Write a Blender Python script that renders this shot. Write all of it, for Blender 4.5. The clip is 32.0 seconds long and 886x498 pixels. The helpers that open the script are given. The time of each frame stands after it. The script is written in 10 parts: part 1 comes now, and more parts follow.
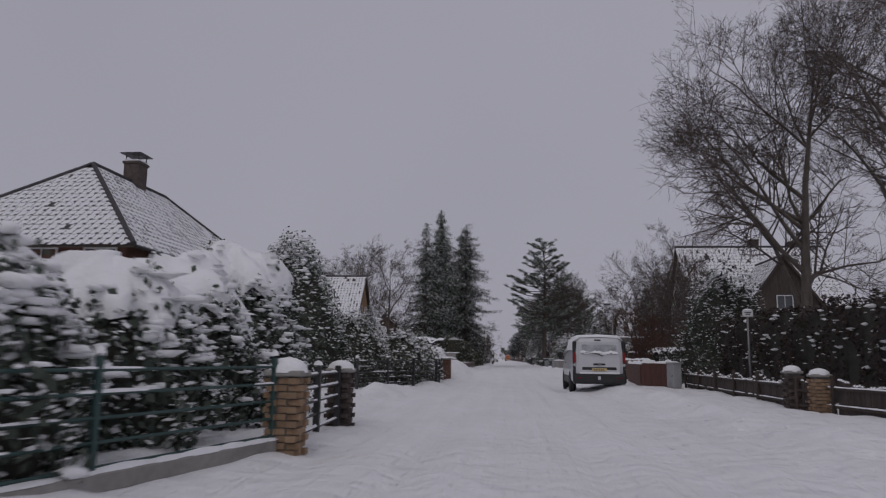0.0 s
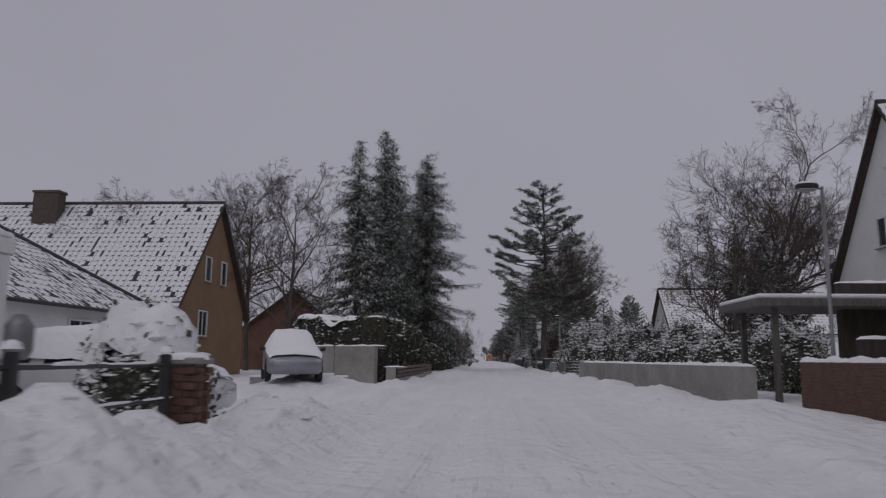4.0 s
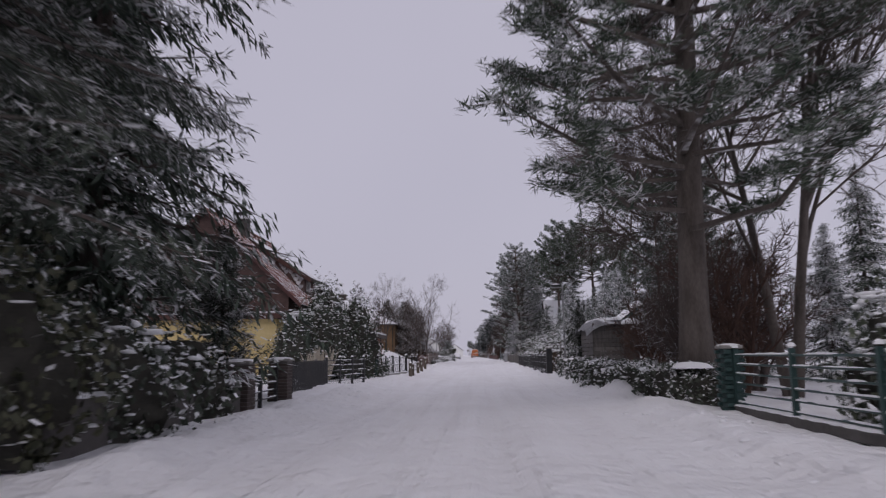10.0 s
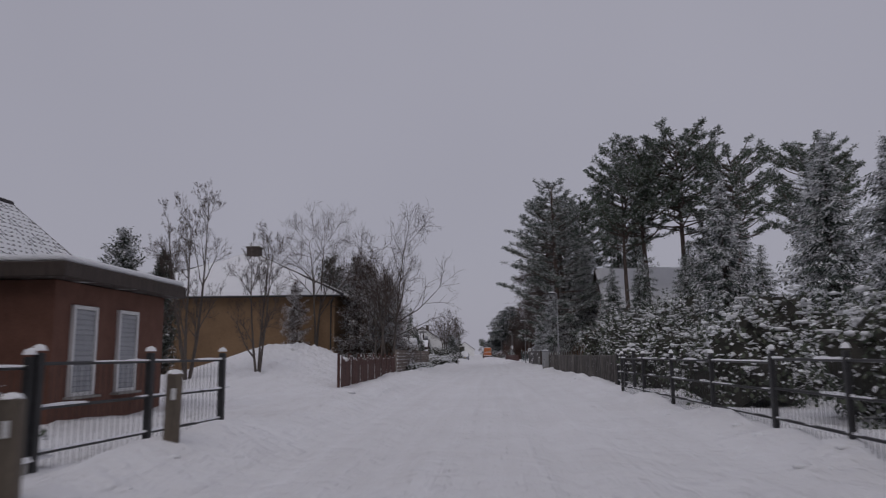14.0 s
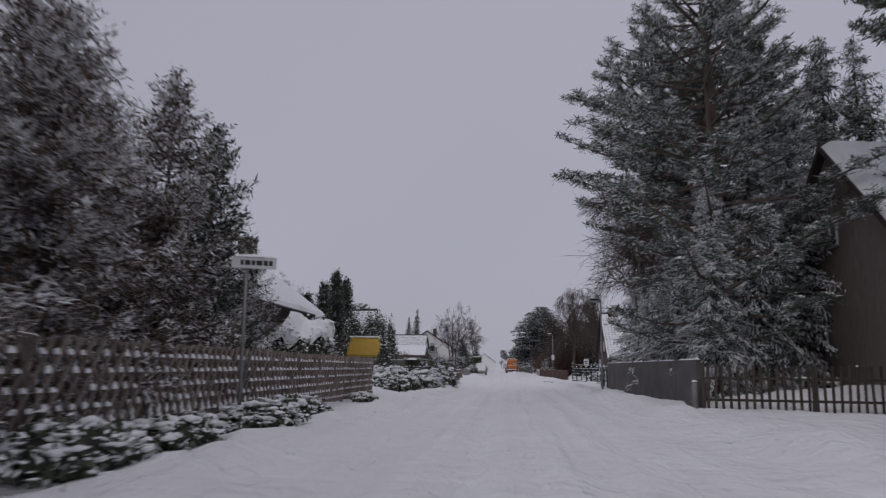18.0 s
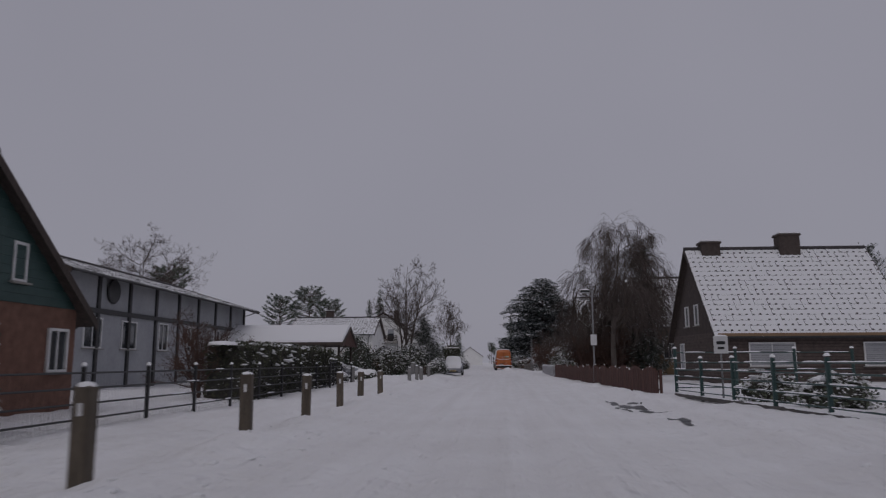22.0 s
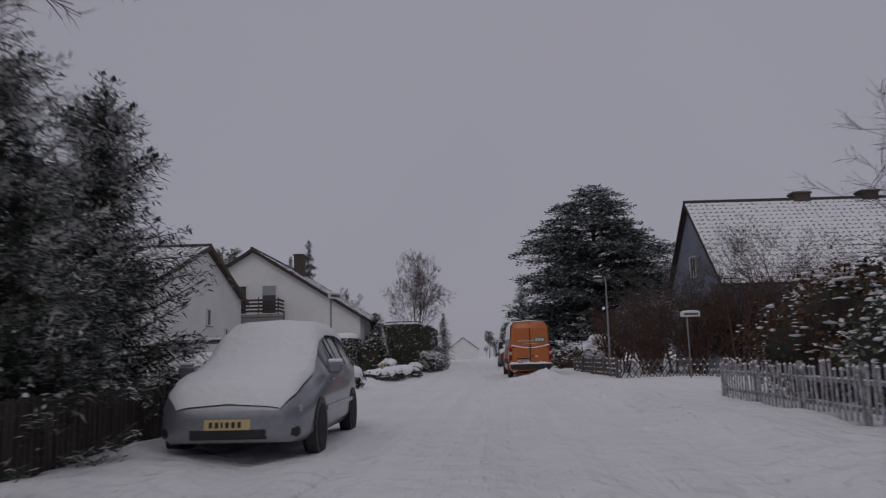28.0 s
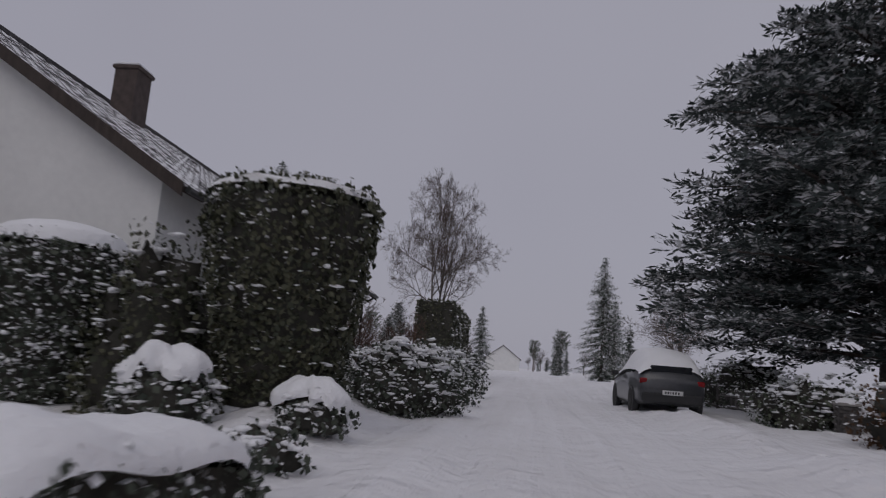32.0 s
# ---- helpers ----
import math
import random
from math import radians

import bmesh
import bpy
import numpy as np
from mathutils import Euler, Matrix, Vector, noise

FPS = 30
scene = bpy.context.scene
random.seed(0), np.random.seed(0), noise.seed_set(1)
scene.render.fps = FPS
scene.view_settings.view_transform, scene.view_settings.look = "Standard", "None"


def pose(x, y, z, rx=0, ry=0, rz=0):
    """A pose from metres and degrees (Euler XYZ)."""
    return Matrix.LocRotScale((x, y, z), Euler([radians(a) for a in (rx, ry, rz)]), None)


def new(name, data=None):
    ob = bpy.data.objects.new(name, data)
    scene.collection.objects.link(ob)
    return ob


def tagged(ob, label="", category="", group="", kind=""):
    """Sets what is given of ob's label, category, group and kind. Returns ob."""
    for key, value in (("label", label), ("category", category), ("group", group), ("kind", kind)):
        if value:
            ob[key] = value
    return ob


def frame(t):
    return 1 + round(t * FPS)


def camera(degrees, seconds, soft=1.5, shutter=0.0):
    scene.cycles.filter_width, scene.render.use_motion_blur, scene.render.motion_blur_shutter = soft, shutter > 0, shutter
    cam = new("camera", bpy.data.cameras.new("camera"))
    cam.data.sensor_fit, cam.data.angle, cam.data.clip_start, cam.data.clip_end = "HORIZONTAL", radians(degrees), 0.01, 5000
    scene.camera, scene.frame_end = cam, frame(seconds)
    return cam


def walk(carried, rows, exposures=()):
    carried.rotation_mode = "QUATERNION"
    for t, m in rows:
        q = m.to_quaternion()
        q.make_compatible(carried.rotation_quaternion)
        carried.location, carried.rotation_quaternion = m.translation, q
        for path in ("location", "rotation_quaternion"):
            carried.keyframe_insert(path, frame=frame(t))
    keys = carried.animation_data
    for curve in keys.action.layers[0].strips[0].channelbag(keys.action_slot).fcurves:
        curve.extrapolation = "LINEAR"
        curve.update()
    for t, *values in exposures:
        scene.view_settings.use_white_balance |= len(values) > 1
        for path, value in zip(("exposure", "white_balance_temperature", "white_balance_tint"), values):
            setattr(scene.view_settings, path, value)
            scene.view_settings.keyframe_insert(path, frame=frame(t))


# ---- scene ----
cam = camera(63.38, 32.0, soft=1.2, shutter=0.25)
PATH = [
    (0.0, pose(-0.014, 0.000, 1.171, 98.637, -0.679, 5.319)),
    (0.5, pose(-0.068, 4.638, 1.176, 98.694, -0.721, 5.112)),
    (1.0, pose(-0.123, 9.219, 1.178, 98.731, -0.909, 4.991)),
    (1.5, pose(-0.157, 13.872, 1.188, 98.729, -1.008, 4.908)),
    (2.0, pose(-0.195, 18.444, 1.185, 98.724, -0.845, 4.796)),
    (2.5, pose(-0.236, 23.040, 1.187, 98.640, -0.743, 4.662)),
    (3.0, pose(-0.259, 27.728, 1.178, 98.649, -0.730, 4.424)),
    (3.5, pose(-0.251, 32.332, 1.171, 98.644, -0.691, 4.185)),
    (5.5, pose(-0.090, 51.790, 1.182, 98.754, -0.250, 2.835)),
    (6.0, pose(-0.008, 56.548, 1.180, 98.692, -0.065, 2.630)),
    (6.5, pose(0.107, 61.375, 1.187, 98.575, 0.111, 2.488)),
    (7.0, pose(0.209, 66.187, 1.185, 98.578, 0.369, 2.517)),
    (7.5, pose(0.286, 71.167, 1.169, 98.604, 0.694, 2.533)),
    (8.0, pose(0.287, 76.197, 1.181, 98.610, 0.933, 2.671)),
    (8.5, pose(0.272, 81.491, 1.177, 98.411, 0.715, 2.569)),
    (9.0, pose(0.310, 86.611, 1.165, 98.376, 0.474, 2.610)),
    (9.5, pose(0.341, 92.026, 1.181, 98.565, 0.174, 2.757)),
    (10.0, pose(0.330, 97.212, 1.183, 98.420, 0.781, 2.932)),
    (10.5, pose(0.297, 102.319, 1.182, 98.372, 0.668, 3.236)),
    (11.0, pose(0.251, 107.426, 1.179, 98.327, 0.696, 3.406)),
    (11.5, pose(0.205, 112.570, 1.181, 98.307, 0.719, 3.537)),
    (12.0, pose(0.153, 117.636, 1.176, 98.185, 0.640, 3.689)),
    (12.5, pose(0.123, 122.694, 1.181, 98.169, 0.663, 3.853)),
    (13.0, pose(0.103, 127.758, 1.180, 98.003, 0.556, 4.106)),
    (13.5, pose(0.089, 132.869, 1.180, 98.070, 0.517, 4.060)),
    (15.5, pose(-0.131, 153.629, 1.178, 99.279, 0.445, 3.487)),
    (16.0, pose(-0.263, 159.239, 1.182, 99.223, 0.397, 3.876)),
    (16.5, pose(-0.405, 164.794, 1.172, 99.241, 0.266, 4.230)),
    (17.0, pose(-0.644, 170.312, 1.179, 99.248, 0.082, 4.689)),
    (17.5, pose(-0.805, 176.065, 1.187, 99.262, -0.587, 5.127)),
    (18.0, pose(-0.901, 181.716, 1.172, 99.321, -0.636, 5.552)),
    (18.5, pose(-0.958, 187.102, 1.172, 99.228, -0.265, 5.496)),
    (19.0, pose(-1.009, 192.240, 1.177, 99.051, -0.230, 5.377)),
    (19.5, pose(-1.028, 197.431, 1.183, 99.176, 0.144, 5.242)),
    (20.0, pose(-1.040, 203.018, 1.204, 99.058, 0.181, 5.083)),
    (20.5, pose(-1.114, 208.350, 1.183, 98.986, -0.002, 4.988)),
    (21.0, pose(-1.209, 213.813, 1.170, 98.983, 0.117, 4.924)),
    (21.5, pose(-1.290, 219.242, 1.181, 98.918, 0.164, 4.850)),
    (22.0, pose(-1.336, 224.640, 1.190, 98.986, 0.299, 4.680)),
    (22.5, pose(-1.357, 229.914, 1.200, 98.933, 0.251, 4.568)),
    (23.0, pose(-1.360, 235.225, 1.200, 98.850, 0.277, 4.375)),
    (23.5, pose(-1.389, 240.408, 1.171, 98.821, 0.225, 4.257)),
    (24.0, pose(-1.451, 245.570, 1.158, 98.741, 0.119, 4.074)),
    (24.5, pose(-1.496, 250.614, 1.161, 98.701, -0.131, 4.229)),
    (26.5, pose(-2.039, 269.769, 1.186, 98.790, 1.204, 3.570)),
    (27.0, pose(-2.242, 274.288, 1.176, 98.784, 1.632, 3.609)),
    (27.5, pose(-2.456, 278.577, 1.185, 98.639, 1.527, 3.928)),
    (28.0, pose(-2.665, 282.640, 1.183, 98.524, 1.351, 4.399)),
    (28.5, pose(-2.893, 287.059, 1.183, 98.502, 1.174, 4.736)),
    (29.0, pose(-3.133, 291.344, 1.181, 98.637, 0.917, 5.104)),
    (29.5, pose(-3.429, 295.684, 1.176, 98.700, 0.429, 5.827)),
    (30.0, pose(-3.762, 299.994, 1.180, 98.644, 0.149, 6.579)),
    (30.5, pose(-4.084, 304.294, 1.169, 98.696, -0.762, 7.156)),
    (31.0, pose(-4.418, 308.719, 1.178, 99.039, -1.935, 7.434)),
    (31.5, pose(-4.764, 313.111, 1.182, 98.947, -3.109, 7.736)),
    (32.0, pose(-5.103, 317.388, 1.179, 98.937, -4.481, 7.268)),
]
# exposure drifts a little along the street
EXPOSURES = [(0.0, -0.8, 6525, 12.5), (3.0, -0.8, 6525, 12.5), (6.0, -0.92, 6550, 12), (7.0, -0.72, 6520, 13), (9.0, -0.38, 6480, 16.5), (10.0, -0.24, 6480, 17), (11.0, -0.44, 6310, 13.7), (12.0, -0.56, 6225, 13.6), (13.0, -0.71, 6350, 13),
             (16.0, -0.74, 6560, 12), (18.0, -0.54, 6410, 12), (19.0, -0.48, 6360, 11), (20.0, -0.70, 6420, 13), (21.0, -0.86, 6460, 13), (22.0, -1.08, 6500, 13), (24.0, -1.07, 6500, 13), (28.0, -0.97, 6500, 12.5), (30.0, -1.05, 6520, 13), (31.0, -0.98, 6500, 12.5), (32.0, -0.8, 6500, 12.5)]
walk(cam, PATH, EXPOSURES)

# ---- overcast winter sky and a very soft sun ----
world = bpy.data.worlds.new("overcast_sky")
scene.world = world
world.use_nodes = True
wn, wl = world.node_tree.nodes, world.node_tree.links
wn.clear()
w_out = wn.new("ShaderNodeOutputWorld")
w_bg = wn.new("ShaderNodeBackground")
w_sky = wn.new("ShaderNodeTexSky")
w_sky.sky_type, w_sky.sun_disc = 'NISHITA', False
w_sky.sun_elevation, w_sky.sun_rotation, w_sky.dust_density = radians(52), radians(192), 4.0
w_mul = wn.new("ShaderNodeMixRGB")
w_mul.blend_type = 'MULTIPLY'
w_mul.inputs[0].default_value = 1.0
w_mul.inputs[2].default_value = (0.10, 0.10, 0.10, 1)
w_tc = wn.new("ShaderNodeTexCoord")
w_noise = wn.new("ShaderNodeTexNoise")
w_noise.inputs["Scale"].default_value, w_noise.inputs["Detail"].default_value = 1.3, 3.0
w_ramp = wn.new("ShaderNodeValToRGB")
w_ramp.color_ramp.elements[0].position, w_ramp.color_ramp.elements[0].color = 0.3, (0.530, 0.53, 0.618, 1)
w_ramp.color_ramp.elements[1].position, w_ramp.color_ramp.elements[1].color = 0.75, (0.595, 0.595, 0.688, 1)
w_mix = wn.new("ShaderNodeMixRGB")
w_mix.inputs[0].default_value = 0.93
wl.new(w_sky.outputs[0], w_mul.inputs[1])
wl.new(w_tc.outputs["Generated"], w_noise.inputs["Vector"])
wl.new(w_noise.outputs["Fac"], w_ramp.inputs[0])
wl.new(w_mul.outputs[0], w_mix.inputs[1])
wl.new(w_ramp.outputs[0], w_mix.inputs[2])
wl.new(w_mix.outputs[0], w_bg.inputs["Color"])
w_bg.inputs["Strength"].default_value = 1.0
wl.new(w_bg.outputs[0], w_out.inputs["Surface"])

sun_data = bpy.data.lights.new("sun", 'SUN')
sun_data.energy, sun_data.angle, sun_data.color = 0.62, radians(40), (1.0, 0.97, 0.94)
sun = new("sun", sun_data)
sun.matrix_world = pose(0, 0, 60, 38, 0, -12)

# ---- materials ----
MATS = {}


def nodes_of(name):
    m = bpy.data.materials.new(name)
    m.use_nodes = True
    m.node_tree.nodes.clear()
    return m, m.node_tree.nodes, m.node_tree.links


def surface(name, col, col2=None, scale=3.0, detail=6.0, rough=0.8, metal=0.0, bump=0.2, bump_scale=None, snow=0.0,
            snow_scale=2.5, snow_edge=0.35, vary=0.0, stretch=(1, 1, 1), spec=0.5, coat=0.0, transmission=0.0):
    """Procedural surface: two tones mixed by noise at two scales, fine relief, and snow lying on what faces up."""
    if name in MATS:
        return MATS[name]
    m, n, l = nodes_of(name)
    out, bs = n.new("ShaderNodeOutputMaterial"), n.new("ShaderNodeBsdfPrincipled")
    geo = n.new("ShaderNodeNewGeometry")
    mp = n.new("ShaderNodeMapping")
    mp.inputs["Scale"].default_value = stretch
    l.new(geo.outputs["Position"], mp.inputs["Vector"])
    n1, n2 = n.new("ShaderNodeTexNoise"), n.new("ShaderNodeTexNoise")
    n1.inputs["Scale"].default_value, n1.inputs["Detail"].default_value = scale, detail
    n2.inputs["Scale"].default_value, n2.inputs["Detail"].default_value = scale * 9.0, 3.0
    for q in (n1, n2):
        l.new(mp.outputs[0], q.inputs["Vector"])
    add = n.new("ShaderNodeMath")
    add.operation = 'MULTIPLY_ADD'
    add.inputs[1].default_value, add.inputs[2].default_value = 0.45, 0.0
    l.new(n2.outputs["Fac"], add.inputs[0])
    sm = n.new("ShaderNodeMath")
    sm.operation = 'MULTIPLY_ADD'
    sm.inputs[1].default_value = 0.75
    l.new(n1.outputs["Fac"], sm.inputs[0])
    l.new(add.outputs[0], sm.inputs[2])
    ramp = n.new("ShaderNodeValToRGB")
    c2 = col2 or tuple(min(1, c * 1.35 + 0.01) for c in col)
    ramp.color_ramp.elements[0].position, ramp.color_ramp.elements[0].color = 0.38, (*col, 1)
    ramp.color_ramp.elements[1].position, ramp.color_ramp.elements[1].color = 0.82, (*c2, 1)
    l.new(sm.outputs[0], ramp.inputs[0])
    colour = ramp.outputs[0]
    if vary > 0:
        info = n.new("ShaderNodeObjectInfo")
        hv = n.new("ShaderNodeHueSaturation")
        mr = n.new("ShaderNodeMapRange")
        mr.inputs["To Min"].default_value, mr.inputs["To Max"].default_value = 1 - vary, 1 + vary
        l.new(info.outputs["Random"], mr.inputs["Value"])
        l.new(mr.outputs[0], hv.inputs["Value"])
        l.new(colour, hv.inputs["Color"])
        colour = hv.outputs[0]
    rough_in = None
    if snow > 0:
        sep = n.new("ShaderNodeSeparateXYZ")
        l.new(geo.outputs["Normal"], sep.inputs[0])
        ab = n.new("ShaderNodeMath")
        ab.operation = 'ABSOLUTE'
        l.new(sep.outputs["Z"], ab.inputs[0])
        n3 = n.new("ShaderNodeTexNoise")
        n3.inputs["Scale"].default_value, n3.inputs["Detail"].default_value = snow_scale, 5.0
        l.new(geo.outputs["Position"], n3.inputs["Vector"])
        su = n.new("ShaderNodeMath")
        su.operation = 'MULTIPLY_ADD'
        su.inputs[1].default_value = 1.1
        l.new(n3.outputs["Fac"], su.inputs[0])
        l.new(ab.outputs[0], su.inputs[2])
        mr2 = n.new("ShaderNodeMapRange")
        mr2.interpolation_type = 'SMOOTHSTEP'
        mr2.inputs["From Min"].default_value = 1.62 - snow
        mr2.inputs["From Max"].default_value = 1.62 - snow + snow_edge
        l.new(su.outputs[0], mr2.inputs["Value"])
        mix = n.new("ShaderNodeMixRGB")
        mix.inputs[2].default_value = (0.78, 0.79, 0.82, 1)
        l.new(mr2.outputs[0], mix.inputs[0])
        l.new(colour, mix.inputs[1])
        colour = mix.outputs[0]
    l.new(colour, bs.inputs["Base Color"])
    bs.inputs["Roughness"].default_value, bs.inputs["Metallic"].default_value = rough, metal
    bs.inputs["Specular IOR Level"].default_value = spec
    bs.inputs["Coat Weight"].default_value = coat
    if bump > 0:
        nb = n.new("ShaderNodeTexNoise")
        nb.inputs["Scale"].default_value, nb.inputs["Detail"].default_value = bump_scale or scale * 14, 4.0
        l.new(mp.outputs[0], nb.inputs["Vector"])
        bp = n.new("ShaderNodeBump")
        bp.inputs["Strength"].default_value, bp.inputs["Distance"].default_value = bump, 0.02
        l.new(nb.outputs["Fac"], bp.inputs["Height"])
        l.new(bp.outputs[0], bs.inputs["Normal"])
    l.new(bs.outputs[0], out.inputs["Surface"])
    MATS[name] = m
    return m


def leaf_surface(name, col, col2, snow=0.25, snow_scale=2.2, rough=0.6):
    """Foliage: tone by island and by noise, snow on the leaves that lie flat, a little light let through."""
    if name in MATS:
        return MATS[name]
    m, n, l = nodes_of(name)
    out, bs = n.new("ShaderNodeOutputMaterial"), n.new("ShaderNodeBsdfPrincipled")
    geo = n.new("ShaderNodeNewGeometry")
    n1 = n.new("ShaderNodeTexNoise")
    n1.inputs["Scale"].default_value, n1.inputs["Detail"].default_value = 0.8, 4.0
    l.new(geo.outputs["Position"], n1.inputs["Vector"])
    ad = n.new("ShaderNodeMath")
    ad.operation = 'MULTIPLY_ADD'
    ad.inputs[1].default_value = 0.55
    l.new(geo.outputs["Random Per Island"], ad.inputs[0])
    ml = n.new("ShaderNodeMath")
    ml.operation = 'MULTIPLY'
    ml.inputs[1].default_value = 0.55
    l.new(n1.outputs["Fac"], ml.inputs[0])
    l.new(ml.outputs[0], ad.inputs[2])
    ramp = n.new("ShaderNodeValToRGB")
    ramp.color_ramp.elements[0].position, ramp.color_ramp.elements[0].color = 0.2, (*col, 1)
    ramp.color_ramp.elements[1].position, ramp.color_ramp.elements[1].color = 0.9, (*col2, 1)
    l.new(ad.outputs[0], ramp.inputs[0])
    sep = n.new("ShaderNodeSeparateXYZ")
    l.new(geo.outputs["Normal"], sep.inputs[0])
    ab = n.new("ShaderNodeMath")
    ab.operation = 'ABSOLUTE'
    l.new(sep.outputs["Z"], ab.inputs[0])
    n3 = n.new("ShaderNodeTexNoise")
    n3.inputs["Scale"].default_value, n3.inputs["Detail"].default_value = snow_scale, 5.0
    l.new(geo.outputs["Position"], n3.inputs["Vector"])
    su = n.new("ShaderNodeMath")
    su.operation = 'MULTIPLY_ADD'
    su.inputs[1].default_value = 1.3
    l.new(n3.outputs["Fac"], su.inputs[0])
    l.new(ab.outputs[0], su.inputs[2])
    mr2 = n.new("ShaderNodeMapRange")
    mr2.interpolation_type = 'SMOOTHSTEP'
    mr2.inputs["From Min"].default_value, mr2.inputs["From Max"].default_value = 1.62 - snow, 1.82 - snow
    l.new(su.outputs[0], mr2.inputs["Value"])
    mix = n.new("ShaderNodeMixRGB")
    mix.inputs[2].default_value = (0.84, 0.845, 0.86, 1)
    l.new(mr2.outputs[0], mix.inputs[0])
    l.new(ramp.outputs[0], mix.inputs[1])
    l.new(mix.outputs[0], bs.inputs["Base Color"])
    bs.inputs["Roughness"].default_value = rough
    bs.inputs["Specular IOR Level"].default_value = 0.25
    l.new(bs.outputs[0], out.inputs["Surface"])
    MATS[name] = m
    return m


def snow_surface(name, scale=1.0, tint=(0.88, 0.885, 0.90), dirt=0.0, dirt_col=(0.55, 0.52, 0.5), ruts=False):
    """Snow: near white, soft lumps and fine grain in relief, faint dirt in patches."""
    if name in MATS:
        return MATS[name]
    m, n, l = nodes_of(name)
    out, bs = n.new("ShaderNodeOutputMaterial"), n.new("ShaderNodeBsdfPrincipled")
    geo = n.new("ShaderNodeNewGeometry")
    n1, n2, n3 = (n.new("ShaderNodeTexNoise") for _ in range(3))
    for q, s, d in ((n1, 0.55 * scale, 6.0), (n2, 7.0 * scale, 5.0), (n3, 60.0, 2.0)):
        q.inputs["Scale"].default_value, q.inputs["Detail"].default_value = s, d
        l.new(geo.outputs["Position"], q.inputs["Vector"])
    ramp = n.new("ShaderNodeValToRGB")
    ramp.color_ramp.elements[0].position = 0.35
    ramp.color_ramp.elements[0].color = (*[t * (1 - dirt) + d * dirt for t, d in zip(tint, dirt_col)], 1)
    ramp.color_ramp.elements[1].position, ramp.color_ramp.elements[1].color = 0.62, (*tint, 1)
    l.new(n1.outputs["Fac"], ramp.inputs[0])
    l.new(ramp.outputs[0], bs.inputs["Base Color"])
    bs.inputs["Roughness"].default_value = 0.75
    bs.inputs["Specular IOR Level"].default_value = 0.2
    b1, b2 = n.new("ShaderNodeBump"), n.new("ShaderNodeBump")
    b1.inputs["Strength"].default_value, b1.inputs["Distance"].default_value = 0.55, 0.08
    b2.inputs["Strength"].default_value, b2.inputs["Distance"].default_value = 0.25, 0.01
    l.new(n2.outputs["Fac"], b1.inputs["Height"])
    l.new(n3.outputs["Fac"], b2.inputs["Height"])
    l.new(b1.outputs[0], b2.inputs["Normal"])
    l.new(b2.outputs[0], bs.inputs["Normal"])
    if ruts:
        # lengthwise streaks left by tyres, and coarse clods
        mp, n4, n5 = n.new("ShaderNodeMapping"), n.new("ShaderNodeTexNoise"), n.new("ShaderNodeTexNoise")
        mp.inputs["Scale"].default_value = (2.6, 0.07, 1.0)
        l.new(geo.outputs["Position"], mp.inputs["Vector"])
        l.new(mp.outputs[0], n4.inputs["Vector"])
        l.new(geo.outputs["Position"], n5.inputs["Vector"])
        n4.inputs["Scale"].default_value, n4.inputs["Detail"].default_value = 1.0, 5.0
        n5.inputs["Scale"].default_value, n5.inputs["Detail"].default_value = 2.3, 6.0
        b3, b4 = n.new("ShaderNodeBump"), n.new("ShaderNodeBump")
        b3.inputs["Strength"].default_value, b3.inputs["Distance"].default_value = 0.8, 0.16
        b4.inputs["Strength"].default_value, b4.inputs["Distance"].default_value = 0.9, 0.22
        l.new(n4.outputs["Fac"], b3.inputs["Height"])
        l.new(n5.outputs["Fac"], b4.inputs["Height"])
        l.new(b3.outputs[0], b4.inputs["Normal"])
        l.new(b4.outputs[0], b1.inputs["Normal"])
        av = n.new("ShaderNodeMixRGB")
        av.inputs[0].default_value = 0.5
        l.new(n1.outputs["Fac"], av.inputs[1])
        l.new(n4.outputs["Fac"], av.inputs[2])
        l.new(av.outputs[0], ramp.inputs[0])
    l.new(bs.outputs[0], out.inputs["Surface"])
    MATS[name] = m
    return m


def glass_surface(name, col=(0.03, 0.035, 0.04), rough=0.08):
    """Window glass seen from outside by day: dark room behind a smooth reflecting pane."""
    return surface(name, col, tuple(c * 1.6 + 0.005 for c in col), scale=0.7, rough=rough, bump=0.0, spec=0.8)


SNOW = snow_surface("snow")
ROAD_SNOW = snow_surface("trodden_snow", 1.0, (0.88, 0.88, 0.895), 0.22, ruts=True)
BARK = surface("bark", (0.056, 0.045, 0.038), (0.16, 0.136, 0.12), scale=4, rough=0.95, bump=0.6, snow=0.10, stretch=(1, 1, 0.25))
BARK_PLAIN = surface("plain_bark", (0.048, 0.038, 0.034), (0.144, 0.12, 0.106), scale=5, rough=0.95, bump=0.6, stretch=(1, 1, 0.25))
BARK_PINE = surface("pine_bark", (0.05, 0.04, 0.034), (0.15, 0.11, 0.09), scale=5, rough=0.95, bump=0.8, stretch=(1, 1, 0.3))
BARK_BIRCH = surface("birch_bark", (0.10, 0.095, 0.09), (0.62, 0.60, 0.58), scale=2.5, rough=0.8, bump=0.4, stretch=(1, 1, 3))
TWIG = surface("twigs", (0.053, 0.041, 0.036), (0.128, 0.102, 0.09), scale=3, rough=0.95, bump=0.0, snow=0.02)
TWIG_SNOW = surface("snowy_twigs", (0.06, 0.045, 0.041), (0.15, 0.12, 0.105), scale=3, rough=0.95, bump=0.0, snow=0.35)
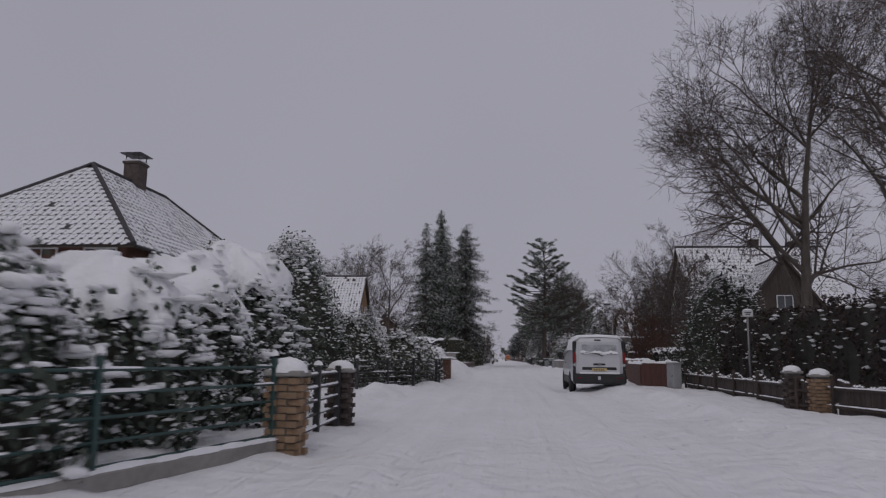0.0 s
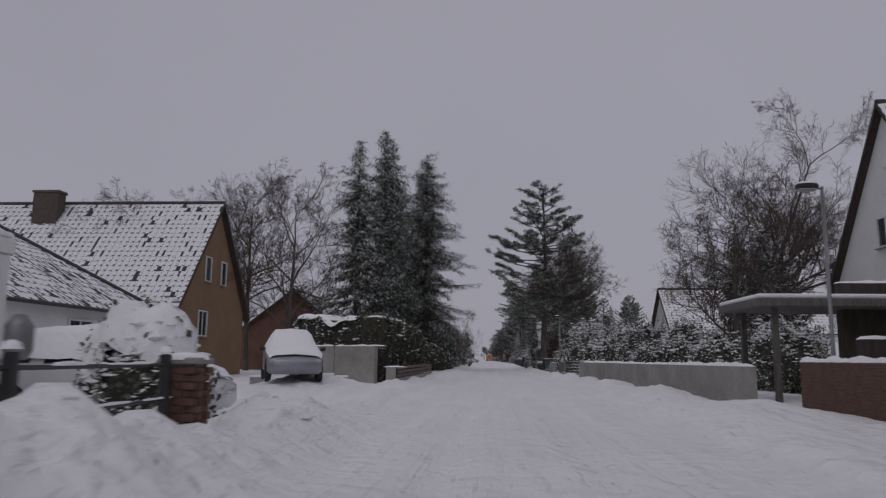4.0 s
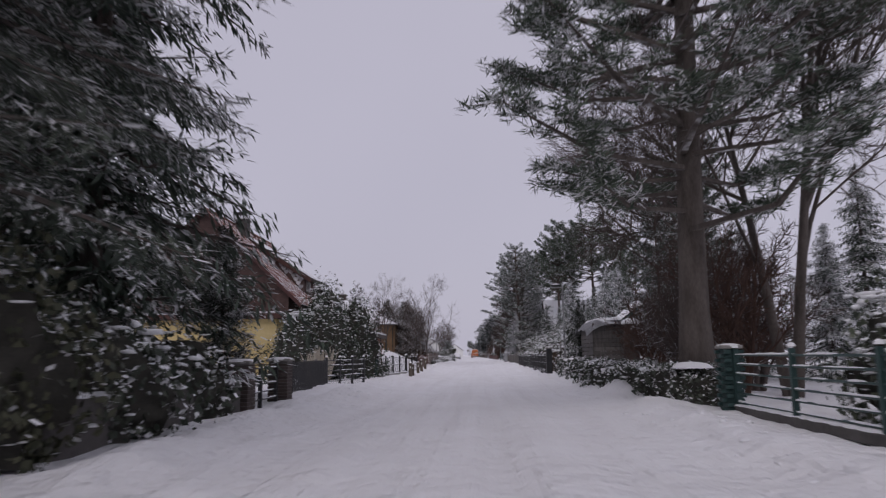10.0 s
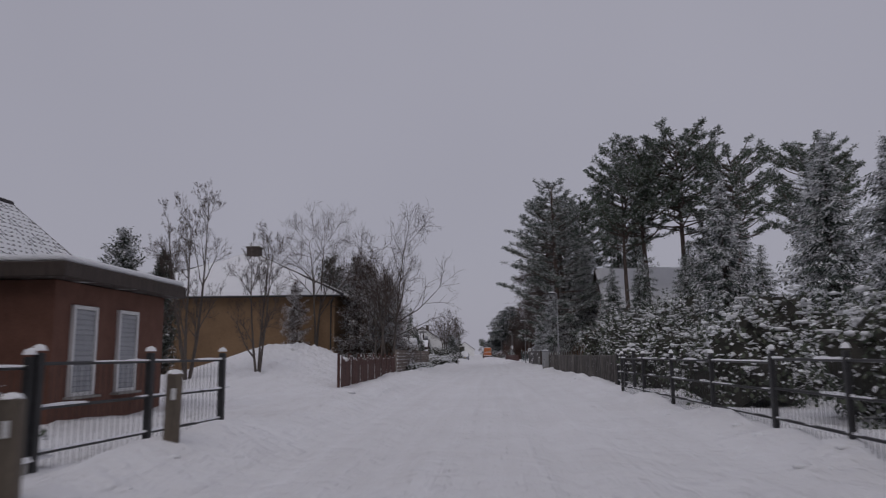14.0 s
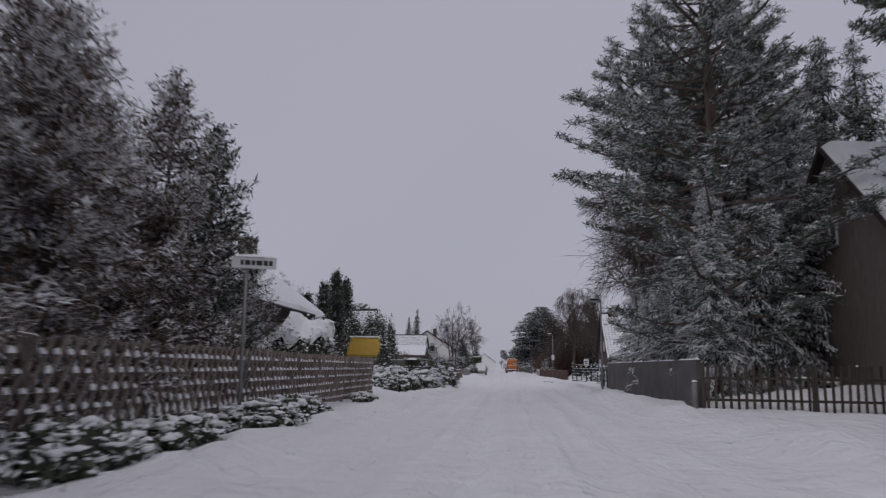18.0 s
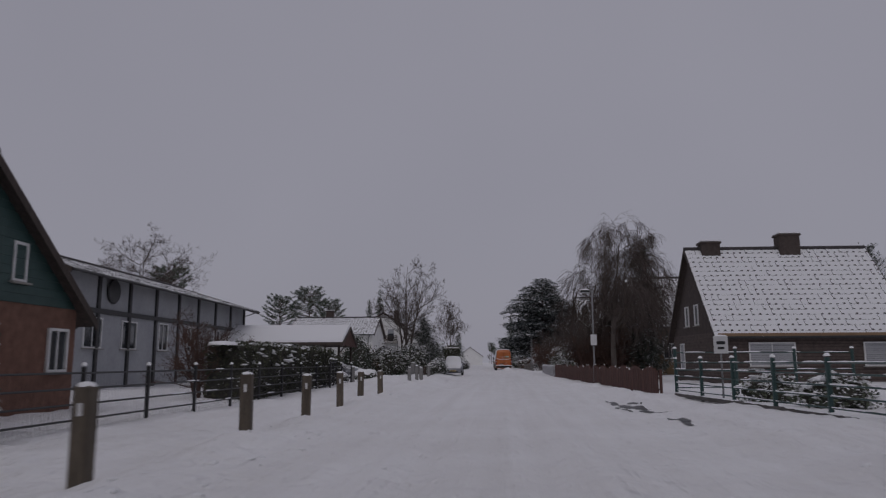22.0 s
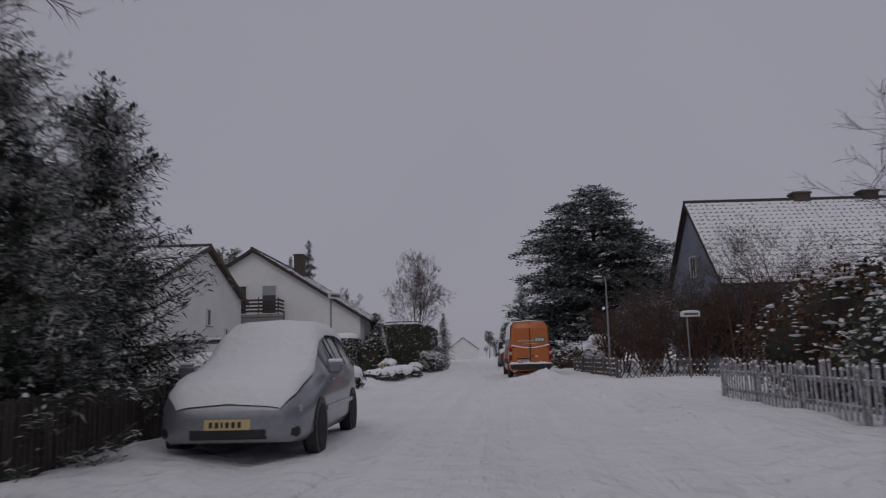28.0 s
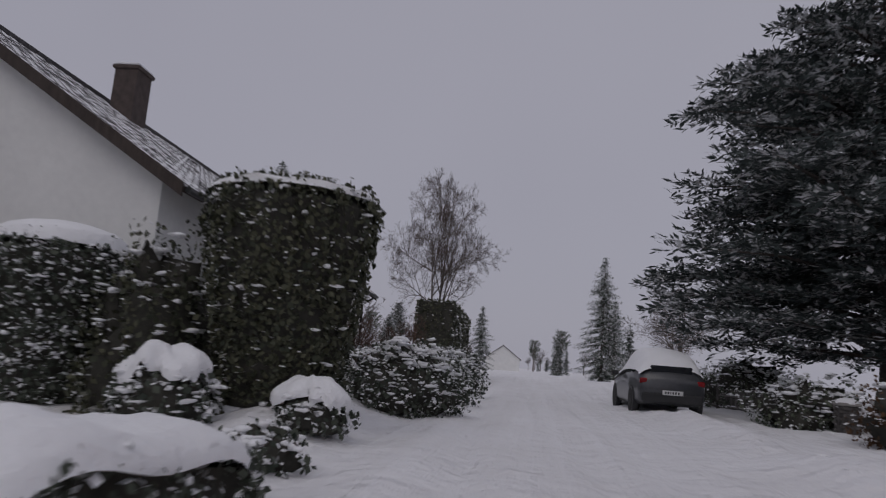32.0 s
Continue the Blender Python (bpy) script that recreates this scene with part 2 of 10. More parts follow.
TWIG_RED = surface("reddish_twigs", (0.06, 0.035, 0.028), (0.13, 0.075, 0.055), scale=3, rough=0.95, bump=0.0, snow=0.05)
SPRUCE = leaf_surface("spruce_needles", (0.034, 0.047, 0.038), (0.112, 0.144, 0.109), snow=0.24)
SPRUCE_SNOW = leaf_surface("snowy_spruce_needles", (0.036, 0.052, 0.042), (0.12, 0.15, 0.125), snow=0.34)
PINE = leaf_surface("pine_needles", (0.04, 0.061, 0.044), (0.144, 0.177, 0.129), snow=0.24)
PINE_SNOW = leaf_surface("snowy_pine_needles", (0.042, 0.062, 0.05), (0.14, 0.175, 0.14), snow=0.30)
SPRUCE_LADEN = leaf_surface("laden_spruce_needles", (0.034, 0.05, 0.042), (0.115, 0.145, 0.125), snow=0.50)
RUSSET = leaf_surface("russet_conifer_sprays", (0.052, 0.036, 0.028), (0.15, 0.10, 0.072), snow=0.26, snow_scale=3.0)
CONIFER_DARK = leaf_surface("dark_conifer_sprays", (0.026, 0.036, 0.03), (0.085, 0.10, 0.075), snow=0.17, snow_scale=3.0)
CEDAR = leaf_surface("cedar_needles", (0.028, 0.038, 0.036), (0.08, 0.097, 0.092), snow=0.10)
THUJA = leaf_surface("thuja_sprays", (0.034, 0.047, 0.038), (0.112, 0.135, 0.096), snow=0.34, snow_scale=3.0)
HEDGE = leaf_surface("hedge_leaves", (0.031, 0.039, 0.026), (0.104, 0.104, 0.064), snow=0.15)
HEDGE_SNOW = leaf_surface("snowy_hedge_leaves", (0.031, 0.042, 0.031), (0.099, 0.111, 0.084), snow=0.42, snow_scale=4.0)
SHRUB = leaf_surface("shrub_leaves", (0.044, 0.061, 0.044), (0.144, 0.16, 0.112), snow=0.44, snow_scale=3.0)
BROWN_LEAF = leaf_surface("withered_leaves", (0.05, 0.028, 0.016), (0.14, 0.075, 0.035), snow=0.10)
# dark fill for foliage cores: the shade between the leaves, put in as colour
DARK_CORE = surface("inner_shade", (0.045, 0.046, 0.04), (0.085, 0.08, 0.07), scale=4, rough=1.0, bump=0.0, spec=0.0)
WOOD_DARK = surface("dark_wood", (0.035, 0.026, 0.022), (0.085, 0.065, 0.055), scale=3, rough=0.85, bump=0.35, snow=0.05, vary=0.25, stretch=(4, 4, 0.6))
WOOD_BROWN = surface("brown_plank", (0.085, 0.062, 0.058), (0.17, 0.125, 0.115), scale=3, rough=0.9, bump=0.35, vary=0.2, stretch=(0.6, 4, 4))
WOOD_RED = surface("red_brown_wood", (0.055, 0.024, 0.019), (0.12, 0.055, 0.043), scale=3, rough=0.8, bump=0.3, vary=0.2, stretch=(4, 4, 0.6))
WOOD_GREY = surface("weathered_wood", (0.08, 0.075, 0.07), (0.2, 0.185, 0.175), scale=3, rough=0.9, bump=0.4, vary=0.25, stretch=(4, 4, 0.6))
WOOD_BOLLARD = surface("bollard_wood", (0.06, 0.05, 0.04), (0.16, 0.13, 0.10), scale=3, rough=0.9, bump=0.4, vary=0.2, stretch=(4, 4, 0.6))
CONCRETE = surface("concrete", (0.215, 0.205, 0.19), (0.36, 0.345, 0.325), scale=1.2, rough=0.9, bump=0.25)
CONCRETE_DARK = surface("dark_concrete", (0.06, 0.055, 0.052), (0.13, 0.12, 0.115), scale=1.2, rough=0.9, bump=0.3)
STONE = surface("stone_post", (0.16, 0.155, 0.15), (0.28, 0.275, 0.27), scale=3, rough=0.9, bump=0.3)
BRICK_RED = surface("red_brick", (0.10, 0.05, 0.036), (0.20, 0.105, 0.075), scale=5, rough=0.9, bump=0.3, vary=0.25)
BRICK_YELLOW = surface("yellow_brick", (0.22, 0.14, 0.085), (0.36, 0.25, 0.16), scale=5, rough=0.9, bump=0.3, vary=0.2)
BRICK_DARK = surface("dark_brick", (0.05, 0.038, 0.035), (0.11, 0.085, 0.075), scale=5, rough=0.9, bump=0.3, vary=0.25)
MORTAR = surface("mortar", (0.11, 0.10, 0.095), (0.2, 0.19, 0.18), scale=6, rough=0.95, bump=0.3)
RENDER_WHITE = surface("white_render", (0.70, 0.70, 0.685), (0.80, 0.80, 0.78), scale=0.8, rough=0.9, bump=0.15)
RENDER_GREY = surface("grey_render", (0.30, 0.31, 0.33), (0.40, 0.41, 0.43), scale=0.8, rough=0.9, bump=0.15)
RENDER_OCHRE = surface("ochre_render", (0.20, 0.125, 0.07), (0.28, 0.18, 0.10), scale=0.9, rough=0.9, bump=0.15)
RENDER_YELLOW = surface("yellow_render", (0.55, 0.43, 0.19), (0.68, 0.55, 0.28), scale=0.9, rough=0.9, bump=0.15)
SHINGLE = surface("brown_shingle", (0.045, 0.027, 0.024), (0.11, 0.065, 0.055), scale=4, rough=0.85, bump=0.3, vary=0.2)
TILE_DARK = surface("dark_roof_tile", (0.035, 0.032, 0.034), (0.075, 0.068, 0.07), scale=5, rough=0.8, bump=0.2, snow=0.0)
TILE_RED = surface("red_roof_tile", (0.14, 0.05, 0.035), (0.24, 0.095, 0.065), scale=5, rough=0.8, bump=0.2, snow=0.0)
ROOF_SNOW = snow_surface("roof_snow", 3.0, (0.86, 0.865, 0.885))
METAL_GREY = surface("galvanised_metal", (0.18, 0.18, 0.185), (0.27, 0.27, 0.275), scale=2, rough=0.5, metal=0.6, bump=0.05)
METAL_DARK = surface("dark_painted_metal", (0.018, 0.018, 0.019), (0.04, 0.04, 0.042), scale=3, rough=0.5, bump=0.05, snow=0.02)
METAL_GREEN = surface("green_painted_metal", (0.018, 0.048, 0.045), (0.035, 0.075, 0.07), scale=3, rough=0.5, bump=0.05)
PLASTIC_GREY = surface("grey_plastic", (0.27, 0.275, 0.28), (0.36, 0.365, 0.37), scale=2, rough=0.6, bump=0.05)
SIGN_WHITE = surface("white_sign", (0.55, 0.55, 0.55), (0.68, 0.68, 0.68), scale=4, rough=0.5, bump=0.0)
WHITE_PAINT = surface("white_paint", (0.62, 0.62, 0.62), (0.74, 0.74, 0.74), scale=3, rough=0.5, bump=0.0)
BLACK = surface("black_plastic", (0.012, 0.012, 0.013), (0.028, 0.028, 0.03), scale=3, rough=0.55, bump=0.0)
TYRE = surface("tyre_rubber", (0.012, 0.012, 0.012), (0.035, 0.034, 0.033), scale=6, rough=0.9, bump=0.4, snow=0.0)
RIM = surface("wheel_rim", (0.12, 0.12, 0.125), (0.25, 0.25, 0.255), scale=4, rough=0.4, metal=0.7, bump=0.0)
GLASS = glass_surface("window_glass")
CAR_GLASS = glass_surface("car_glass", (0.015, 0.017, 0.02), 0.05)
FROST_GLASS = surface("frosted_glass", (0.25, 0.26, 0.28), (0.55, 0.56, 0.58), scale=4, rough=0.6, bump=0.2)
PAINT_WHITE = surface("white_car_paint", (0.50, 0.51, 0.53), (0.60, 0.61, 0.63), scale=2, rough=0.35, bump=0.0, coat=0.4)
PAINT_SILVER = surface("silver_car_paint", (0.24, 0.25, 0.28), (0.32, 0.33, 0.36), scale=2, rough=0.35, metal=0.5, bump=0.0, coat=0.4)
PAINT_ORANGE = surface("orange_car_paint", (0.42, 0.115, 0.028), (0.52, 0.155, 0.04), scale=2, rough=0.4, bump=0.0, coat=0.3)
PAINT_DARK = surface("dark_car_paint", (0.03, 0.032, 0.036), (0.06, 0.062, 0.068), scale=2, rough=0.35, bump=0.0, coat=0.4)
PAINT_RED = surface("red_car_paint", (0.20, 0.012, 0.014), (0.28, 0.02, 0.02), scale=2, rough=0.35, bump=0.0, coat=0.4)
LAMP_RED = surface("red_lamp_lens", (0.16, 0.006, 0.008), (0.26, 0.012, 0.014), scale=6, rough=0.25, bump=0.0)
LAMP_CLEAR = surface("clear_lamp_lens", (0.35, 0.35, 0.36), (0.5, 0.5, 0.5), scale=9, rough=0.2, bump=0.0)
PLATE_YELLOW = surface("number_plate_face", (0.55, 0.42, 0.20), (0.66, 0.52, 0.27), scale=3, rough=0.5, bump=0.0)
SIGN_GREEN = surface("green_lettering", (0.03, 0.17, 0.10), (0.05, 0.22, 0.13), scale=4, rough=0.5, bump=0.0)
YELLOW_PAINT = surface("yellow_paint", (0.48, 0.30, 0.03), (0.58, 0.38, 0.06), scale=3, rough=0.5, bump=0.05)
ASPHALT_WET = surface("wet_asphalt", (0.035, 0.035, 0.037), (0.10, 0.10, 0.105), scale=2.5, rough=0.45, bump=0.3)
TARP = surface("grey_tarp", (0.12, 0.12, 0.13), (0.26, 0.26, 0.27), scale=1.5, rough=0.7, bump=0.3, snow=0.25)

# ---- geometry helpers ----
class Shape:
    """Collects corners and faces of one mesh, with a material slot per face."""

    def __init__(self):
        self.v, self.f, self.m = [], [], []

    def add(self, verts, faces, slot=0):
        o = len(self.v)
        self.v.extend(verts)
        self.f.extend([tuple(i + o for i in f) for f in faces])
        self.m.extend([slot] * len(faces))
        return self

    def box(self, c, s, bevel=0.01, rz=0.0, slot=0, top=None):
        """A box with chamfered edges; top: scale of its upper end."""
        (cx, cy, cz), (sx, sy, sz) = c, (s[0] / 2, s[1] / 2, s[2] / 2)
        b = min(bevel, sx * 0.6, sy * 0.6, sz * 0.6)
        vs, ix = [], {}
        ca, sa = math.cos(rz), math.sin(rz)
        for i in (-1, 1):
            for j in (-1, 1):
                for k in (-1, 1):
                    for a in range(3):
                        x = i * (sx if a == 0 else sx - b)
                        y = j * (sy if a == 1 else sy - b)
                        z = k * (sz if a == 2 else sz - b)
                        if top is not None and k > 0:
                            x, y = x * top, y * top
                        ix[i, j, k, a] = len(vs)
                        vs.append((cx + x * ca - y * sa, cy + x * sa + y * ca, cz + z))
        fs = []
        for s1 in (-1, 1):
            fs.append([ix[s1, -1, -1, 0], ix[s1, 1, -1, 0], ix[s1, 1, 1, 0], ix[s1, -1, 1, 0]][::s1])
            fs.append([ix[-1, s1, -1, 1], ix[1, s1, -1, 1], ix[1, s1, 1, 1], ix[-1, s1, 1, 1]][::-s1])
            fs.append([ix[-1, -1, s1, 2], ix[1, -1, s1, 2], ix[1, 1, s1, 2], ix[-1, 1, s1, 2]][::s1])
            for s2 in (-1, 1):
                fs.append([ix[s1, s2, -1, 0], ix[s1, s2, -1, 1], ix[s1, s2, 1, 1], ix[s1, s2, 1, 0]][::s1 * s2])
                fs.append([ix[s1, -1, s2, 0], ix[s1, 1, s2, 0], ix[s1, 1, s2, 2], ix[s1, -1, s2, 2]][::s1 * s2])
                fs.append([ix[-1, s1, s2, 1], ix[-1, s1, s2, 2], ix[1, s1, s2, 2], ix[1, s1, s2, 1]][::s1 * s2])
                for s3 in (-1, 1):
                    fs.append([ix[s1, s2, s3, 0], ix[s1, s2, s3, 1], ix[s1, s2, s3, 2]][::s1 * s2 * s3])
        return self.add(vs, fs, slot)

    def tube(self, pts, radii, n=6, slot=0, cap=True):
        """A tapered tube along a line of points."""
        pts = [Vector(p) for p in pts]
        if not hasattr(radii, "__len__"):
            radii = [radii] * len(pts)
        vs, fs = [], []
        side = None
        for i, p in enumerate(pts):
            d = (pts[min(i + 1, len(pts) - 1)] - pts[max(i - 1, 0)])
            d = d.normalized() if d.length > 1e-9 else Vector((0, 0, 1))
            if side is None:
                side = d.orthogonal().normalized()
            side = (side - d * side.dot(d))
            side = side.normalized() if side.length > 1e-6 else d.orthogonal().normalized()
            up = d.cross(side)
            for k in range(n):
                a = 2 * math.pi * k / n
                q = p + (side * math.cos(a) + up * math.sin(a)) * radii[i]
                vs.append((q.x, q.y, q.z))
        for i in range(len(pts) - 1):
            for k in range(n):
                k2 = (k + 1) % n
                fs.append((i * n + k, i * n + k2, (i + 1) * n + k2, (i + 1) * n + k))
        if cap:
            fs.append(tuple(range(n))[::-1])
            fs.append(tuple((len(pts) - 1) * n + k for k in range(n)))
        return self.add(vs, fs, slot)

    def lathe(self, c, prof, n=12, slot=0):
        """A turned body about the upright: prof is a list of (radius, height)."""
        vs, fs = [], []
        for r, z in prof:
            for k in range(n):
                a = 2 * math.pi * k / n
                vs.append((c[0] + r * math.cos(a), c[1] + r * math.sin(a), c[2] + z))
        for i in range(len(prof) - 1):
            for k in range(n):
                k2 = (k + 1) % n
                fs.append((i * n + k, i * n + k2, (i + 1) * n + k2, (i + 1) * n + k))
        fs.append(tuple(range(n))[::-1])
        fs.append(tuple((len(prof) - 1) * n + k for k in range(n)))
        return self.add(vs, fs, slot)

    def prism(self, poly, axis, a, b, slot=0):
        """A flat outline pushed from a to b along an axis; outline in the two other axes, in order."""
        def place(u, w, t):
            return {0: (t, u, w), 1: (u, t, w), 2: (u, w, t)}[axis]
        n = len(poly)
        vs = [place(u, w, a) for u, w in poly] + [place(u, w, b) for u, w in poly]
        fs = [tuple(range(n)), tuple(range(n, 2 * n))[::-1]] + [(i, n + i, n + (i + 1) % n, (i + 1) % n) for i in range(n)]
        return self.add(vs, fs, slot)

    def mesh(self, name, mats, smooth=False):
        me = bpy.data.meshes.new(name)
        me.from_pydata(self.v, [], self.f)
        for q in (mats if isinstance(mats, (list, tuple)) else [mats]):
            me.materials.append(q)
        me.polygons.foreach_set("material_index", self.m)
        if smooth:
            me.polygons.foreach_set("use_smooth", [True] * len(self.f))
        me.update()
        return me


def fixed(me):
    """Turns all faces outwards."""
    bm = bmesh.new()
    bm.from_mesh(me)
    bmesh.ops.recalc_face_normals(bm, faces=bm.faces)
    bm.to_mesh(me)
    bm.free()
    return me


def quads_mesh(name, corners, mats, slots=None, smooth=False):
    """A mesh of loose quads; corners: array of n x 4 x 3."""
    corners = np.asarray(corners, dtype=np.float32)
    n = len(corners)
    me = bpy.data.meshes.new(name)
    me.vertices.add(4 * n)
    me.vertices.foreach_set("co", corners.reshape(-1))
    me.loops.add(4 * n)
    me.loops.foreach_set("vertex_index", np.arange(4 * n, dtype=np.int32))
    me.polygons.add(n)
    me.polygons.foreach_set("loop_start", np.arange(0, 4 * n, 4, dtype=np.int32))
    me.polygons.foreach_set("loop_total", np.full(n, 4, dtype=np.int32))
    for q in (mats if isinstance(mats, (list, tuple)) else [mats]):
        me.materials.append(q)
    if slots is not None:
        me.polygons.foreach_set("material_index", np.asarray(slots, dtype=np.int32))
    me.update(calc_edges=True)
    return me


def part(name, me, parent, label="", at=None):
    ob = new(name, me)
    ob.parent = parent
    if at is not None:
        ob.matrix_basis = at
    if label:
        tagged(ob, label)
    if name in ("rail_snow", "snow_load", "snow_cap", "snow_ridge", "plinth_snow", "branchwork", "bumper_snow", "ledge_snow", "window_snow"):
        tagged(ob, kind="stuff")
    return ob


def thing(name, label, category, m, group="", kind=""):
    ob = new(name)
    ob.empty_display_size = 0.2
    ob.matrix_basis = m
    return tagged(ob, label, category, group, kind)


def solid(name, me, label, category, m=None, group="", kind=""):
    ob = new(name, me)
    if m is not None:
        ob.matrix_basis = m
    return tagged(ob, label, category, group, kind)


# ---- the lie of the snow ----
def vnoise(x, y, seed=0.0):
    """Smooth noise from 0 to 1 over the plan."""
    x, y = np.asarray(x, float), np.asarray(y, float)
    i, j = np.floor(x), np.floor(y)
    u, v = x - i, y - j
    u, v = u * u * (3 - 2 * u), v * v * (3 - 2 * v)

    def h(a, b):
        q = np.sin(a * 127.1 + b * 311.7 + seed * 74.7) * 43758.5453
        return q - np.floor(q)

    return (h(i, j) * (1 - u) + h(i + 1, j) * u) * (1 - v) + (h(i, j + 1) * (1 - u) + h(i + 1, j + 1) * u) * v


ICO = [(0, 0.5257, 0.8507), (0, 0.5257, -0.8507), (0, -0.5257, 0.8507), (0, -0.5257, -0.8507), (0.5257, 0.8507, 0), (-0.5257, 0.8507, 0),
       (0.5257, -0.8507, 0), (-0.5257, -0.8507, 0), (0.8507, 0, 0.5257), (0.8507, 0, -0.5257), (-0.8507, 0, 0.5257), (-0.8507, 0, -0.5257)]
ICO_F = [(0, 2, 8), (0, 8, 4), (0, 4, 5), (0, 5, 10), (0, 10, 2), (3, 1, 9), (3, 9, 6), (3, 6, 7), (3, 7, 11), (3, 11, 1),
         (2, 6, 8), (8, 9, 4), (4, 1, 5), (5, 11, 10), (10, 7, 2), (9, 8, 6), (1, 4, 9), (11, 5, 1), (7, 10, 11), (6, 2, 7)]


def lumps_mesh(name, rng, pos, size, mat, flat=0.42):
    """Irregular little clods of snow at the given places, as one mesh."""
    n = len(pos)
    base = np.array(ICO)[None] * (1 + rng.normal(0, 0.28, (n, 12, 1)))
    sc = np.stack([size * rng.uniform(0.8, 2.0, n), size * rng.uniform(0.5, 1.1, n), size * rng.uniform(flat * 0.6, flat * 1.2, n)], 1)
    v = base * sc[:, None, :]
    a = rng.uniform(0, 6.283, n)
    ca, sa = np.cos(a)[:, None], np.sin(a)[:, None]
    v = np.stack([v[..., 0] * ca - v[..., 1] * sa, v[..., 0] * sa + v[..., 1] * ca, v[..., 2]], -1) + np.asarray(pos)[:, None, :]
    f = np.array(ICO_F)[None] + 12 * np.arange(n)[:, None, None]
    me = bpy.data.meshes.new(name)
    me.vertices.add(12 * n)
    me.vertices.foreach_set("co", v.reshape(-1))
    me.loops.add(60 * n)
    me.loops.foreach_set("vertex_index", f.reshape(-1).astype(np.int32))
    me.polygons.add(20 * n)
    me.polygons.foreach_set("loop_start", np.arange(0, 60 * n, 3, dtype=np.int32))
    me.polygons.foreach_set("use_smooth", np.ones(20 * n, dtype=bool))
    me.materials.append(mat)
    me.update(calc_edges=True)
    me.validate()
    return me


# the street turns left twice, very slightly: middle, half length, degrees
TURNS = ((143.0, 10.0, 0.85), (260.0, 9.0, 2.1))
way_y = np.concatenate([[-1000.0], np.arange(0.0, 500.0, 0.25), [3000.0]])


def turned(y):
    """Heading of the street, in radians to the left, at the distance y along it."""
    y = np.asarray(y, float)
    return np.radians(sum(d * np.clip((y - m + h) / (2 * h), 0, 1) for m, h, d in TURNS))


way_x = np.concatenate([[0.0], np.cumsum(-np.sin(turned(way_y[:-1])) * np.diff(way_y))])
way_z = -1000.0 + np.concatenate([[0.0], np.cumsum(np.cos(turned(way_y[:-1])) * np.diff(way_y))])


def bent(x, y):
    """From (across, along) the street to the plan."""
    x, y = np.asarray(x, float), np.asarray(y, float)
    a, near = turned(y), np.clip(x, -120, 120)
    return np.interp(y, way_y, way_x) + near * np.cos(a) + (x - near), np.interp(y, way_y, way_z) + near * np.sin(a)


HEAPS = []  # x, y, height, radius across, radius along


def lie(x, y):
    """Height of the snow at a place, for one point or for arrays."""
    x, y = np.asarray(x, float), np.asarray(y, float)
    side = np.abs(x - 0.2)
    z = 0.05 * np.clip((side - 2.6) / 1.6, 0, 1)
    bank = np.exp(-((side - 3.75 - 0.3 * np.sin(y * 0.11)) / 0.55) ** 2)
    lumps = 0.5 + 0.5 * np.sin(y * 0.9 + 1.7 * np.sin(y * 0.37) + x) * np.sin(y * 0.23 + 2.0 * np.sin(x * 0.8))
    nz = 0.55 * vnoise(x * 0.7, y * 0.5, 1) + 0.30 * vnoise(x * 1.9, y * 1.5, 2) + 0.15 * vnoise(x * 4.1, y * 3.4, 3)
    z = z + 0.26 * bank * (0.25 + 0.75 * lumps) * (0.4 + 1.2 * nz)
    z = z + 0.22 * (nz - 0.42) * np.clip((side - 2.0) / 1.2, 0, 1) + 0.035 * (nz - 0.5)
    for c, w, dep in ((-0.95, 0.2, 0.06), (0.75, 0.2, 0.06), (1.75, 0.26, 0.04), (-2.0, 0.26, 0.04)):
        off = c + 0.25 * np.sin(y * 0.045 + c)
        z = z - dep * np.exp(-((x - off) / w) ** 2) + 0.4 * dep * np.exp(-((np.abs(x - off) - 2 * w) / w) ** 2)
    z = z + 0.012 * np.sin(x * 5.1 + 2 * np.sin(y * 1.3)) * np.sin(y * 3.7 + np.sin(x * 2.2))
    z = z + 0.03 * np.sin(x * 1.1 + 1.3 * np.sin(y * 0.31)) * np.sin(y * 0.57 + 0.4)
    z = z + 0.008 * np.clip(y - 308, 0, 60)
    for hx, hy, h, rx, ry in HEAPS:
        z = z + h * np.exp(-(((x - hx) / rx) ** 2 + ((y - hy) / ry) ** 2)) * (0.85 + 0.15 * np.sin(x * 4 + y * 5))
    return z


def on(x, y, rz=0.0, sink=0.02):
    return pose(x, y, float(lie(x, y)) - sink, 0, 0, rz)


# ---- plants ----
def kites(base, direction, across, length, width):
    """Narrow diamonds from base points; all arrays of n x 3 or n."""
    tip = base + direction * length[:, None]
    mid = base + direction * (length * 0.45)[:, None]
    w = across * (width / 2)[:, None]
    return np.stack([base, mid + w, tip, mid - w], 1)


def unit(a):
    return a / np.maximum(np.linalg.norm(a, axis=-1, keepdims=True), 1e-9)


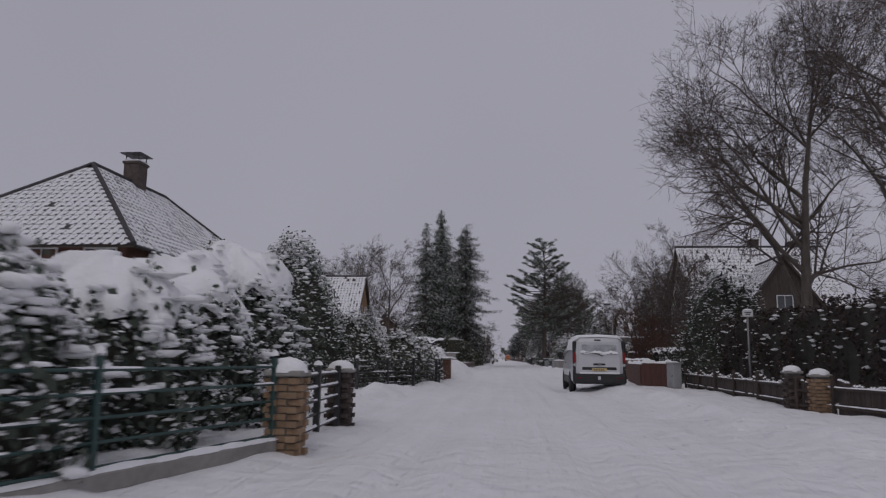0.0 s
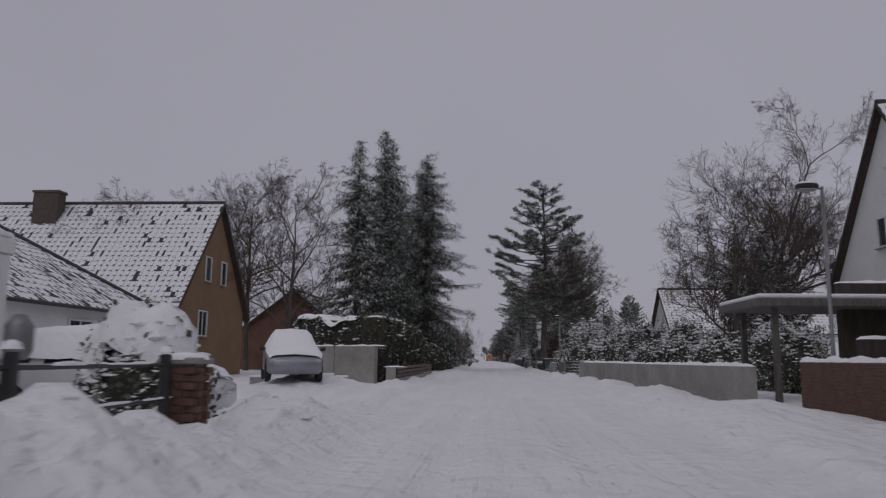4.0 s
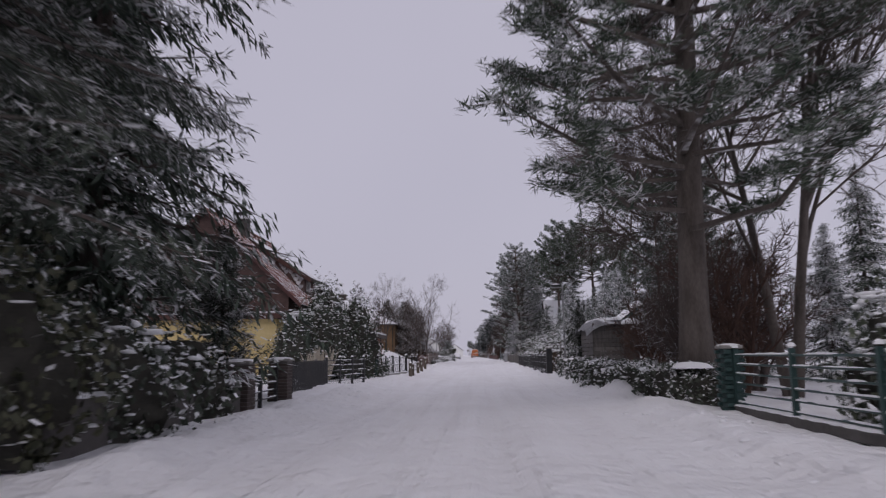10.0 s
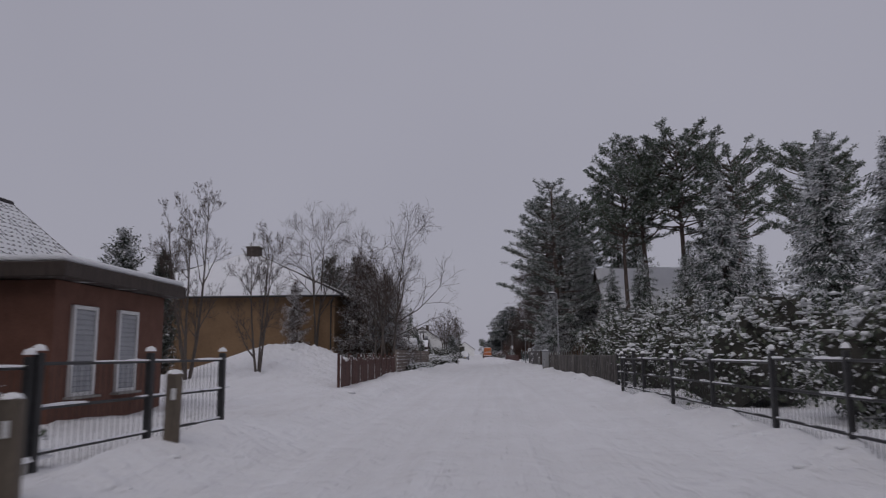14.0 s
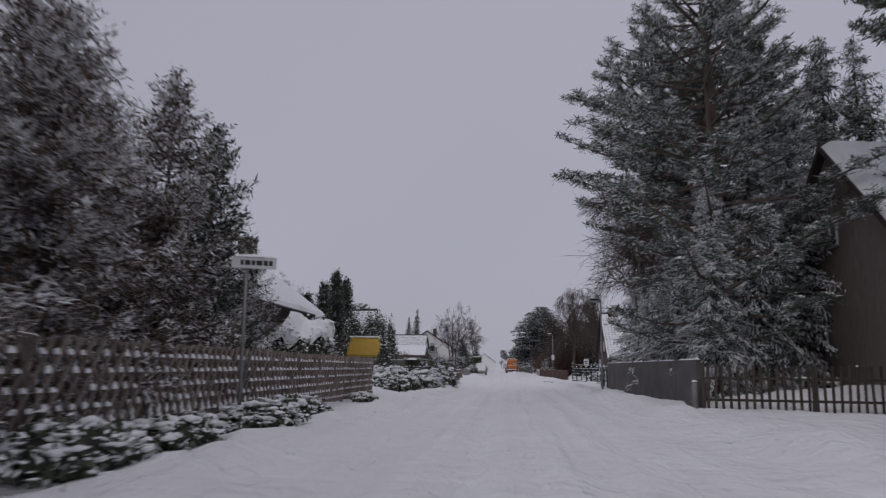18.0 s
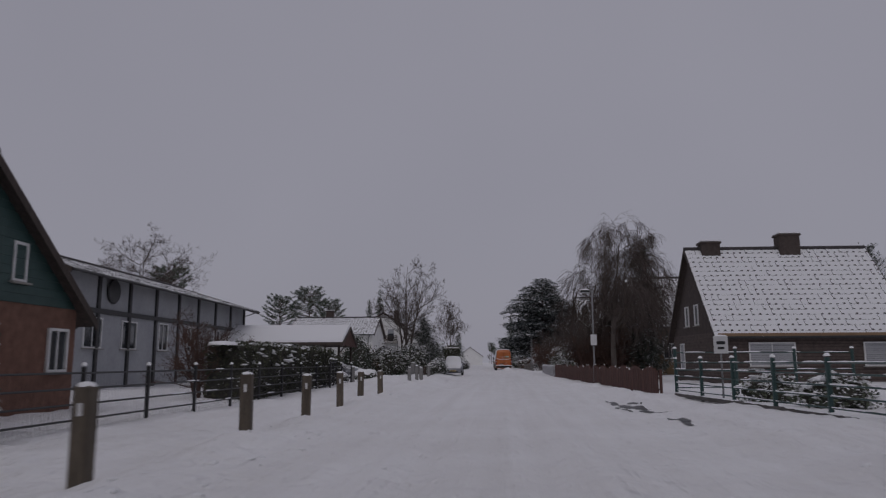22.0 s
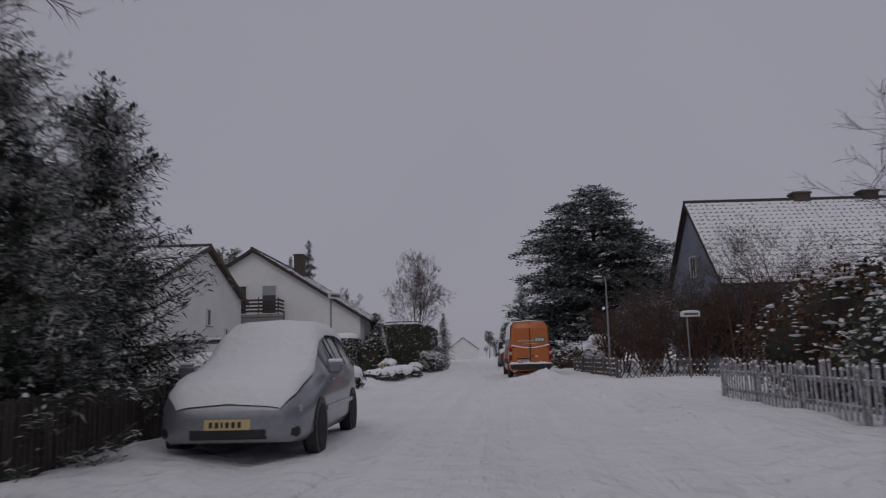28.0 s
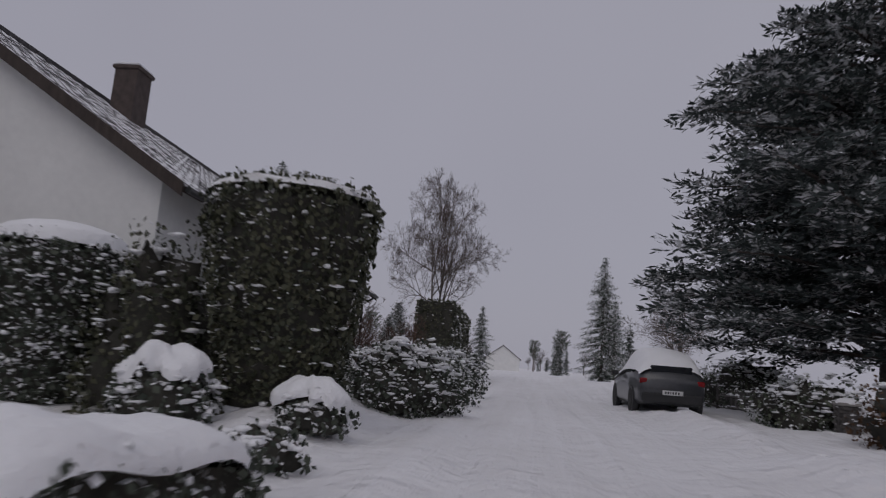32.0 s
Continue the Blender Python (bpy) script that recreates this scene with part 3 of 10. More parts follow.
def clods_mesh(name, rng, pos, along, length, mat, fat=0.42, high=0.3):
    """Long soft clods of snow lying along boughs, as one mesh."""
    pos, along, n = np.asarray(pos), unit(np.asarray(along)), len(pos)
    side = unit(np.cross(along, [[0, 0, 1.0]]) + rng.normal(0, 0.12, (n, 3)))
    up = unit(np.cross(side, along))
    a, b, c = along * length[:, None], side * (length * fat * rng.uniform(0.6, 1.3, n))[:, None], up * (length * high * rng.uniform(0.6, 1.3, n))[:, None]
    v = np.stack([pos + a, pos + b + 0.2 * a, pos - a, pos - b - 0.2 * a, pos + c, pos - 0.25 * c], 1)
    f = np.array([(0, 1, 4), (1, 2, 4), (2, 3, 4), (3, 0, 4), (1, 0, 5), (2, 1, 5), (3, 2, 5), (0, 3, 5)])[None] + 6 * np.arange(n)[:, None, None]
    me = bpy.data.meshes.new(name)
    me.vertices.add(6 * n)
    me.vertices.foreach_set("co", v.reshape(-1))
    me.loops.add(24 * n)
    me.loops.foreach_set("vertex_index", f.reshape(-1).astype(np.int32))
    me.polygons.add(8 * n)
    me.polygons.foreach_set("loop_start", np.arange(0, 24 * n, 3, dtype=np.int32))
    me.polygons.foreach_set("use_smooth", np.ones(8 * n, dtype=bool))
    me.materials.append(mat)
    me.update(calc_edges=True)
    me.validate()
    return me


def conifer_meshes(seed, height, radius, clear=0.08, droop=0.35, dense=1.0, leaf=SPRUCE, bark=BARK_PLAIN, rise=0.0, shape=0.85,
                   tip_up=0.15, spray=0.55, lean=0.0, ragged=0.25, blade=0.16, step=0.17, load=0.0, clod=0.16):
    """Trunk and crown of a conifer: whorls of boughs, each with flat side sprays of needles."""
    rng = np.random.default_rng(abs(int(seed)) + 3)
    trunk, limbs = Shape(), Shape()
    tops = [(lean * height * (t ** 2), 0, t * height) for t in np.linspace(0, 1, 9)]
    r0 = 0.011 * height + 0.05
    trunk.tube(tops, [r0 * (1.25 if i == 0 else 1) * (1 - 0.95 * i / 8) + 0.01 for i in range(9)], 8)
    z0 = clear * height
    zs, out, lay = [], [], []
    z = z0
    while z < height * 0.985:
        k = (z - z0) / (height - z0)
        full = radius * max(0.03, (1 - k) ** shape) * (0.75 + 0.25 * min(1, k * 6))
        n = int(6 + rng.integers(0, 3))
        a0 = rng.uniform(0, 6.28)
        for i in range(n):
            a = a0 + 6.283 * i / n + rng.normal(0, 0.25)
            zs.append((z + rng.normal(0, 0.24), a, full * (1 + rng.uniform(-ragged * 1.6, ragged * 0.7)), k))
        z += (0.26 + 0.20 * (1 - k)) / dense * max(0.7, height / 16)
    for z, a, ln, k in zs:
        if ln < 0.08:
            continue
        d = np.array([math.cos(a), math.sin(a), 0.0])
        side = np.array([-d[1], d[0], 0.0])
        s = np.linspace(0, 1, max(4, int(ln / step)))
        pos = d * (s * ln)[:, None]
        dr, swing = droop * rng.uniform(0.45, 1.6) + rng.normal(0, 0.07), rng.normal(0, 0.16)
        pos += side * (swing * ln * s ** 2)[:, None]
        pos[:, 2] = z + rise * ln * s * rng.uniform(0.6, 1.4) - dr * ln * s ** 1.5 * (1 - 0.6 * k) + tip_up * ln * s ** 3 * rng.uniform(0.3, 1.6)
        pos[:, 0] += lean * height * (z / height) ** 2
        limbs.tube([pos[0], pos[len(s) // 2], pos[-1]], [0.012 * ln + 0.012, 0.008 * ln + 0.008, 0.004], 3, cap=False)
        m = s > 0.12
        p, ss = pos[m], s[m]
        if len(p) == 0:
            continue
        slope = unit(np.gradient(pos, axis=0))[m] if len(pos) > 1 else np.tile(d, (len(p), 1))
        if load > 0:
            on_top = (rng.random(len(p)) < load * 0.5 * (0.4 + ss)) & (ss > 0.2)
            for q in (0, 1):
                off = side * rng.normal(0, 0.16 * min(1, ln), (len(p), 1)) + np.array([0, 0, 0.05])
                lay.append(np.concatenate([(p + off)[on_top], (slope + side * rng.normal(0, 0.5, (len(p), 1)) + np.array([0, 0, -0.15]))[on_top]], 1))
        for sg in (-1, 1, -1, 1, -1, 1, -1, 1, 0):
            ang = rng.uniform(0.5, 1.05, len(p))
            dirn = slope * np.cos(ang)[:, None] + side * (sg * np.sin(ang))[:, None]
            dirn[:, 2] += rng.normal(-0.15 - droop * 0.7, 0.42, len(p))
            dirn = unit(dirn)
            across = unit(np.cross(dirn, np.array([0, 0, 1.0])) + rng.normal(0, 0.35, (len(p), 3)))
            lens = (spray * (0.35 + 0.5 * (1 - ss)) * min(1, ln / 1.2) + 0.10) * rng.uniform(0.6, 1.25, len(p))
            out.append(kites(p + rng.normal(0, 0.09, (len(p), 3)), dirn, across, lens, np.maximum(0.45 * blade, lens * blade * 1.55)))
        tipd = unit(slope[-1:] + rng.normal(0, 0.1, (1, 3)))
        out.append(kites(p[-1:], tipd, unit(np.cross(tipd, [[0, 0, 1.0]])), np.array([0.3 * spray + 0.1]), np.array([0.12])))
    top = np.array([[lean * height, 0, height - 0.4]])
    for _ in range(6):
        dd = unit(np.array([[0, 0, 1.0]]) + rng.normal(0, 0.25, (1, 3)))
        out.append(kites(top, dd, unit(np.cross(dd, [[1.0, 0.2, 0]])), np.array([rng.uniform(0.3, 0.6)]), np.array([0.1])))
    made = [trunk.mesh("trunk", bark, True), quads_mesh("crown", np.concatenate(out), leaf), limbs.mesh("branchwork", bark)]
    if lay:
        lay = np.concatenate(lay)
        made.append(clods_mesh("snow_load", rng, lay[:, :3], lay[:, 3:], clod * (0.45 + 0.9 * rng.uniform(0, 1, len(lay)) ** 2), SNOW))
    return made


def cedar_meshes(seed, height, radius, leaf=CEDAR, bark=BARK_PLAIN):
    """A cedar: wide boughs that rise and then level out, each carrying a flat plate of short needles."""
    rng = np.random.default_rng(seed)
    trunk, limbs, out, lay = Shape(), Shape(), [], []
    r0 = 0.022 * height
    trunk.tube([(0.05 * math.sin(4 * t), 0.05 * math.cos(5 * t), t * height * 0.97) for t in np.linspace(0, 1, 9)], [r0 * (1 - 0.93 * i / 8) + 0.02 for i in range(9)], 10)
    z = 0.14 * height
    while z < height * 0.98:
        k = z / height
        full = radius * (1 - k ** 1.5) ** 0.85 * (0.50 + 0.50 * min(1, k * 2.4)) + 0.25
        a0 = rng.uniform(0, 6.283)
        for i in range(6):
            a = a0 + 6.283 * i / 6 + rng.normal(0, 0.3)
            ln = full * rng.uniform(0.66, 1.06)
            d, side = np.array([math.cos(a), math.sin(a), 0.0]), np.array([-math.sin(a), math.cos(a), 0.0])
            lift, bow = rng.uniform(0.08, 0.45) + 0.25 * k, rng.normal(0, 0.12)
            s = np.linspace(0, 1, max(6, int(ln / 0.16)))
            pos = d * (s * ln)[:, None] + side * (bow * ln * s ** 2)[:, None]
            pos[:, 2] = z + ln * (lift * s - (lift * 0.75) * s ** 2.2) + rng.normal(0, 0.02, len(s))
            limbs.tube([pos[0], pos[len(s) // 3], pos[2 * len(s) // 3], pos[-1]], [0.016 * ln + 0.015, 0.012 * ln + 0.01, 0.007 * ln + 0.008, 0.005], 4, cap=False)
            for j in range(1, len(s)):
                if s[j] < 0.22:
                    continue
                for sg in (-1, 1):
                    sl = (0.34 * ln * (1.15 - 0.75 * s[j]) + 0.22) * rng.uniform(0.55, 1.15)
                    ang = rng.uniform(0.7, 1.15)
                    sd = unit(d * math.cos(ang) + side * sg * math.sin(ang) + np.array([0, 0, rng.normal(0.0, 0.22)]))
                    m = max(3, int(sl / 0.085))
                    u = np.linspace(0.05, 1, m)
                    pt = pos[j] + sd * (u * sl)[:, None]
                    pt[:, 2] -= 0.10 * sl * u ** 2
                    lay.append(np.concatenate([pt[m // 2:m // 2 + 1], sd[None]], 1))
                    for q in (-1, 1):
                        dirn = unit(sd * rng.uniform(0.5, 1.0, (m, 1)) + np.cross([0, 0, 1.0], sd) * q * rng.uniform(0.3, 1.0, (m, 1)) + np.stack([0 * u, 0 * u, rng.normal(0.12, 0.45, m)], 1))
                        across = unit(np.cross(dirn, [[0, 0, 1.0]]) + rng.normal(0, 0.6, (m, 3)))
                        l_ = rng.uniform(0.16, 0.32, m)
                        out.append(kites(pt + rng.normal(0, 0.03, (m, 3)), dirn, across, l_, l_ * 0.36))
        z += (0.40 + 0.16 * (1 - k)) * height / 15
    lay = np.concatenate(lay)
    lay = lay[rng.random(len(lay)) < 0.08]
    return [trunk.mesh("trunk", bark, True), quads_mesh("crown", np.concatenate(out), leaf), limbs.mesh("branchwork", bark), clods_mesh("snow_load", rng, lay[::2, :3] + np.array([0, 0, 0.03]), lay[::2, 3:], rng.uniform(0.05, 0.11, len(lay[::2])), SNOW, high=0.2)]


def pine_meshes(seed, height, radius, clear=0.35, leaf=PINE, bark=BARK_PINE, dense=1.0, shape=0.6, tuft=0.2, needles=26, slim=0.16, load=0.0, gap=0.75, rise=0.1):
    """A pine: a stout trunk, well spaced boughs, and on their outer half flat pads of needle tufts."""
    rng = np.random.default_rng(abs(int(seed)) + 3)
    trunk, limbs = Shape(), Shape()
    bend = [(0.12 * math.sin(5 * t + seed) - 0.12 * math.sin(seed), 0.12 * math.cos(4 * t + seed) - 0.12 * math.cos(seed), t * height * 0.97) for t in np.linspace(0, 1, 10)]
    r0 = 0.0125 * height + 0.05
    trunk.tube(bend, [r0 * (1.3 if i == 0 else 1) * (1 - 0.9 * i / 9) + 0.015 for i in range(10)], 9)
    heads = []
    z = clear * height
    while z < height * 0.985:
        k = (z / height - clear) / (1 - clear)
        full = radius * (math.sin(math.pi * min(0.97, 0.20 + 0.80 * k)) ** shape) * (1 - 0.3 * k) + 0.15
        n, a0 = int(rng.integers(4, 7)), rng.uniform(0, 6.283)
        for i in range(n):
            a = a0 + 6.283 * i / n + rng.normal(0, 0.3)
            ln = full * rng.uniform(0.55, 1.12)
            base = Vector((0, 0, z + rng.normal(0, 0.2)))
            d = Vector((math.cos(a), math.sin(a), rng.uniform(-0.12, 0.12) + rise + 0.4 * k))
            side = Vector((-d.y, d.x, 0)).normalized()
            mid = base + d * ln * 0.5 + side * ln * rng.normal(0, 0.06) + Vector((0, 0, -0.06 * ln))
            end = base + d * ln + Vector((0, 0, 0.06 * ln))
            limbs.tube([base, mid, end], [0.014 * ln + 0.02, 0.01 * ln + 0.012, 0.008], 4, cap=False)
            for q in range(max(3, int(ln * 3.2 * dense))):
                s = rng.uniform(0.35, 1.0) ** 0.8
                foot = base.lerp(mid, s * 2) if s < 0.5 else mid.lerp(end, s * 2 - 1)
                way = (d * rng.uniform(0.3, 1.0) + side * rng.choice((-1, 1)) * rng.uniform(0.2, 1.0) + Vector((0, 0, rng.uniform(0.0, 0.35)))).normalized()
                sl = (0.24 * ln * (1.3 - s) + 0.2) * rng.uniform(0.5, 1.2)
                limbs.tube([foot, foot + way * sl], [0.012, 0.005], 3, cap=False)
                for u in np.arange(0.35, 1.01, max(0.14, tuft * 0.75 / max(sl, 0.01))):
                    p = foot + way * sl * u
                    heads.append((p.x + rng.normal(0, 0.04), p.y + rng.normal(0, 0.04), p.z + rng.normal(0.02, 0.04)))
        z += gap * max(0.6, height / 16) * (1 - 0.35 * k)
    heads = np.array(heads)
    c = np.repeat(heads, needles, 0)
    d = rng.normal(0, 1, (len(c), 3))
    d[:, 2] = d[:, 2] * 0.6 + 0.35
    d = unit(d)
    ln = rng.uniform(0.6, 1.15, len(c)) * tuft
    q = kites(c + rng.normal(0, 0.05, c.shape), d, unit(np.cross(d, rng.normal(0, 1, (len(c), 3)))), ln, ln * slim)
    made = [trunk.mesh("trunk", bark, True), quads_mesh("crown", q, leaf), limbs.mesh("branchwork", bark)]
    if load > 0:
        h = heads[rng.random(len(heads)) < load]
        way = np.stack([rng.normal(0, 1, len(h)), rng.normal(0, 1, len(h)), rng.normal(-0.1, 0.2, len(h))], 1)
        made.append(clods_mesh("snow_load", rng, h + np.array([0, 0, 0.55 * tuft]), way, rng.uniform(0.06, 0.19, len(h)), SNOW, high=0.35))
    return made


def bare_meshes(seed, height, spread=0.55, fork=0.3, stems=1, bark=BARK, twig=TWIG, levels=4, weep=0.0, up=0.35, density=1.0, thick=1.0, lean=0.0, splay=0.22):
    """Trunk with limbs, and the crown of leafless twigs."""
    rng = np.random.default_rng(abs(int(seed)) + 3)
    stem, wood, fine, buds = Shape(), Shape(), Shape(), []

    def grow(p, d, ln, r, level):
        seg = 5 if level < 2 else (3 if level < 3 else 2)
        pts, rad = [p.copy()], [r]
        cur, dd = p.copy(), d.copy()
        for i in range(seg):
            dd = dd + Vector(rng.normal(0, 0.13 if level else 0.05, 3))
            dd.z += up * 0.12 * (1 if level else 0)
            if weep and level >= 2:
                dd.z -= weep * (0.25 + 0.3 * level)
            dd.normalize()
            cur = cur + dd * ln / seg
            pts.append(cur.copy())
            rad.append(r * (1 - (0.95 if level < 2 else 0.75) * (i + 1) / seg) + 0.004)
        (stem if level == 0 else wood if level == 1 else fine).tube(pts, rad, 8 if level == 0 else (5 if level == 1 else 3), cap=False)
        if level >= levels:
            for _ in range(2):
                s = rng.uniform(0.3, 1.0)
                i = min(seg - 1, int(s * seg))
                q = pts[i].lerp(pts[i + 1], s * seg - i)
                way = dd + Vector(rng.normal(0, 0.12 if weep else 0.5, 3))
                buds.append((*q, *way, ln * rng.uniform(0.45, 0.95)))
            return
        kids = {0: 13, 1: 9, 2: 7, 3: 5}[level] * density
        for _ in range(int(kids)):
            s = rng.uniform(fork if level == 0 else 0.2, 1.0)
            i = min(seg - 1, int(s * seg))
            q = pts[i].lerp(pts[i + 1], s * seg - i)
            along = (pts[i + 1] - pts[i]).normalized()
            a = rng.uniform(0, 6.283)
            o = along.orthogonal().normalized()
            o.rotate(Matrix.Rotation(a, 3, along))
            ang = rng.uniform(0.5, 1.05) * (0.75 + spread * 0.5)
            nd = along * math.cos(ang) + o * math.sin(ang)
            if level == 0:
                kl = height * spread * rng.uniform(0.5, 0.85) * (1.15 - 0.65 * (s - fork) / max(0.05, 1 - fork))
            else:
                kl = ln * rng.uniform(0.35, 0.6) * (1.1 - 0.4 * s)
            if weep and level >= 2:
                kl *= 1.7
            grow(q, nd, kl, max(0.0045, rad[i] * rng.uniform(0.42, 0.62)), level + 1)

    for k in range(stems):
        a = 6.283 * k / max(1, stems) + seed
        off = 0.0 if stems == 1 else splay
        foot = 0.0 if stems == 1 else max(0.18, 0.8 * splay)
        d = Vector((math.cos(a) * off + lean, math.sin(a) * off, 1)).normalized()
        grow(Vector((math.cos(a) * foot, math.sin(a) * foot, 0)), d, height * (0.82 if stems == 1 else 0.8 - 0.07 * (k % 3)),
             (0.014 * height + 0.03) * thick * (1 if stems == 1 else 0.65), 0)
    b = np.array(buds)
    way = unit(b[:, 3:6])
    across = unit(np.cross(way, rng.normal(0, 1, way.shape)))
    tips = kites(b[:, :3], way, across, b[:, 6], np.full(len(b), 0.0004 * height + 0.003)).reshape(-1, 3)
    fine.add([tuple(p) for p in tips.tolist()], [(4 * i, 4 * i + 1, 4 * i + 2, 4 * i + 3) for i in range(len(b))])
    return stem.mesh("trunk", bark, True), fine.mesh("crown", twig), wood.mesh("branchwork", bark, True)


def leaf_quads(rng, pos, nrm, size, loose=0.9):
    d = unit(nrm + rng.normal(0, loose, pos.shape))
    u = unit(np.cross(d, rng.normal(0, 1, pos.shape)))
    ln = size * rng.uniform(0.6, 1.4, len(pos))
    return kites(pos - u * (ln * 0.5)[:, None], u, unit(np.cross(d, u)), ln, ln * rng.uniform(0.55, 0.85, len(pos)))


def dome(sh, c, rx, ry, h, n=8, rings=3, rng=None, slot=0, wob=0.12, skirt=0.0):
    """A soft cap of snow."""
    vs, fs = [], []
    for i in range(rings + 1):
        a = math.pi / 2 * i / rings
        for k in range(n):
            b = 6.283 * k / n
            w = 1 + (rng.normal(0, wob) if rng is not None and i > 0 else 0)
            vs.append((c[0] + rx * math.sin(a) * math.cos(b) * w, c[1] + ry * math.sin(a) * math.sin(b) * w,
                       c[2] + h * math.cos(a) - (skirt if i == rings else 0)))
    for i in range(rings):
        for k in range(n):
            k2 = (k + 1) % n
            fs.append((i * n + k, (i + 1) * n + k, (i + 1) * n + k2, i * n + k2))
    sh.add(vs, fs, slot)


def blob_points(rng, n, rx, ry, h, bumps=0.18, flat_top=0.0, seed=0, grow=0.0):
    """Points and normals on a lumpy upright body standing on the ground; grow > 0 widens it towards the top."""
    a = rng.uniform(0, 6.283, n)
    u = rng.uniform(-0.55, 1.0, n)
    lat = np.arcsin(u)
    w = 1 + bumps * np.sin(3 * a + seed) * np.cos(4 * lat + seed) + bumps * 0.7 * np.sin(7 * a + 5 * lat + seed * 2)
    x, y, z = np.cos(lat) * np.cos(a) * w, np.cos(lat) * np.sin(a) * w, np.sin(lat) * w
    zz = (z + 0.55) / 1.55
    k = 1 + grow * (zz - 0.5)
    pos = np.stack([rx * x * k, ry * y * k, h * zz], 1)
    nrm = unit(np.stack([x / rx, y / ry, z * 1.5 / h], 1))
    return pos, nrm


def snow_shell(rng, rx, ry, h, bumps, seed, grow, lat0, thick):
    """Deep snow moulded over the top of a bush, with a ragged lower edge."""
    rings, seg = 12, 36
    o = rng.uniform(0, 40)
    vs, fs = [], []
    for i in range(rings + 1):
        for k in range(seg):
            a = 6.283 * k / seg
            edge = lat0 + 0.75 * (float(vnoise(3 * math.cos(a) + o, 3 * math.sin(a) + o)) - 0.5) + 0.45 * (float(vnoise(9 * math.cos(a) + o, 9 * math.sin(a))) - 0.5)
            lat = edge + (math.pi / 2 - edge) * i / rings
            nz = float(vnoise(2.5 * math.cos(a) * math.cos(lat) + o, 2.5 * math.sin(a) * math.cos(lat) - o)) - 0.5
            n2 = float(vnoise(7 * math.cos(a) * math.cos(lat) + o, 7 * math.sin(a) * math.cos(lat) - o)) - 0.5
            w = 1 + bumps * math.sin(3 * a + seed) * math.cos(4 * lat + seed) + bumps * 0.7 * math.sin(7 * a + 5 * lat + seed * 2)
            fade = 1 - (1 - w) * max(0.0, 1 - i / rings)
            w = (0.93 if i == 0 else 1.0) * fade + 0.10 * nz + 0.04 * n2
            zz = (math.sin(lat) * w + 0.55) / 1.55
            kk = 1 + grow * (zz - 0.5)
            up = thick * (0.0 if i == 0 else min(1.0, 0.45 + i / rings)) * (1 + nz)
            vs.append((rx * math.cos(lat) * math.cos(a) * w * kk, ry * math.cos(lat) * math.sin(a) * w * kk, h * zz + up))
    for i in range(rings):
        for k in range(seg):
            k2 = (k + 1) % seg
            fs.append((i * seg + k, i * seg + k2, (i + 1) * seg + k2, (i + 1) * seg + k))
    sh = Shape()
    sh.add(vs, fs)
    return sh.mesh("snow_cap", SNOW, True)


def shrub(name, label, x, y, rx, ry, h, leaf=SHRUB, size=0.09, density=260, snow=0.5, seed=0, twigs=0, bumps=0.18, grow=0.0, rz=0.0, sink=0.05, category="shrub",
          lump=0.115, z=None, group="", shell=None):
    """A leafy bush: a dark core coloured as its inner shade, many small leaves and lumps of snow on its upper side."""
    rng = np.random.default_rng(seed + 77)
    m = on(x, y, rz, sink) if z is None else pose(x, y, z, 0, 0, rz)
    top = thing(name, label, category, m, group)
    area = 2.2 * (rx + ry) * h + 2 * rx * ry
    n = int(min(14000, area * density * (0.09 / size) ** 1.2))
    pos, nrm = blob_points(rng, n, rx, ry, h, bumps, 0, seed, grow)
    pos = pos * np.stack([rng.uniform(0.80, 1.03, n)] * 3, 1)
    pos[:, 2] = np.maximum(pos[:, 2], 0.02)
    part("foliage", quads_mesh("foliage", leaf_quads(rng, pos, nrm, size), leaf), top)
    core = Shape()
    vs, fs = [], []
    rings, seg = 7, 12
    for i in range(rings + 1):
        lat = -0.58 + (math.pi / 2 + 0.58) * i / rings
        for k in range(seg):
            a = 6.283 * k / seg
            w = 0.80 * (1 + bumps * math.sin(3 * a + seed) * math.cos(4 * lat + seed) + bumps * 0.7 * math.sin(7 * a + 5 * lat + seed * 2))
            zz = (math.sin(lat) * w + 0.55) / 1.55
            kk = 1 + grow * (zz - 0.5)
            vs.append((rx * math.cos(lat) * math.cos(a) * w * kk, ry * math.cos(lat) * math.sin(a) * w * kk, max(0, h * zz)))
    for i in range(rings):
        for k in range(seg):
            k2 = (k + 1) % seg
            fs.append((i * seg + k, i * seg + k2, (i + 1) * seg + k2, (i + 1) * seg + k))
    core.add(vs, fs)
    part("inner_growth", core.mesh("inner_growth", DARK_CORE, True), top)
    if snow > 0:
        m2 = int(min(1500, area * 22 * snow * (0.16 / lump) ** 0.8))
        p2, n2 = blob_points(rng, m2 * 3, rx, ry, h, bumps, 0, seed, grow)
        keep = np.where(n2[:, 2] > rng.uniform(-0.45, 0.7, len(n2)))[0][:m2]
        if len(keep):
            p3 = p2[keep] * rng.uniform(0.90, 1.02, (len(keep), 1))
            p3[:, 2] = np.maximum(p3[:, 2], 0.05)
            sz = lump * (0.28 + 0.85 * rng.uniform(0, 1, len(keep)) ** 2.2) * (0.65 + 0.5 * np.clip(n2[keep, 2], 0, 1))
            part("snow_load", lumps_mesh("snow_load", rng, p3, sz, SNOW), top)
    if shell is not None:
        part("snow_cap", snow_shell(rng, rx, ry, h, bumps, seed, grow, shell[0], shell[1]), top)
    return top


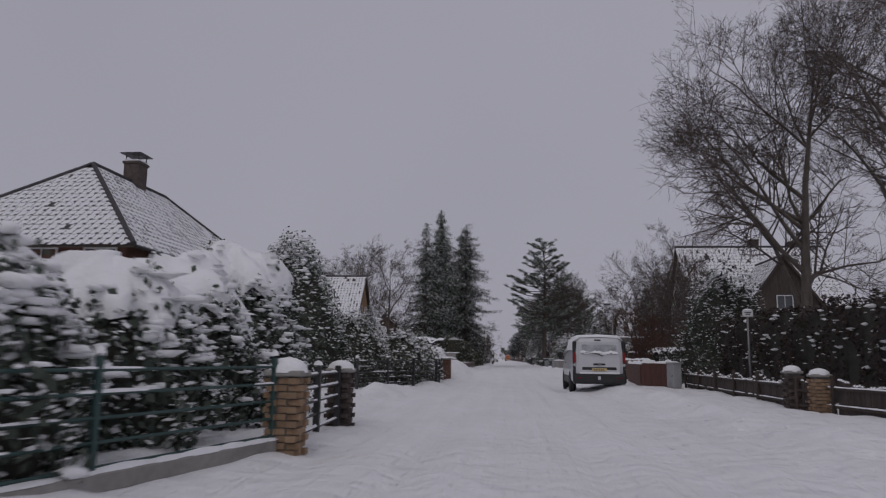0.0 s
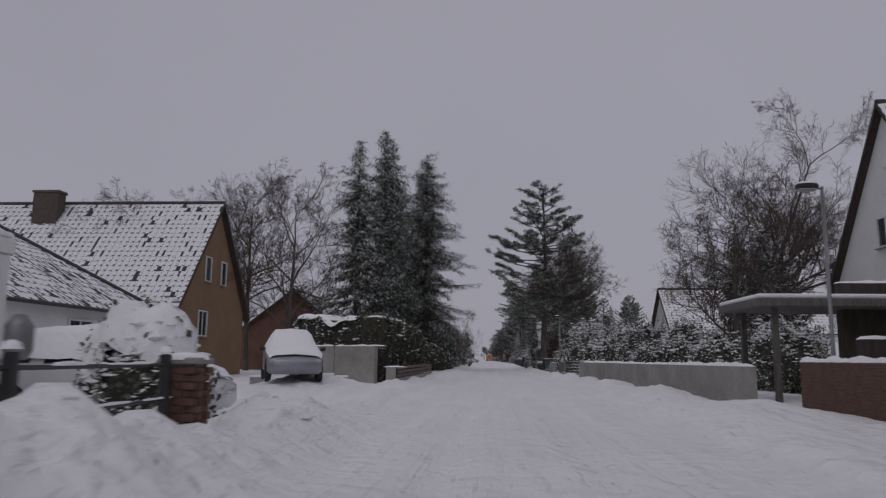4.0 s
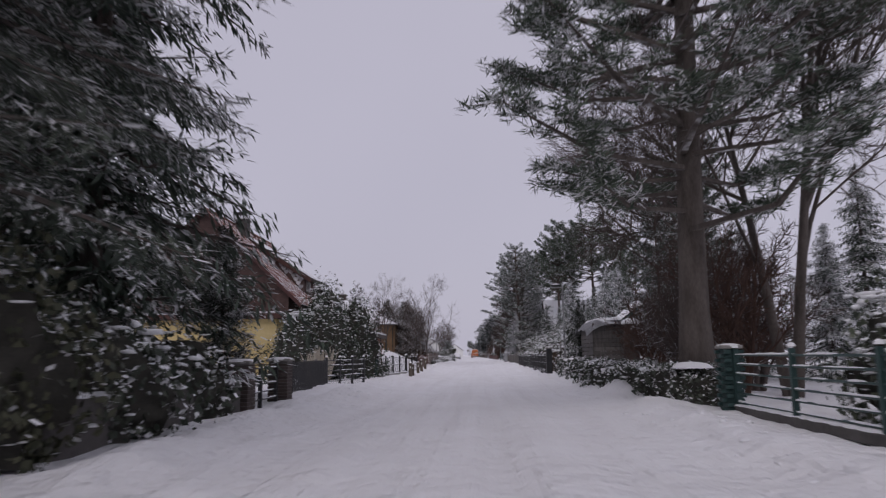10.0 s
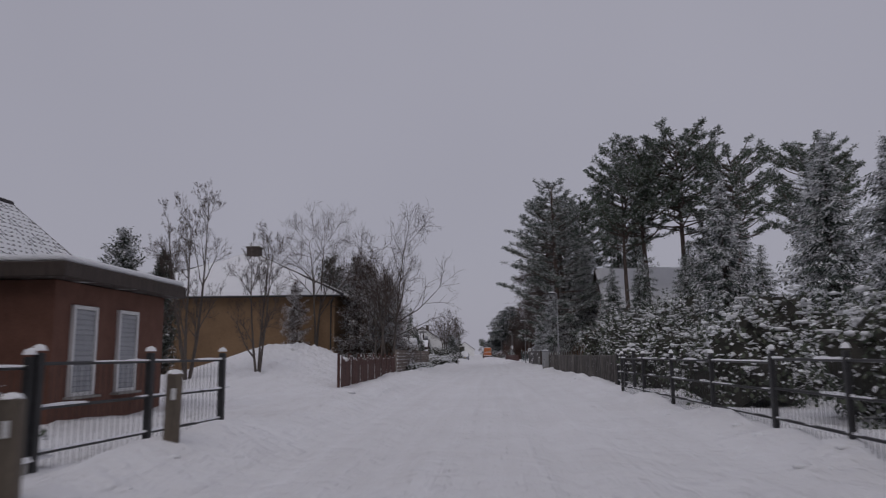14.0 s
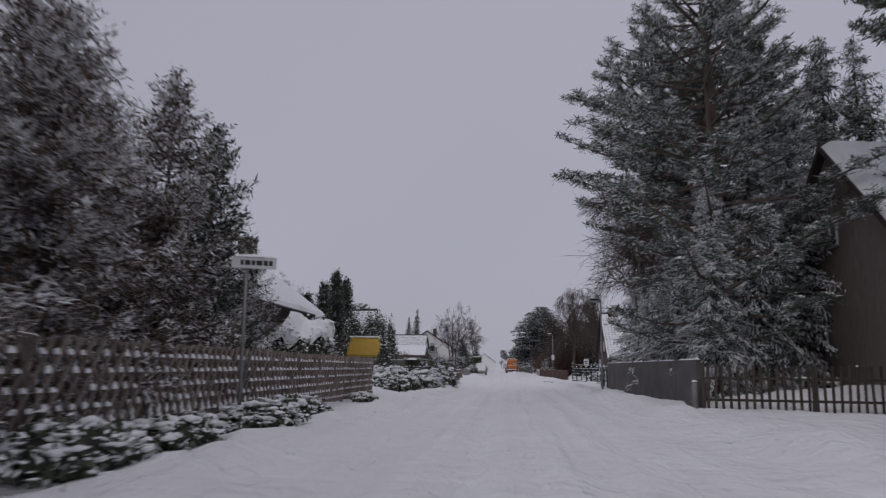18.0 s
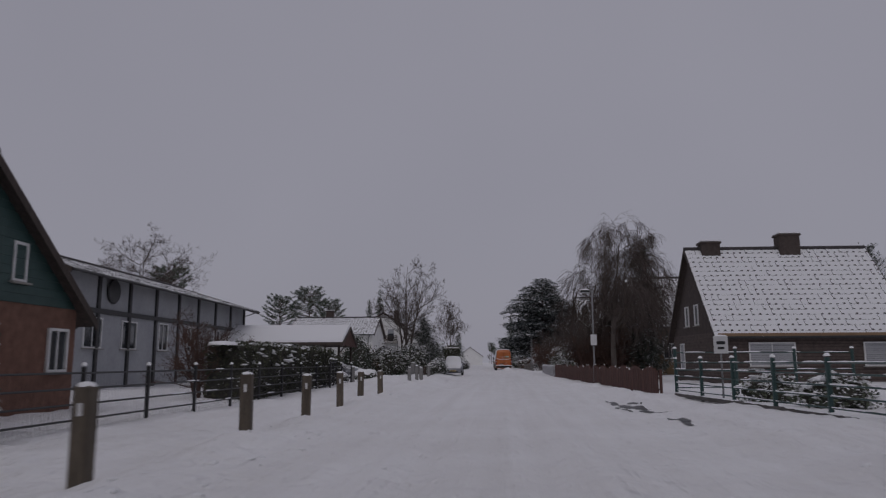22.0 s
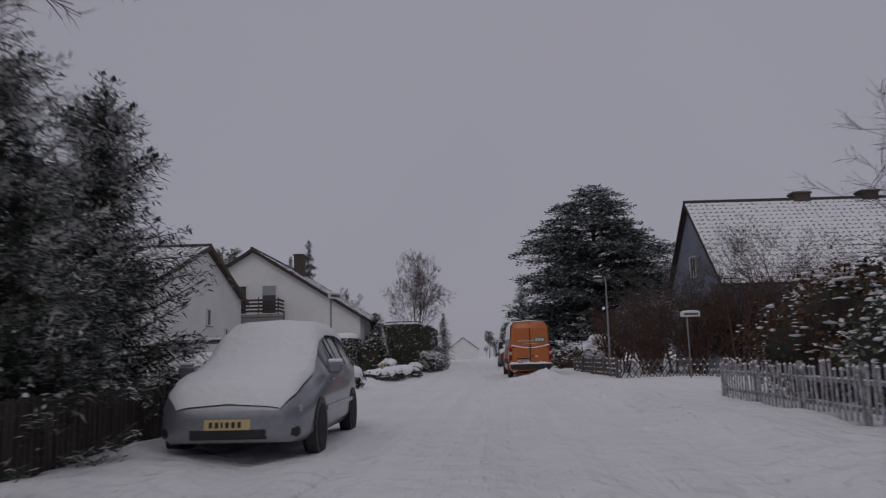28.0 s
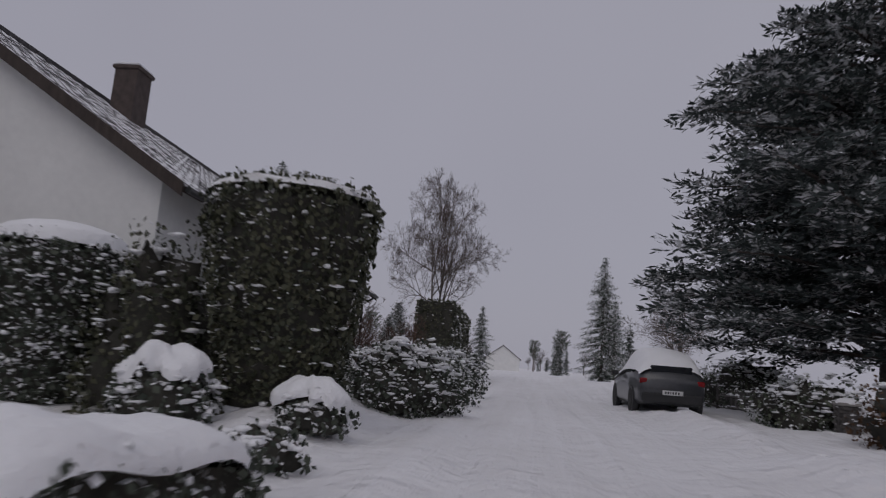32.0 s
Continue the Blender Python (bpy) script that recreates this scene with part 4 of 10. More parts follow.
def quilt_mesh(rng, ln, w, hh, cap):
    """One thick soft cover of snow over the top of a hedge, sagging over its edges."""
    ns, nc = max(6, int(ln / 0.16)), 12
    o1, o2 = rng.uniform(0, 50), rng.uniform(0, 50)
    vs, fs = [], []
    for i in range(ns + 1):
        x = -0.06 + (ln + 0.12) * i / ns
        e = min(1.0, math.sqrt(max(0.0, min(i, ns - i) / ns * ln / 0.45)))
        zt = float(hh(np.array(min(max(x, 0), ln))))
        for k in range(nc + 1):
            a = math.pi * k / nc
            nz = float(vnoise(x * 1.3 + o1, k * 0.55 + o2)) - 0.5
            n2 = float(vnoise(x * 4.0 + o2, k * 1.4 + o1)) - 0.5
            rr = w * (1.16 + 0.22 * nz + 0.10 * n2) * (0.35 + 0.65 * e)
            sag = (0.25 + 1.0 * nz) * cap * abs(math.cos(a)) ** 6
            vs.append((x, -rr * math.cos(a), zt - 0.05 - sag + cap * (1.0 + 0.5 * nz + 0.25 * n2) * e * math.sin(a) ** 0.7))
    for i in range(ns):
        for k in range(nc):
            q = i * (nc + 1) + k
            fs.append((q, q + 1, q + nc + 2, q + nc + 1))
    fs += [tuple(range(nc, -1, -1)), tuple(ns * (nc + 1) + k for k in range(nc + 1))]
    sh = Shape()
    sh.add(vs, fs)
    return sh.mesh("snow_cap", SNOW, True)


def hedge(name, label, p, q, width, height, leaf=HEDGE, size=0.10, density=170, cap=0.08, seed=0, height2=None, rough=0.10, snow_lumps=0.6, base=0.0, sides=(1, 1)):
    """A clipped hedge from p to q: dark core coloured as its inner shade, leaves over its faces, snow on its top."""
    rng = np.random.default_rng(seed + 31)
    (x0, y0), (x1, y1) = p, q
    ln = math.hypot(x1 - x0, y1 - y0)
    rz = math.degrees(math.atan2(y1 - y0, x1 - x0))
    h2 = height if height2 is None else height2
    top = thing(name, label, "hedge", pose(x0, y0, float(min(lie(x0, y0), lie(x1, y1))) - 0.05, 0, 0, rz))
    w = width / 2

    def hh(s):
        return height + (h2 - height) * s / ln + rough * (np.sin(s * 1.9 + seed) * 0.6 + np.sin(s * 4.7 + seed * 2) * 0.4)

    out = []
    for sg in (-1, 1):
        n = int(ln * max(height, h2) * density * sides[0 if sg < 0 else 1])
        if n < 1:
            continue
        s = rng.uniform(0, ln, n)
        t = rng.uniform(0, 1, n)
        bulge = rough * (np.sin(s * 2.3 + t * 5 + seed) + np.sin(s * 5.1 - t * 3)) * 0.6
        pos = np.stack([s, sg * (w + bulge + rng.normal(0, 0.03, n)), base + t * (hh(s) - base)], 1)
        out.append(leaf_quads(rng, pos, np.tile([0, sg, 0.25], (n, 1)), size))
    n = int(ln * width * density)
    s, t = rng.uniform(0, ln, n), rng.uniform(-w, w, n)
    out.append(leaf_quads(rng, np.stack([s, t, hh(s) + rng.normal(0, 0.04, n)], 1), np.tile([0, 0, 1.0], (n, 1)), size))
    for e in (0, ln):
        n = int(width * max(height, h2) * density)
        t, u = rng.uniform(-w, w, n), rng.uniform(0, 1, n)
        out.append(leaf_quads(rng, np.stack([e + rng.normal(0, 0.05, n), t, base + u * (hh(np.full(n, e)) - base)], 1), np.tile([1.0 if e else -1.0, 0, 0.2], (n, 1)), size))
    part("foliage", quads_mesh("foliage", np.concatenate(out), leaf), top)
    core = Shape()
    ns = max(2, int(ln / 1.0))
    rings = []
    for i in range(ns + 1):
        s = ln * i / ns
        z1 = float(hh(np.array(s))) - 0.08
        s = min(max(s, 0.06), ln - 0.06)
        rings.append([(s, -w + 0.07, base), (s, w - 0.07, base), (s, w - 0.07, z1), (s, -w + 0.07, z1)])
    vs = [v for r in rings for v in r]
    fs = [(4 * i + k, 4 * i + (k + 1) % 4, 4 * i + 4 + (k + 1) % 4, 4 * i + 4 + k) for i in range(ns) for k in range(4)] + [(0, 3, 2, 1), (4 * ns, 4 * ns + 1, 4 * ns + 2, 4 * ns + 3)]
    core.add(vs, fs)
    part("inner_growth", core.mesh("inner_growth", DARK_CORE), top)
    if cap >= 0.14:
        part("snow_cap", quilt_mesh(rng, ln, w, hh, cap), top)
    elif cap > 0:
        sh = Shape()
        s = 0.0
        while s < ln:
            l2 = rng.uniform(0.35, 0.95)
            if rng.random() < min(1.0, cap * 10):
                dome(sh, (s, rng.normal(0, 0.06), float(hh(np.array(min(s, ln)))) - 0.02), l2 * 0.75, w * rng.uniform(0.7, 1.05), cap * rng.uniform(0.7, 1.6), 10, 3, rng, wob=0.12, skirt=0.04)
            s += l2 * 0.75
        if sh.v:
            part("snow_cap", sh.mesh("snow_cap", SNOW, True), top)
    if snow_lumps > 0:
        n = int(min(2500, snow_lumps * ln * height * 14))
        sg = np.where(rng.random(n) < sides[0] / (sides[0] + sides[1] + 1e-6), -1, 1)
        zz = base + rng.uniform(0, 1, n) ** 0.7 * (height - base)
        ps = np.stack([rng.uniform(0, ln, n), sg * (w + rng.normal(0.01, 0.04, n)), zz], 1)
        part("snow_load", lumps_mesh("snow_load", rng, ps, 0.035 + 0.10 * rng.uniform(0, 1, n) ** 2.5, SNOW), top)
    return top


def plant_tree(name, label, meshes, m, category="tree", group=""):
    t = thing(name, label, category, m, group)
    part("trunk", meshes[0], t)
    part("crown", meshes[1], t)
    for me in meshes[2:]:
        part(me.name.split(".")[0], me, t)
    return t

# ---- buildings ----
def tile_slope(sh, o, u, v, nrm, half, length, seed=0, bare=0.12, tw=0.34, th=0.37):
    """Overlapping roof tiles with snow lying on them: pan, roll and front lip for each tile.
    o: middle of the eave, u along it, v up the slope, half(k): half width at the share k of the slope."""
    rng = np.random.default_rng(abs(int(seed)) + 3)
    o, u, v, nrm = (np.array(a, float) for a in (o, u, v, nrm))
    if bare < 0:
        # deep snow hides the tiles: one soft sheet with a rounded eave
        nu, nv = max(8, int(2 * half(0) / 0.4)), max(6, int(length / 0.35))
        n0 = len(sh.v)
        for j in range(nv + 1):
            for i in range(nu + 1):
                hw = half(j / nv)
                a = -hw + 2 * hw * i / nu
                t = 0.13 + 0.05 * math.sin(a * 1.3 + seed) * math.sin(j * 0.6 + a * 0.4) + 0.03 * rng.random()
                if i in (0, nu) or j == 0:
                    t = 0.0
                sh.v.append(tuple(o + u * a + v * (length * j / nv) + nrm * t))
        for j in range(nv):
            for i in range(nu):
                q = n0 + j * (nu + 1) + i
                sh.f.append((q, q + 1, q + nu + 2, q + nu + 1))
                sh.m.append(0)
        return
    rows = max(2, int(round(length / th)))
    dv = length / rows
    for r in range(rows):
        k = (r + 0.5) / rows
        hw = half(k)
        if hw < 0.15:
            continue
        cols = max(1, int(round(2 * hw / tw)))
        du = 2 * hw / cols
        base = o + v * (r * dv)
        for c in range(cols):
            x0 = -hw + c * du
            drop = rng.random()
            s1 = 1 if rng.random() < bare else 0
            s2 = 1 if rng.random() < bare * 1.5 else 0
            s3 = 1 if rng.random() < 0.25 + bare * 2 else 0
            s4 = 1 if rng.random() < 0.5 + bare * 3 else 0
            p = base + u * x0
            lo, hi, lift = 0.014 + 0.005 * drop, 0.004, 0.012
            foot = dv * rng.uniform(0.14, 0.30)
            q = [p + nrm * lo, p + u * du * 0.62 + nrm * lo, p + u * du * 0.62 + v * dv * 1.04 + nrm * hi, p + v * dv * 1.04 + nrm * hi,
                 p + u * du * 0.66 + v * foot + nrm * (lo + lift), p + u * du * 0.98 + v * foot + nrm * (lo + lift), p + u * du * 0.98 + v * dv * 1.04 + nrm * (hi + lift),
                 p + u * du * 0.66 + v * dv * 1.04 + nrm * (hi + lift), p - nrm * 0.012, p + u * du - nrm * 0.012,
                 p + u * du * 0.70 + nrm * (lo + 0.4 * lift), p + u * du * 0.94 + nrm * (lo + 0.4 * lift)]
            n0 = len(sh.v)
            sh.v.extend([tuple(a) for a in q])
            for f, s in (((0, 1, 2, 3), s1), ((4, 5, 6, 7), s2), ((1, 4, 7, 2), s3), ((10, 11, 5, 4), 1 if rng.random() < 0.9 else 0), ((8, 9, 11, 10), 1), ((8, 10, 1, 0), s4)):
                sh.f.append(tuple(n0 + i for i in f))
                sh.m.append(s)


def window_unit(parent, face, uo, z, w, h, L, W, frame_mat=WHITE_PAINT, bars=1, shutter=0.0, name="window", off=0.0):
    """A window in a wall face: surround, pane, glazing bars, sill with snow, roller shutter."""
    ang = {"px": 90, "mx": -90, "py": 180, "my": 0}[face]
    dist = (L / 2 if face[1] == "x" else W / 2) + off
    m = pose(0, 0, 0, 0, 0, ang) @ pose(uo, -dist, z)
    fr = Shape()
    t = 0.07
    for cx, cz, sx, sz in ((-w / 2 + t / 2, h / 2, t, h), (w / 2 - t / 2, h / 2, t, h), (0, t / 2, w - 2 * t, t), (0, h - t / 2, w - 2 * t, t)):
        fr.box((cx, -0.02, cz), (sx, 0.10, sz), 0.008)
    win = part(name, fr.mesh("window", frame_mat), parent, "", m)
    part("pane", Shape().box((0, 0.005, h / 2), (w - 2 * t, 0.02, h - 2 * t), 0.002).mesh("pane", GLASS), win)
    for i in range(bars):
        part("glazing_bar", Shape().box((-w / 2 + w * (i + 1) / (bars + 1), -0.02, h / 2), (0.045, 0.045, h - 2 * t), 0.005).mesh("glazing_bar", frame_mat), win)
    if shutter > 0:
        sh = Shape()
        hh = (h - 2 * t) * shutter
        k = max(2, int(hh / 0.09))
        rows = []
        for i in range(k):
            for fz, fy in ((0.02, -0.022), (0.2, -0.036), (0.8, -0.036), (0.98, -0.022)):
                rows.append((h - t - hh * (i + fz) / k, fy))
        vs = [(sx * (w / 2 - t), y, z) for z, y in rows for sx in (-1, 1)]
        sh.add(vs, [(2 * i, 2 * i + 2, 2 * i + 3, 2 * i + 1) for i in range(len(rows) - 1)])
        part("roller_shutter", sh.mesh("roller_shutter", RENDER_GREY), win)
    part("sill", Shape().box((0, -0.07, -0.02), (w + 0.16, 0.18, 0.045), 0.008).mesh("sill", CONCRETE), win)
    return win


def brick_courses(sh, x0, x1, y, z0, z1, seed=0, bl=0.25, bh=0.078, proud=0.012, axis=0):
    """Brick faces standing a little proud of the joint, over one wall face."""
    rng = np.random.default_rng(abs(int(seed)) + 3)
    r = 0
    z = z0
    while z < z1 - 0.02:
        x = x0 - (bl / 2 if r % 2 else 0)
        while x < x1:
            a, b = max(x, x0) + 0.006, min(x + bl, x1) - 0.006
            if b - a > 0.04:
                c = ((a + b) / 2, y - proud / 2 * (1 + 0.4 * rng.random()), z + bh / 2)
                s = (b - a, proud, bh - 0.013)
                if axis:
                    c, s = (c[1], c[0], c[2]), (s[1], s[0], s[2])
                sh.box(c, s, 0.004)
            x += bl
        z += bh
        r += 1


def chimney(parent, x, y, z0, z1, w=0.7, d=0.6, mat=BRICK_DARK, hood=False):
    sh = Shape()
    sh.box((x, y, (z0 + z1) / 2), (w - 0.03, d - 0.03, z1 - z0), 0.01)
    sh.box((x, y, z1 - 0.06), (w + 0.10, d + 0.10, 0.12), 0.02)
    ch = part("chimney", sh.mesh("chimney", mat), parent)
    part("chimney_cap", Shape().box((x, y, z1 + 0.04), (w + 0.02, d + 0.02, 0.08), 0.03).mesh("chimney_cap", ROOF_SNOW), ch)
    if hood:
        hs = Shape()
        for i in (-1, 1):
            for j in (-1, 1):
                hs.box((x + i * w * 0.4, y + j * d * 0.4, z1 + 0.2), (0.04, 0.04, 0.32), 0.005)
        hs.box((x, y, z1 + 0.39), (w * 1.35, d * 1.35, 0.05), 0.02)
        part("chimney_hood", hs.mesh("chimney_hood", METAL_DARK), ch)
    return ch


def house(label, cx, cy, rz, L, W, eave, ridge, wall, tile, over=0.45, verge=0.3, windows=(), chimneys=(), hip=0.0, seed=0, bare=0.10, z=0.0,
          trim=WOOD_DARK, gable_mat=None, courses=None, name="house", gutter=True, tw=0.34):
    """A house with a pitched roof; its ridge runs along its own x axis. windows: face, offset, sill, width, height, bars, shutter."""
    t = thing(name, label, "house", pose(cx, cy, z, 0, 0, rz))
    body = Shape()
    if hip > 0:
        body.box((0, 0, eave / 2), (L, W, eave), 0.02)
    else:
        body.prism([(-W / 2, -0.3), (W / 2, -0.3), (W / 2, eave), (0, ridge - 0.12), (-W / 2, eave)], 0, -L / 2, L / 2)
    part("wall", fixed(body.mesh("wall", wall)), t)
    if gable_mat is not None:
        for sg in (-1, 1):
            g = Shape()
            rows = int((ridge - eave) / 0.2)
            for i in range(rows):
                z0 = eave + (ridge - 0.2 - eave) * i / rows
                hw = W / 2 * (1 - (z0 + 0.1 - eave) / (ridge - eave)) - 0.02
                if hw > 0.1:
                    g.box((sg * (L / 2 + 0.02 + 0.01 * (i % 2)), 0, z0 + 0.1), (0.04, 2 * hw, 0.205), 0.012)
            part("gable_cladding", g.mesh("gable_cladding", gable_mat), t)
    if courses is not None:
        g = Shape()
        for face in courses:
            rows = int((eave - 0.1) / 0.16)
            for i in range(rows):
                zc = 0.1 + (eave - 0.15) * (i + 0.5) / rows
                if face in ("my", "py"):
                    g.box((0, (-1 if face == "my" else 1) * (W / 2 + 0.012), zc), (L - 0.02, 0.024, 0.135), 0.01)
                else:
                    g.box(((-1 if face == "mx" else 1) * (L / 2 + 0.012), 0, zc), (0.024, W - 0.02, 0.135), 0.01)
        part("cladding", g.mesh("cladding", wall), t)
    rise = ridge - eave
    run = W / 2
    slope = math.hypot(rise, run)
    ov_z = over * rise / run
    full = slope * (run + over) / run
    for sg in (-1, 1):
        v = np.array([0, -sg * run / slope, rise / slope])
        nrm = np.array([0, sg * rise / slope, run / slope])
        o = np.array([0, sg * (run + over), eave - ov_z])
        hw = L / 2 + (verge if hip == 0 else over)
        sh = Shape()
        kk = hip + over if hip > 0 else 0.0
        tile_slope(sh, o + nrm * 0.05, (-sg, 0, 0) if sg > 0 else (1, 0, 0), v, nrm, lambda k: hw - kk * k, full, seed + sg, bare, tw)
        slab = Shape()
        a0, a1 = o, o + v * full
        cs = []
        for lift in (0.0, 0.045):
            cs += [a0 + np.array([-hw, 0, 0]) + nrm * lift, a0 + np.array([hw, 0, 0]) + nrm * lift, a1 + np.array([hw - kk, 0, 0]) + nrm * lift, a1 + np.array([-hw + kk, 0, 0]) + nrm * lift]
        slab.add([tuple(c - nrm * 0.06) if i < 4 else tuple(c) for i, c in enumerate(cs)],
                 [(0, 1, 2, 3), (4, 5, 6, 7), (0, 1, 5, 4), (1, 2, 6, 5), (2, 3, 7, 6), (3, 0, 4, 7)])
        rf = part("roof", fixed(slab.mesh("roof", trim)), t)
        part("roof_tiles", sh.mesh("roof_tiles", [ROOF_SNOW, tile]), rf)["kind"] = "stuff"
        if gutter:
            gs = Shape()
            gs.tube([(-hw + 0.1, sg * (run + over + 0.05), eave - ov_z), (hw - 0.1, sg * (run + over + 0.05), eave - ov_z)], 0.06, 7)
            gs.tube([(hw - 0.5, sg * (run + over + 0.05), eave - ov_z), (hw - 0.5 - verge, sg * (run + 0.08), eave - ov_z - 0.4), (hw - 0.5 - verge, sg * (run + 0.08), 0.1)], 0.045, 6)
            part("gutter", gs.mesh("gutter", METAL_DARK), rf)
    if hip > 0:
        for sg in (-1, 1):
            r2 = hip + over
            z0 = eave - ov_z
            h2 = ridge - z0
            s2 = math.hypot(r2, h2)
            v = np.array([-sg * r2 / s2, 0, h2 / s2])
            nrm = np.array([sg * h2 / s2, 0, r2 / s2])
            o = np.array([sg * (L / 2 + over), 0, z0])
            sh = Shape()
            wd = run + over
            tile_slope(sh, o + nrm * 0.05, (0, 1 if sg > 0 else -1, 0), v, nrm, lambda k: wd * (1 - k), s2, seed + 5 + sg, bare, tw)
            slab = Shape()
            tip = o + v * s2
            slab.add([(o[0], -wd, z0 - 0.06), (o[0], wd, z0 - 0.06), tuple(tip - nrm * 0.06), (o[0], -wd, z0), (o[0], wd, z0), tuple(tip)],
                     [(0, 1, 2), (3, 4, 5), (0, 1, 4, 3), (1, 2, 5, 4), (2, 0, 3, 5)])
            rf = part("roof", fixed(slab.mesh("roof", trim)), t)
            part("roof_tiles", sh.mesh("roof_tiles", [ROOF_SNOW, tile]), rf)["kind"] = "stuff"
            hs = Shape()
            for s3 in (-1, 1):
                a, b = Vector((o[0], s3 * wd, z0)), Vector(tip)
                n = int((b - a).length / 0.36)
                for i in range(n):
                    hs.tube([a.lerp(b, i / n) + Vector((0, 0, 0.07)), a.lerp(b, (i + 1.05) / n) + Vector((0, 0, 0.10))], [0.11, 0.09], 6)
            part("hip_tiles", hs.mesh("hip_tiles", tile), rf)
    rl = (L / 2 - hip) if hip > 0 else L / 2 + verge
    rd = Shape()
    n = max(2, int(2 * rl / 0.38))
    for i in range(n):
        a = -rl + 2 * rl * i / n
        rd.tube([(a, 0, ridge + 0.06), (a + 2 * rl / n * 1.03, 0, ridge + 0.085)], [0.13, 0.11], 7)
    part("ridge_tiles", rd.mesh("ridge_tiles", tile), t)
    if hip == 0:
        for sx in (-1, 1):
            vb = Shape()
            for sg in (-1, 1):
                a = Vector((sx * (L / 2 + verge), sg * (run + over), eave - ov_z))
                b = Vector((sx * (L / 2 + verge), 0, ridge))
                d = (b - a)
                vb.add([tuple(a + Vector((-0.02, 0, -0.14))), tuple(b + Vector((-0.02, 0, -0.14))), tuple(b + Vector((-0.02, 0, 0.10))), tuple(a + Vector((-0.02, 0, 0.10))),
                        tuple(a + Vector((0.03, 0, -0.14))), tuple(b + Vector((0.03, 0, -0.14))), tuple(b + Vector((0.03, 0, 0.10))), tuple(a + Vector((0.03, 0, 0.10)))],
                       [(0, 1, 2, 3), (4, 5, 6, 7), (0, 1, 5, 4), (3, 2, 6, 7), (0, 3, 7, 4), (1, 2, 6, 5)])
            part("bargeboard", fixed(vb.mesh("bargeboard", trim)), t)
    for w in windows:
        face, uo, zz, ww, hh, bars, shut = w
        window_unit(t, face, uo, zz, ww, hh, L, W, bars=bars, shutter=shut)
    for c in chimneys:
        x, y, w, d, top, mat, hood = c
        zr = ridge - rise * abs(y) / run
        chimney(t, x, y, zr - 0.5, top, w, d, mat, hood)
    return t


def flat_roof_block(label, cx, cy, rz, L, W, h, wall, name="garage", fascia=WOOD_DARK, door=None, windows=(), snow=0.12, over=0.25, category="garage"):
    """A low building with a flat roof: walls, fascia, snow on the roof, a gate or windows."""
    t = thing(name, label, category, pose(cx, cy, 0, 0, 0, rz))
    part("wall", Shape().box((0, 0, h / 2 - 0.1), (L, W, h + 0.1), 0.015).mesh("wall", wall), t)
    rf = part("roof", Shape().box((0, 0, h + 0.09), (L + 2 * over, W + 2 * over, 0.26), 0.02).mesh("roof", fascia), t)
    sh = Shape()
    sh.box((0, 0, h + 0.22 + snow / 2), (L + 2 * over - 0.06, W + 2 * over - 0.06, snow), snow * 0.45)
    part("roof_snow", sh.mesh("roof_snow", ROOF_SNOW, True), rf)
    if door:
        face, uo, w, hh, mat = door
        ang = {"px": 90, "mx": -90, "py": 180, "my": 0}[face]
        m = pose(0, 0, 0, 0, 0, ang) @ pose(uo, -(L / 2 if face[1] == "x" else W / 2), 0)
        d = Shape()
        k = 5
        for i in range(k):
            d.box((0, -0.02, hh * (i + 0.5) / k), (w, 0.05, hh / k - 0.015), 0.01)
        part("door", d.mesh("door", mat), t, "", m)
    for w in windows:
        face, uo, zz, ww, hh, bars, shut = w
        window_unit(t, face, uo, zz, ww, hh, L, W, bars=bars, shutter=shut)
    return t


# ---- fences and walls ----
def span(p, q):
    (x0, y0), (x1, y1) = p, q
    return math.hypot(x1 - x0, y1 - y0), math.degrees(math.atan2(y1 - y0, x1 - x0))


def fence_base(name, label, p, q):
    ln, rz = span(p, q)
    z = 0.5 * float(lie(*p) + lie(*q))
    return ln, thing(name, label, "fence", pose(p[0], p[1], z - 0.06, 0, 0, rz))


def snow_ridge(ln, z, w, h, seed=0, gaps=0.15, n=None, y=0.0):
    """A broken rounded ridge of snow along x."""
    rng = np.random.default_rng(abs(int(seed)) + 3)
    sh = Shape()
    x = 0.0
    while x < ln:
        l2 = rng.uniform(0.25, 0.9)
        if rng.random() > gaps:
            dome(sh, (min(x + l2 / 2, ln - 0.05), y, z - 0.005), l2 * 0.62, w / 2, h * rng.uniform(0.6, 1.3), 8, 2, rng, wob=0.08)
        x += l2 * 0.8
    return sh.mesh("snow_ridge", SNOW, True)


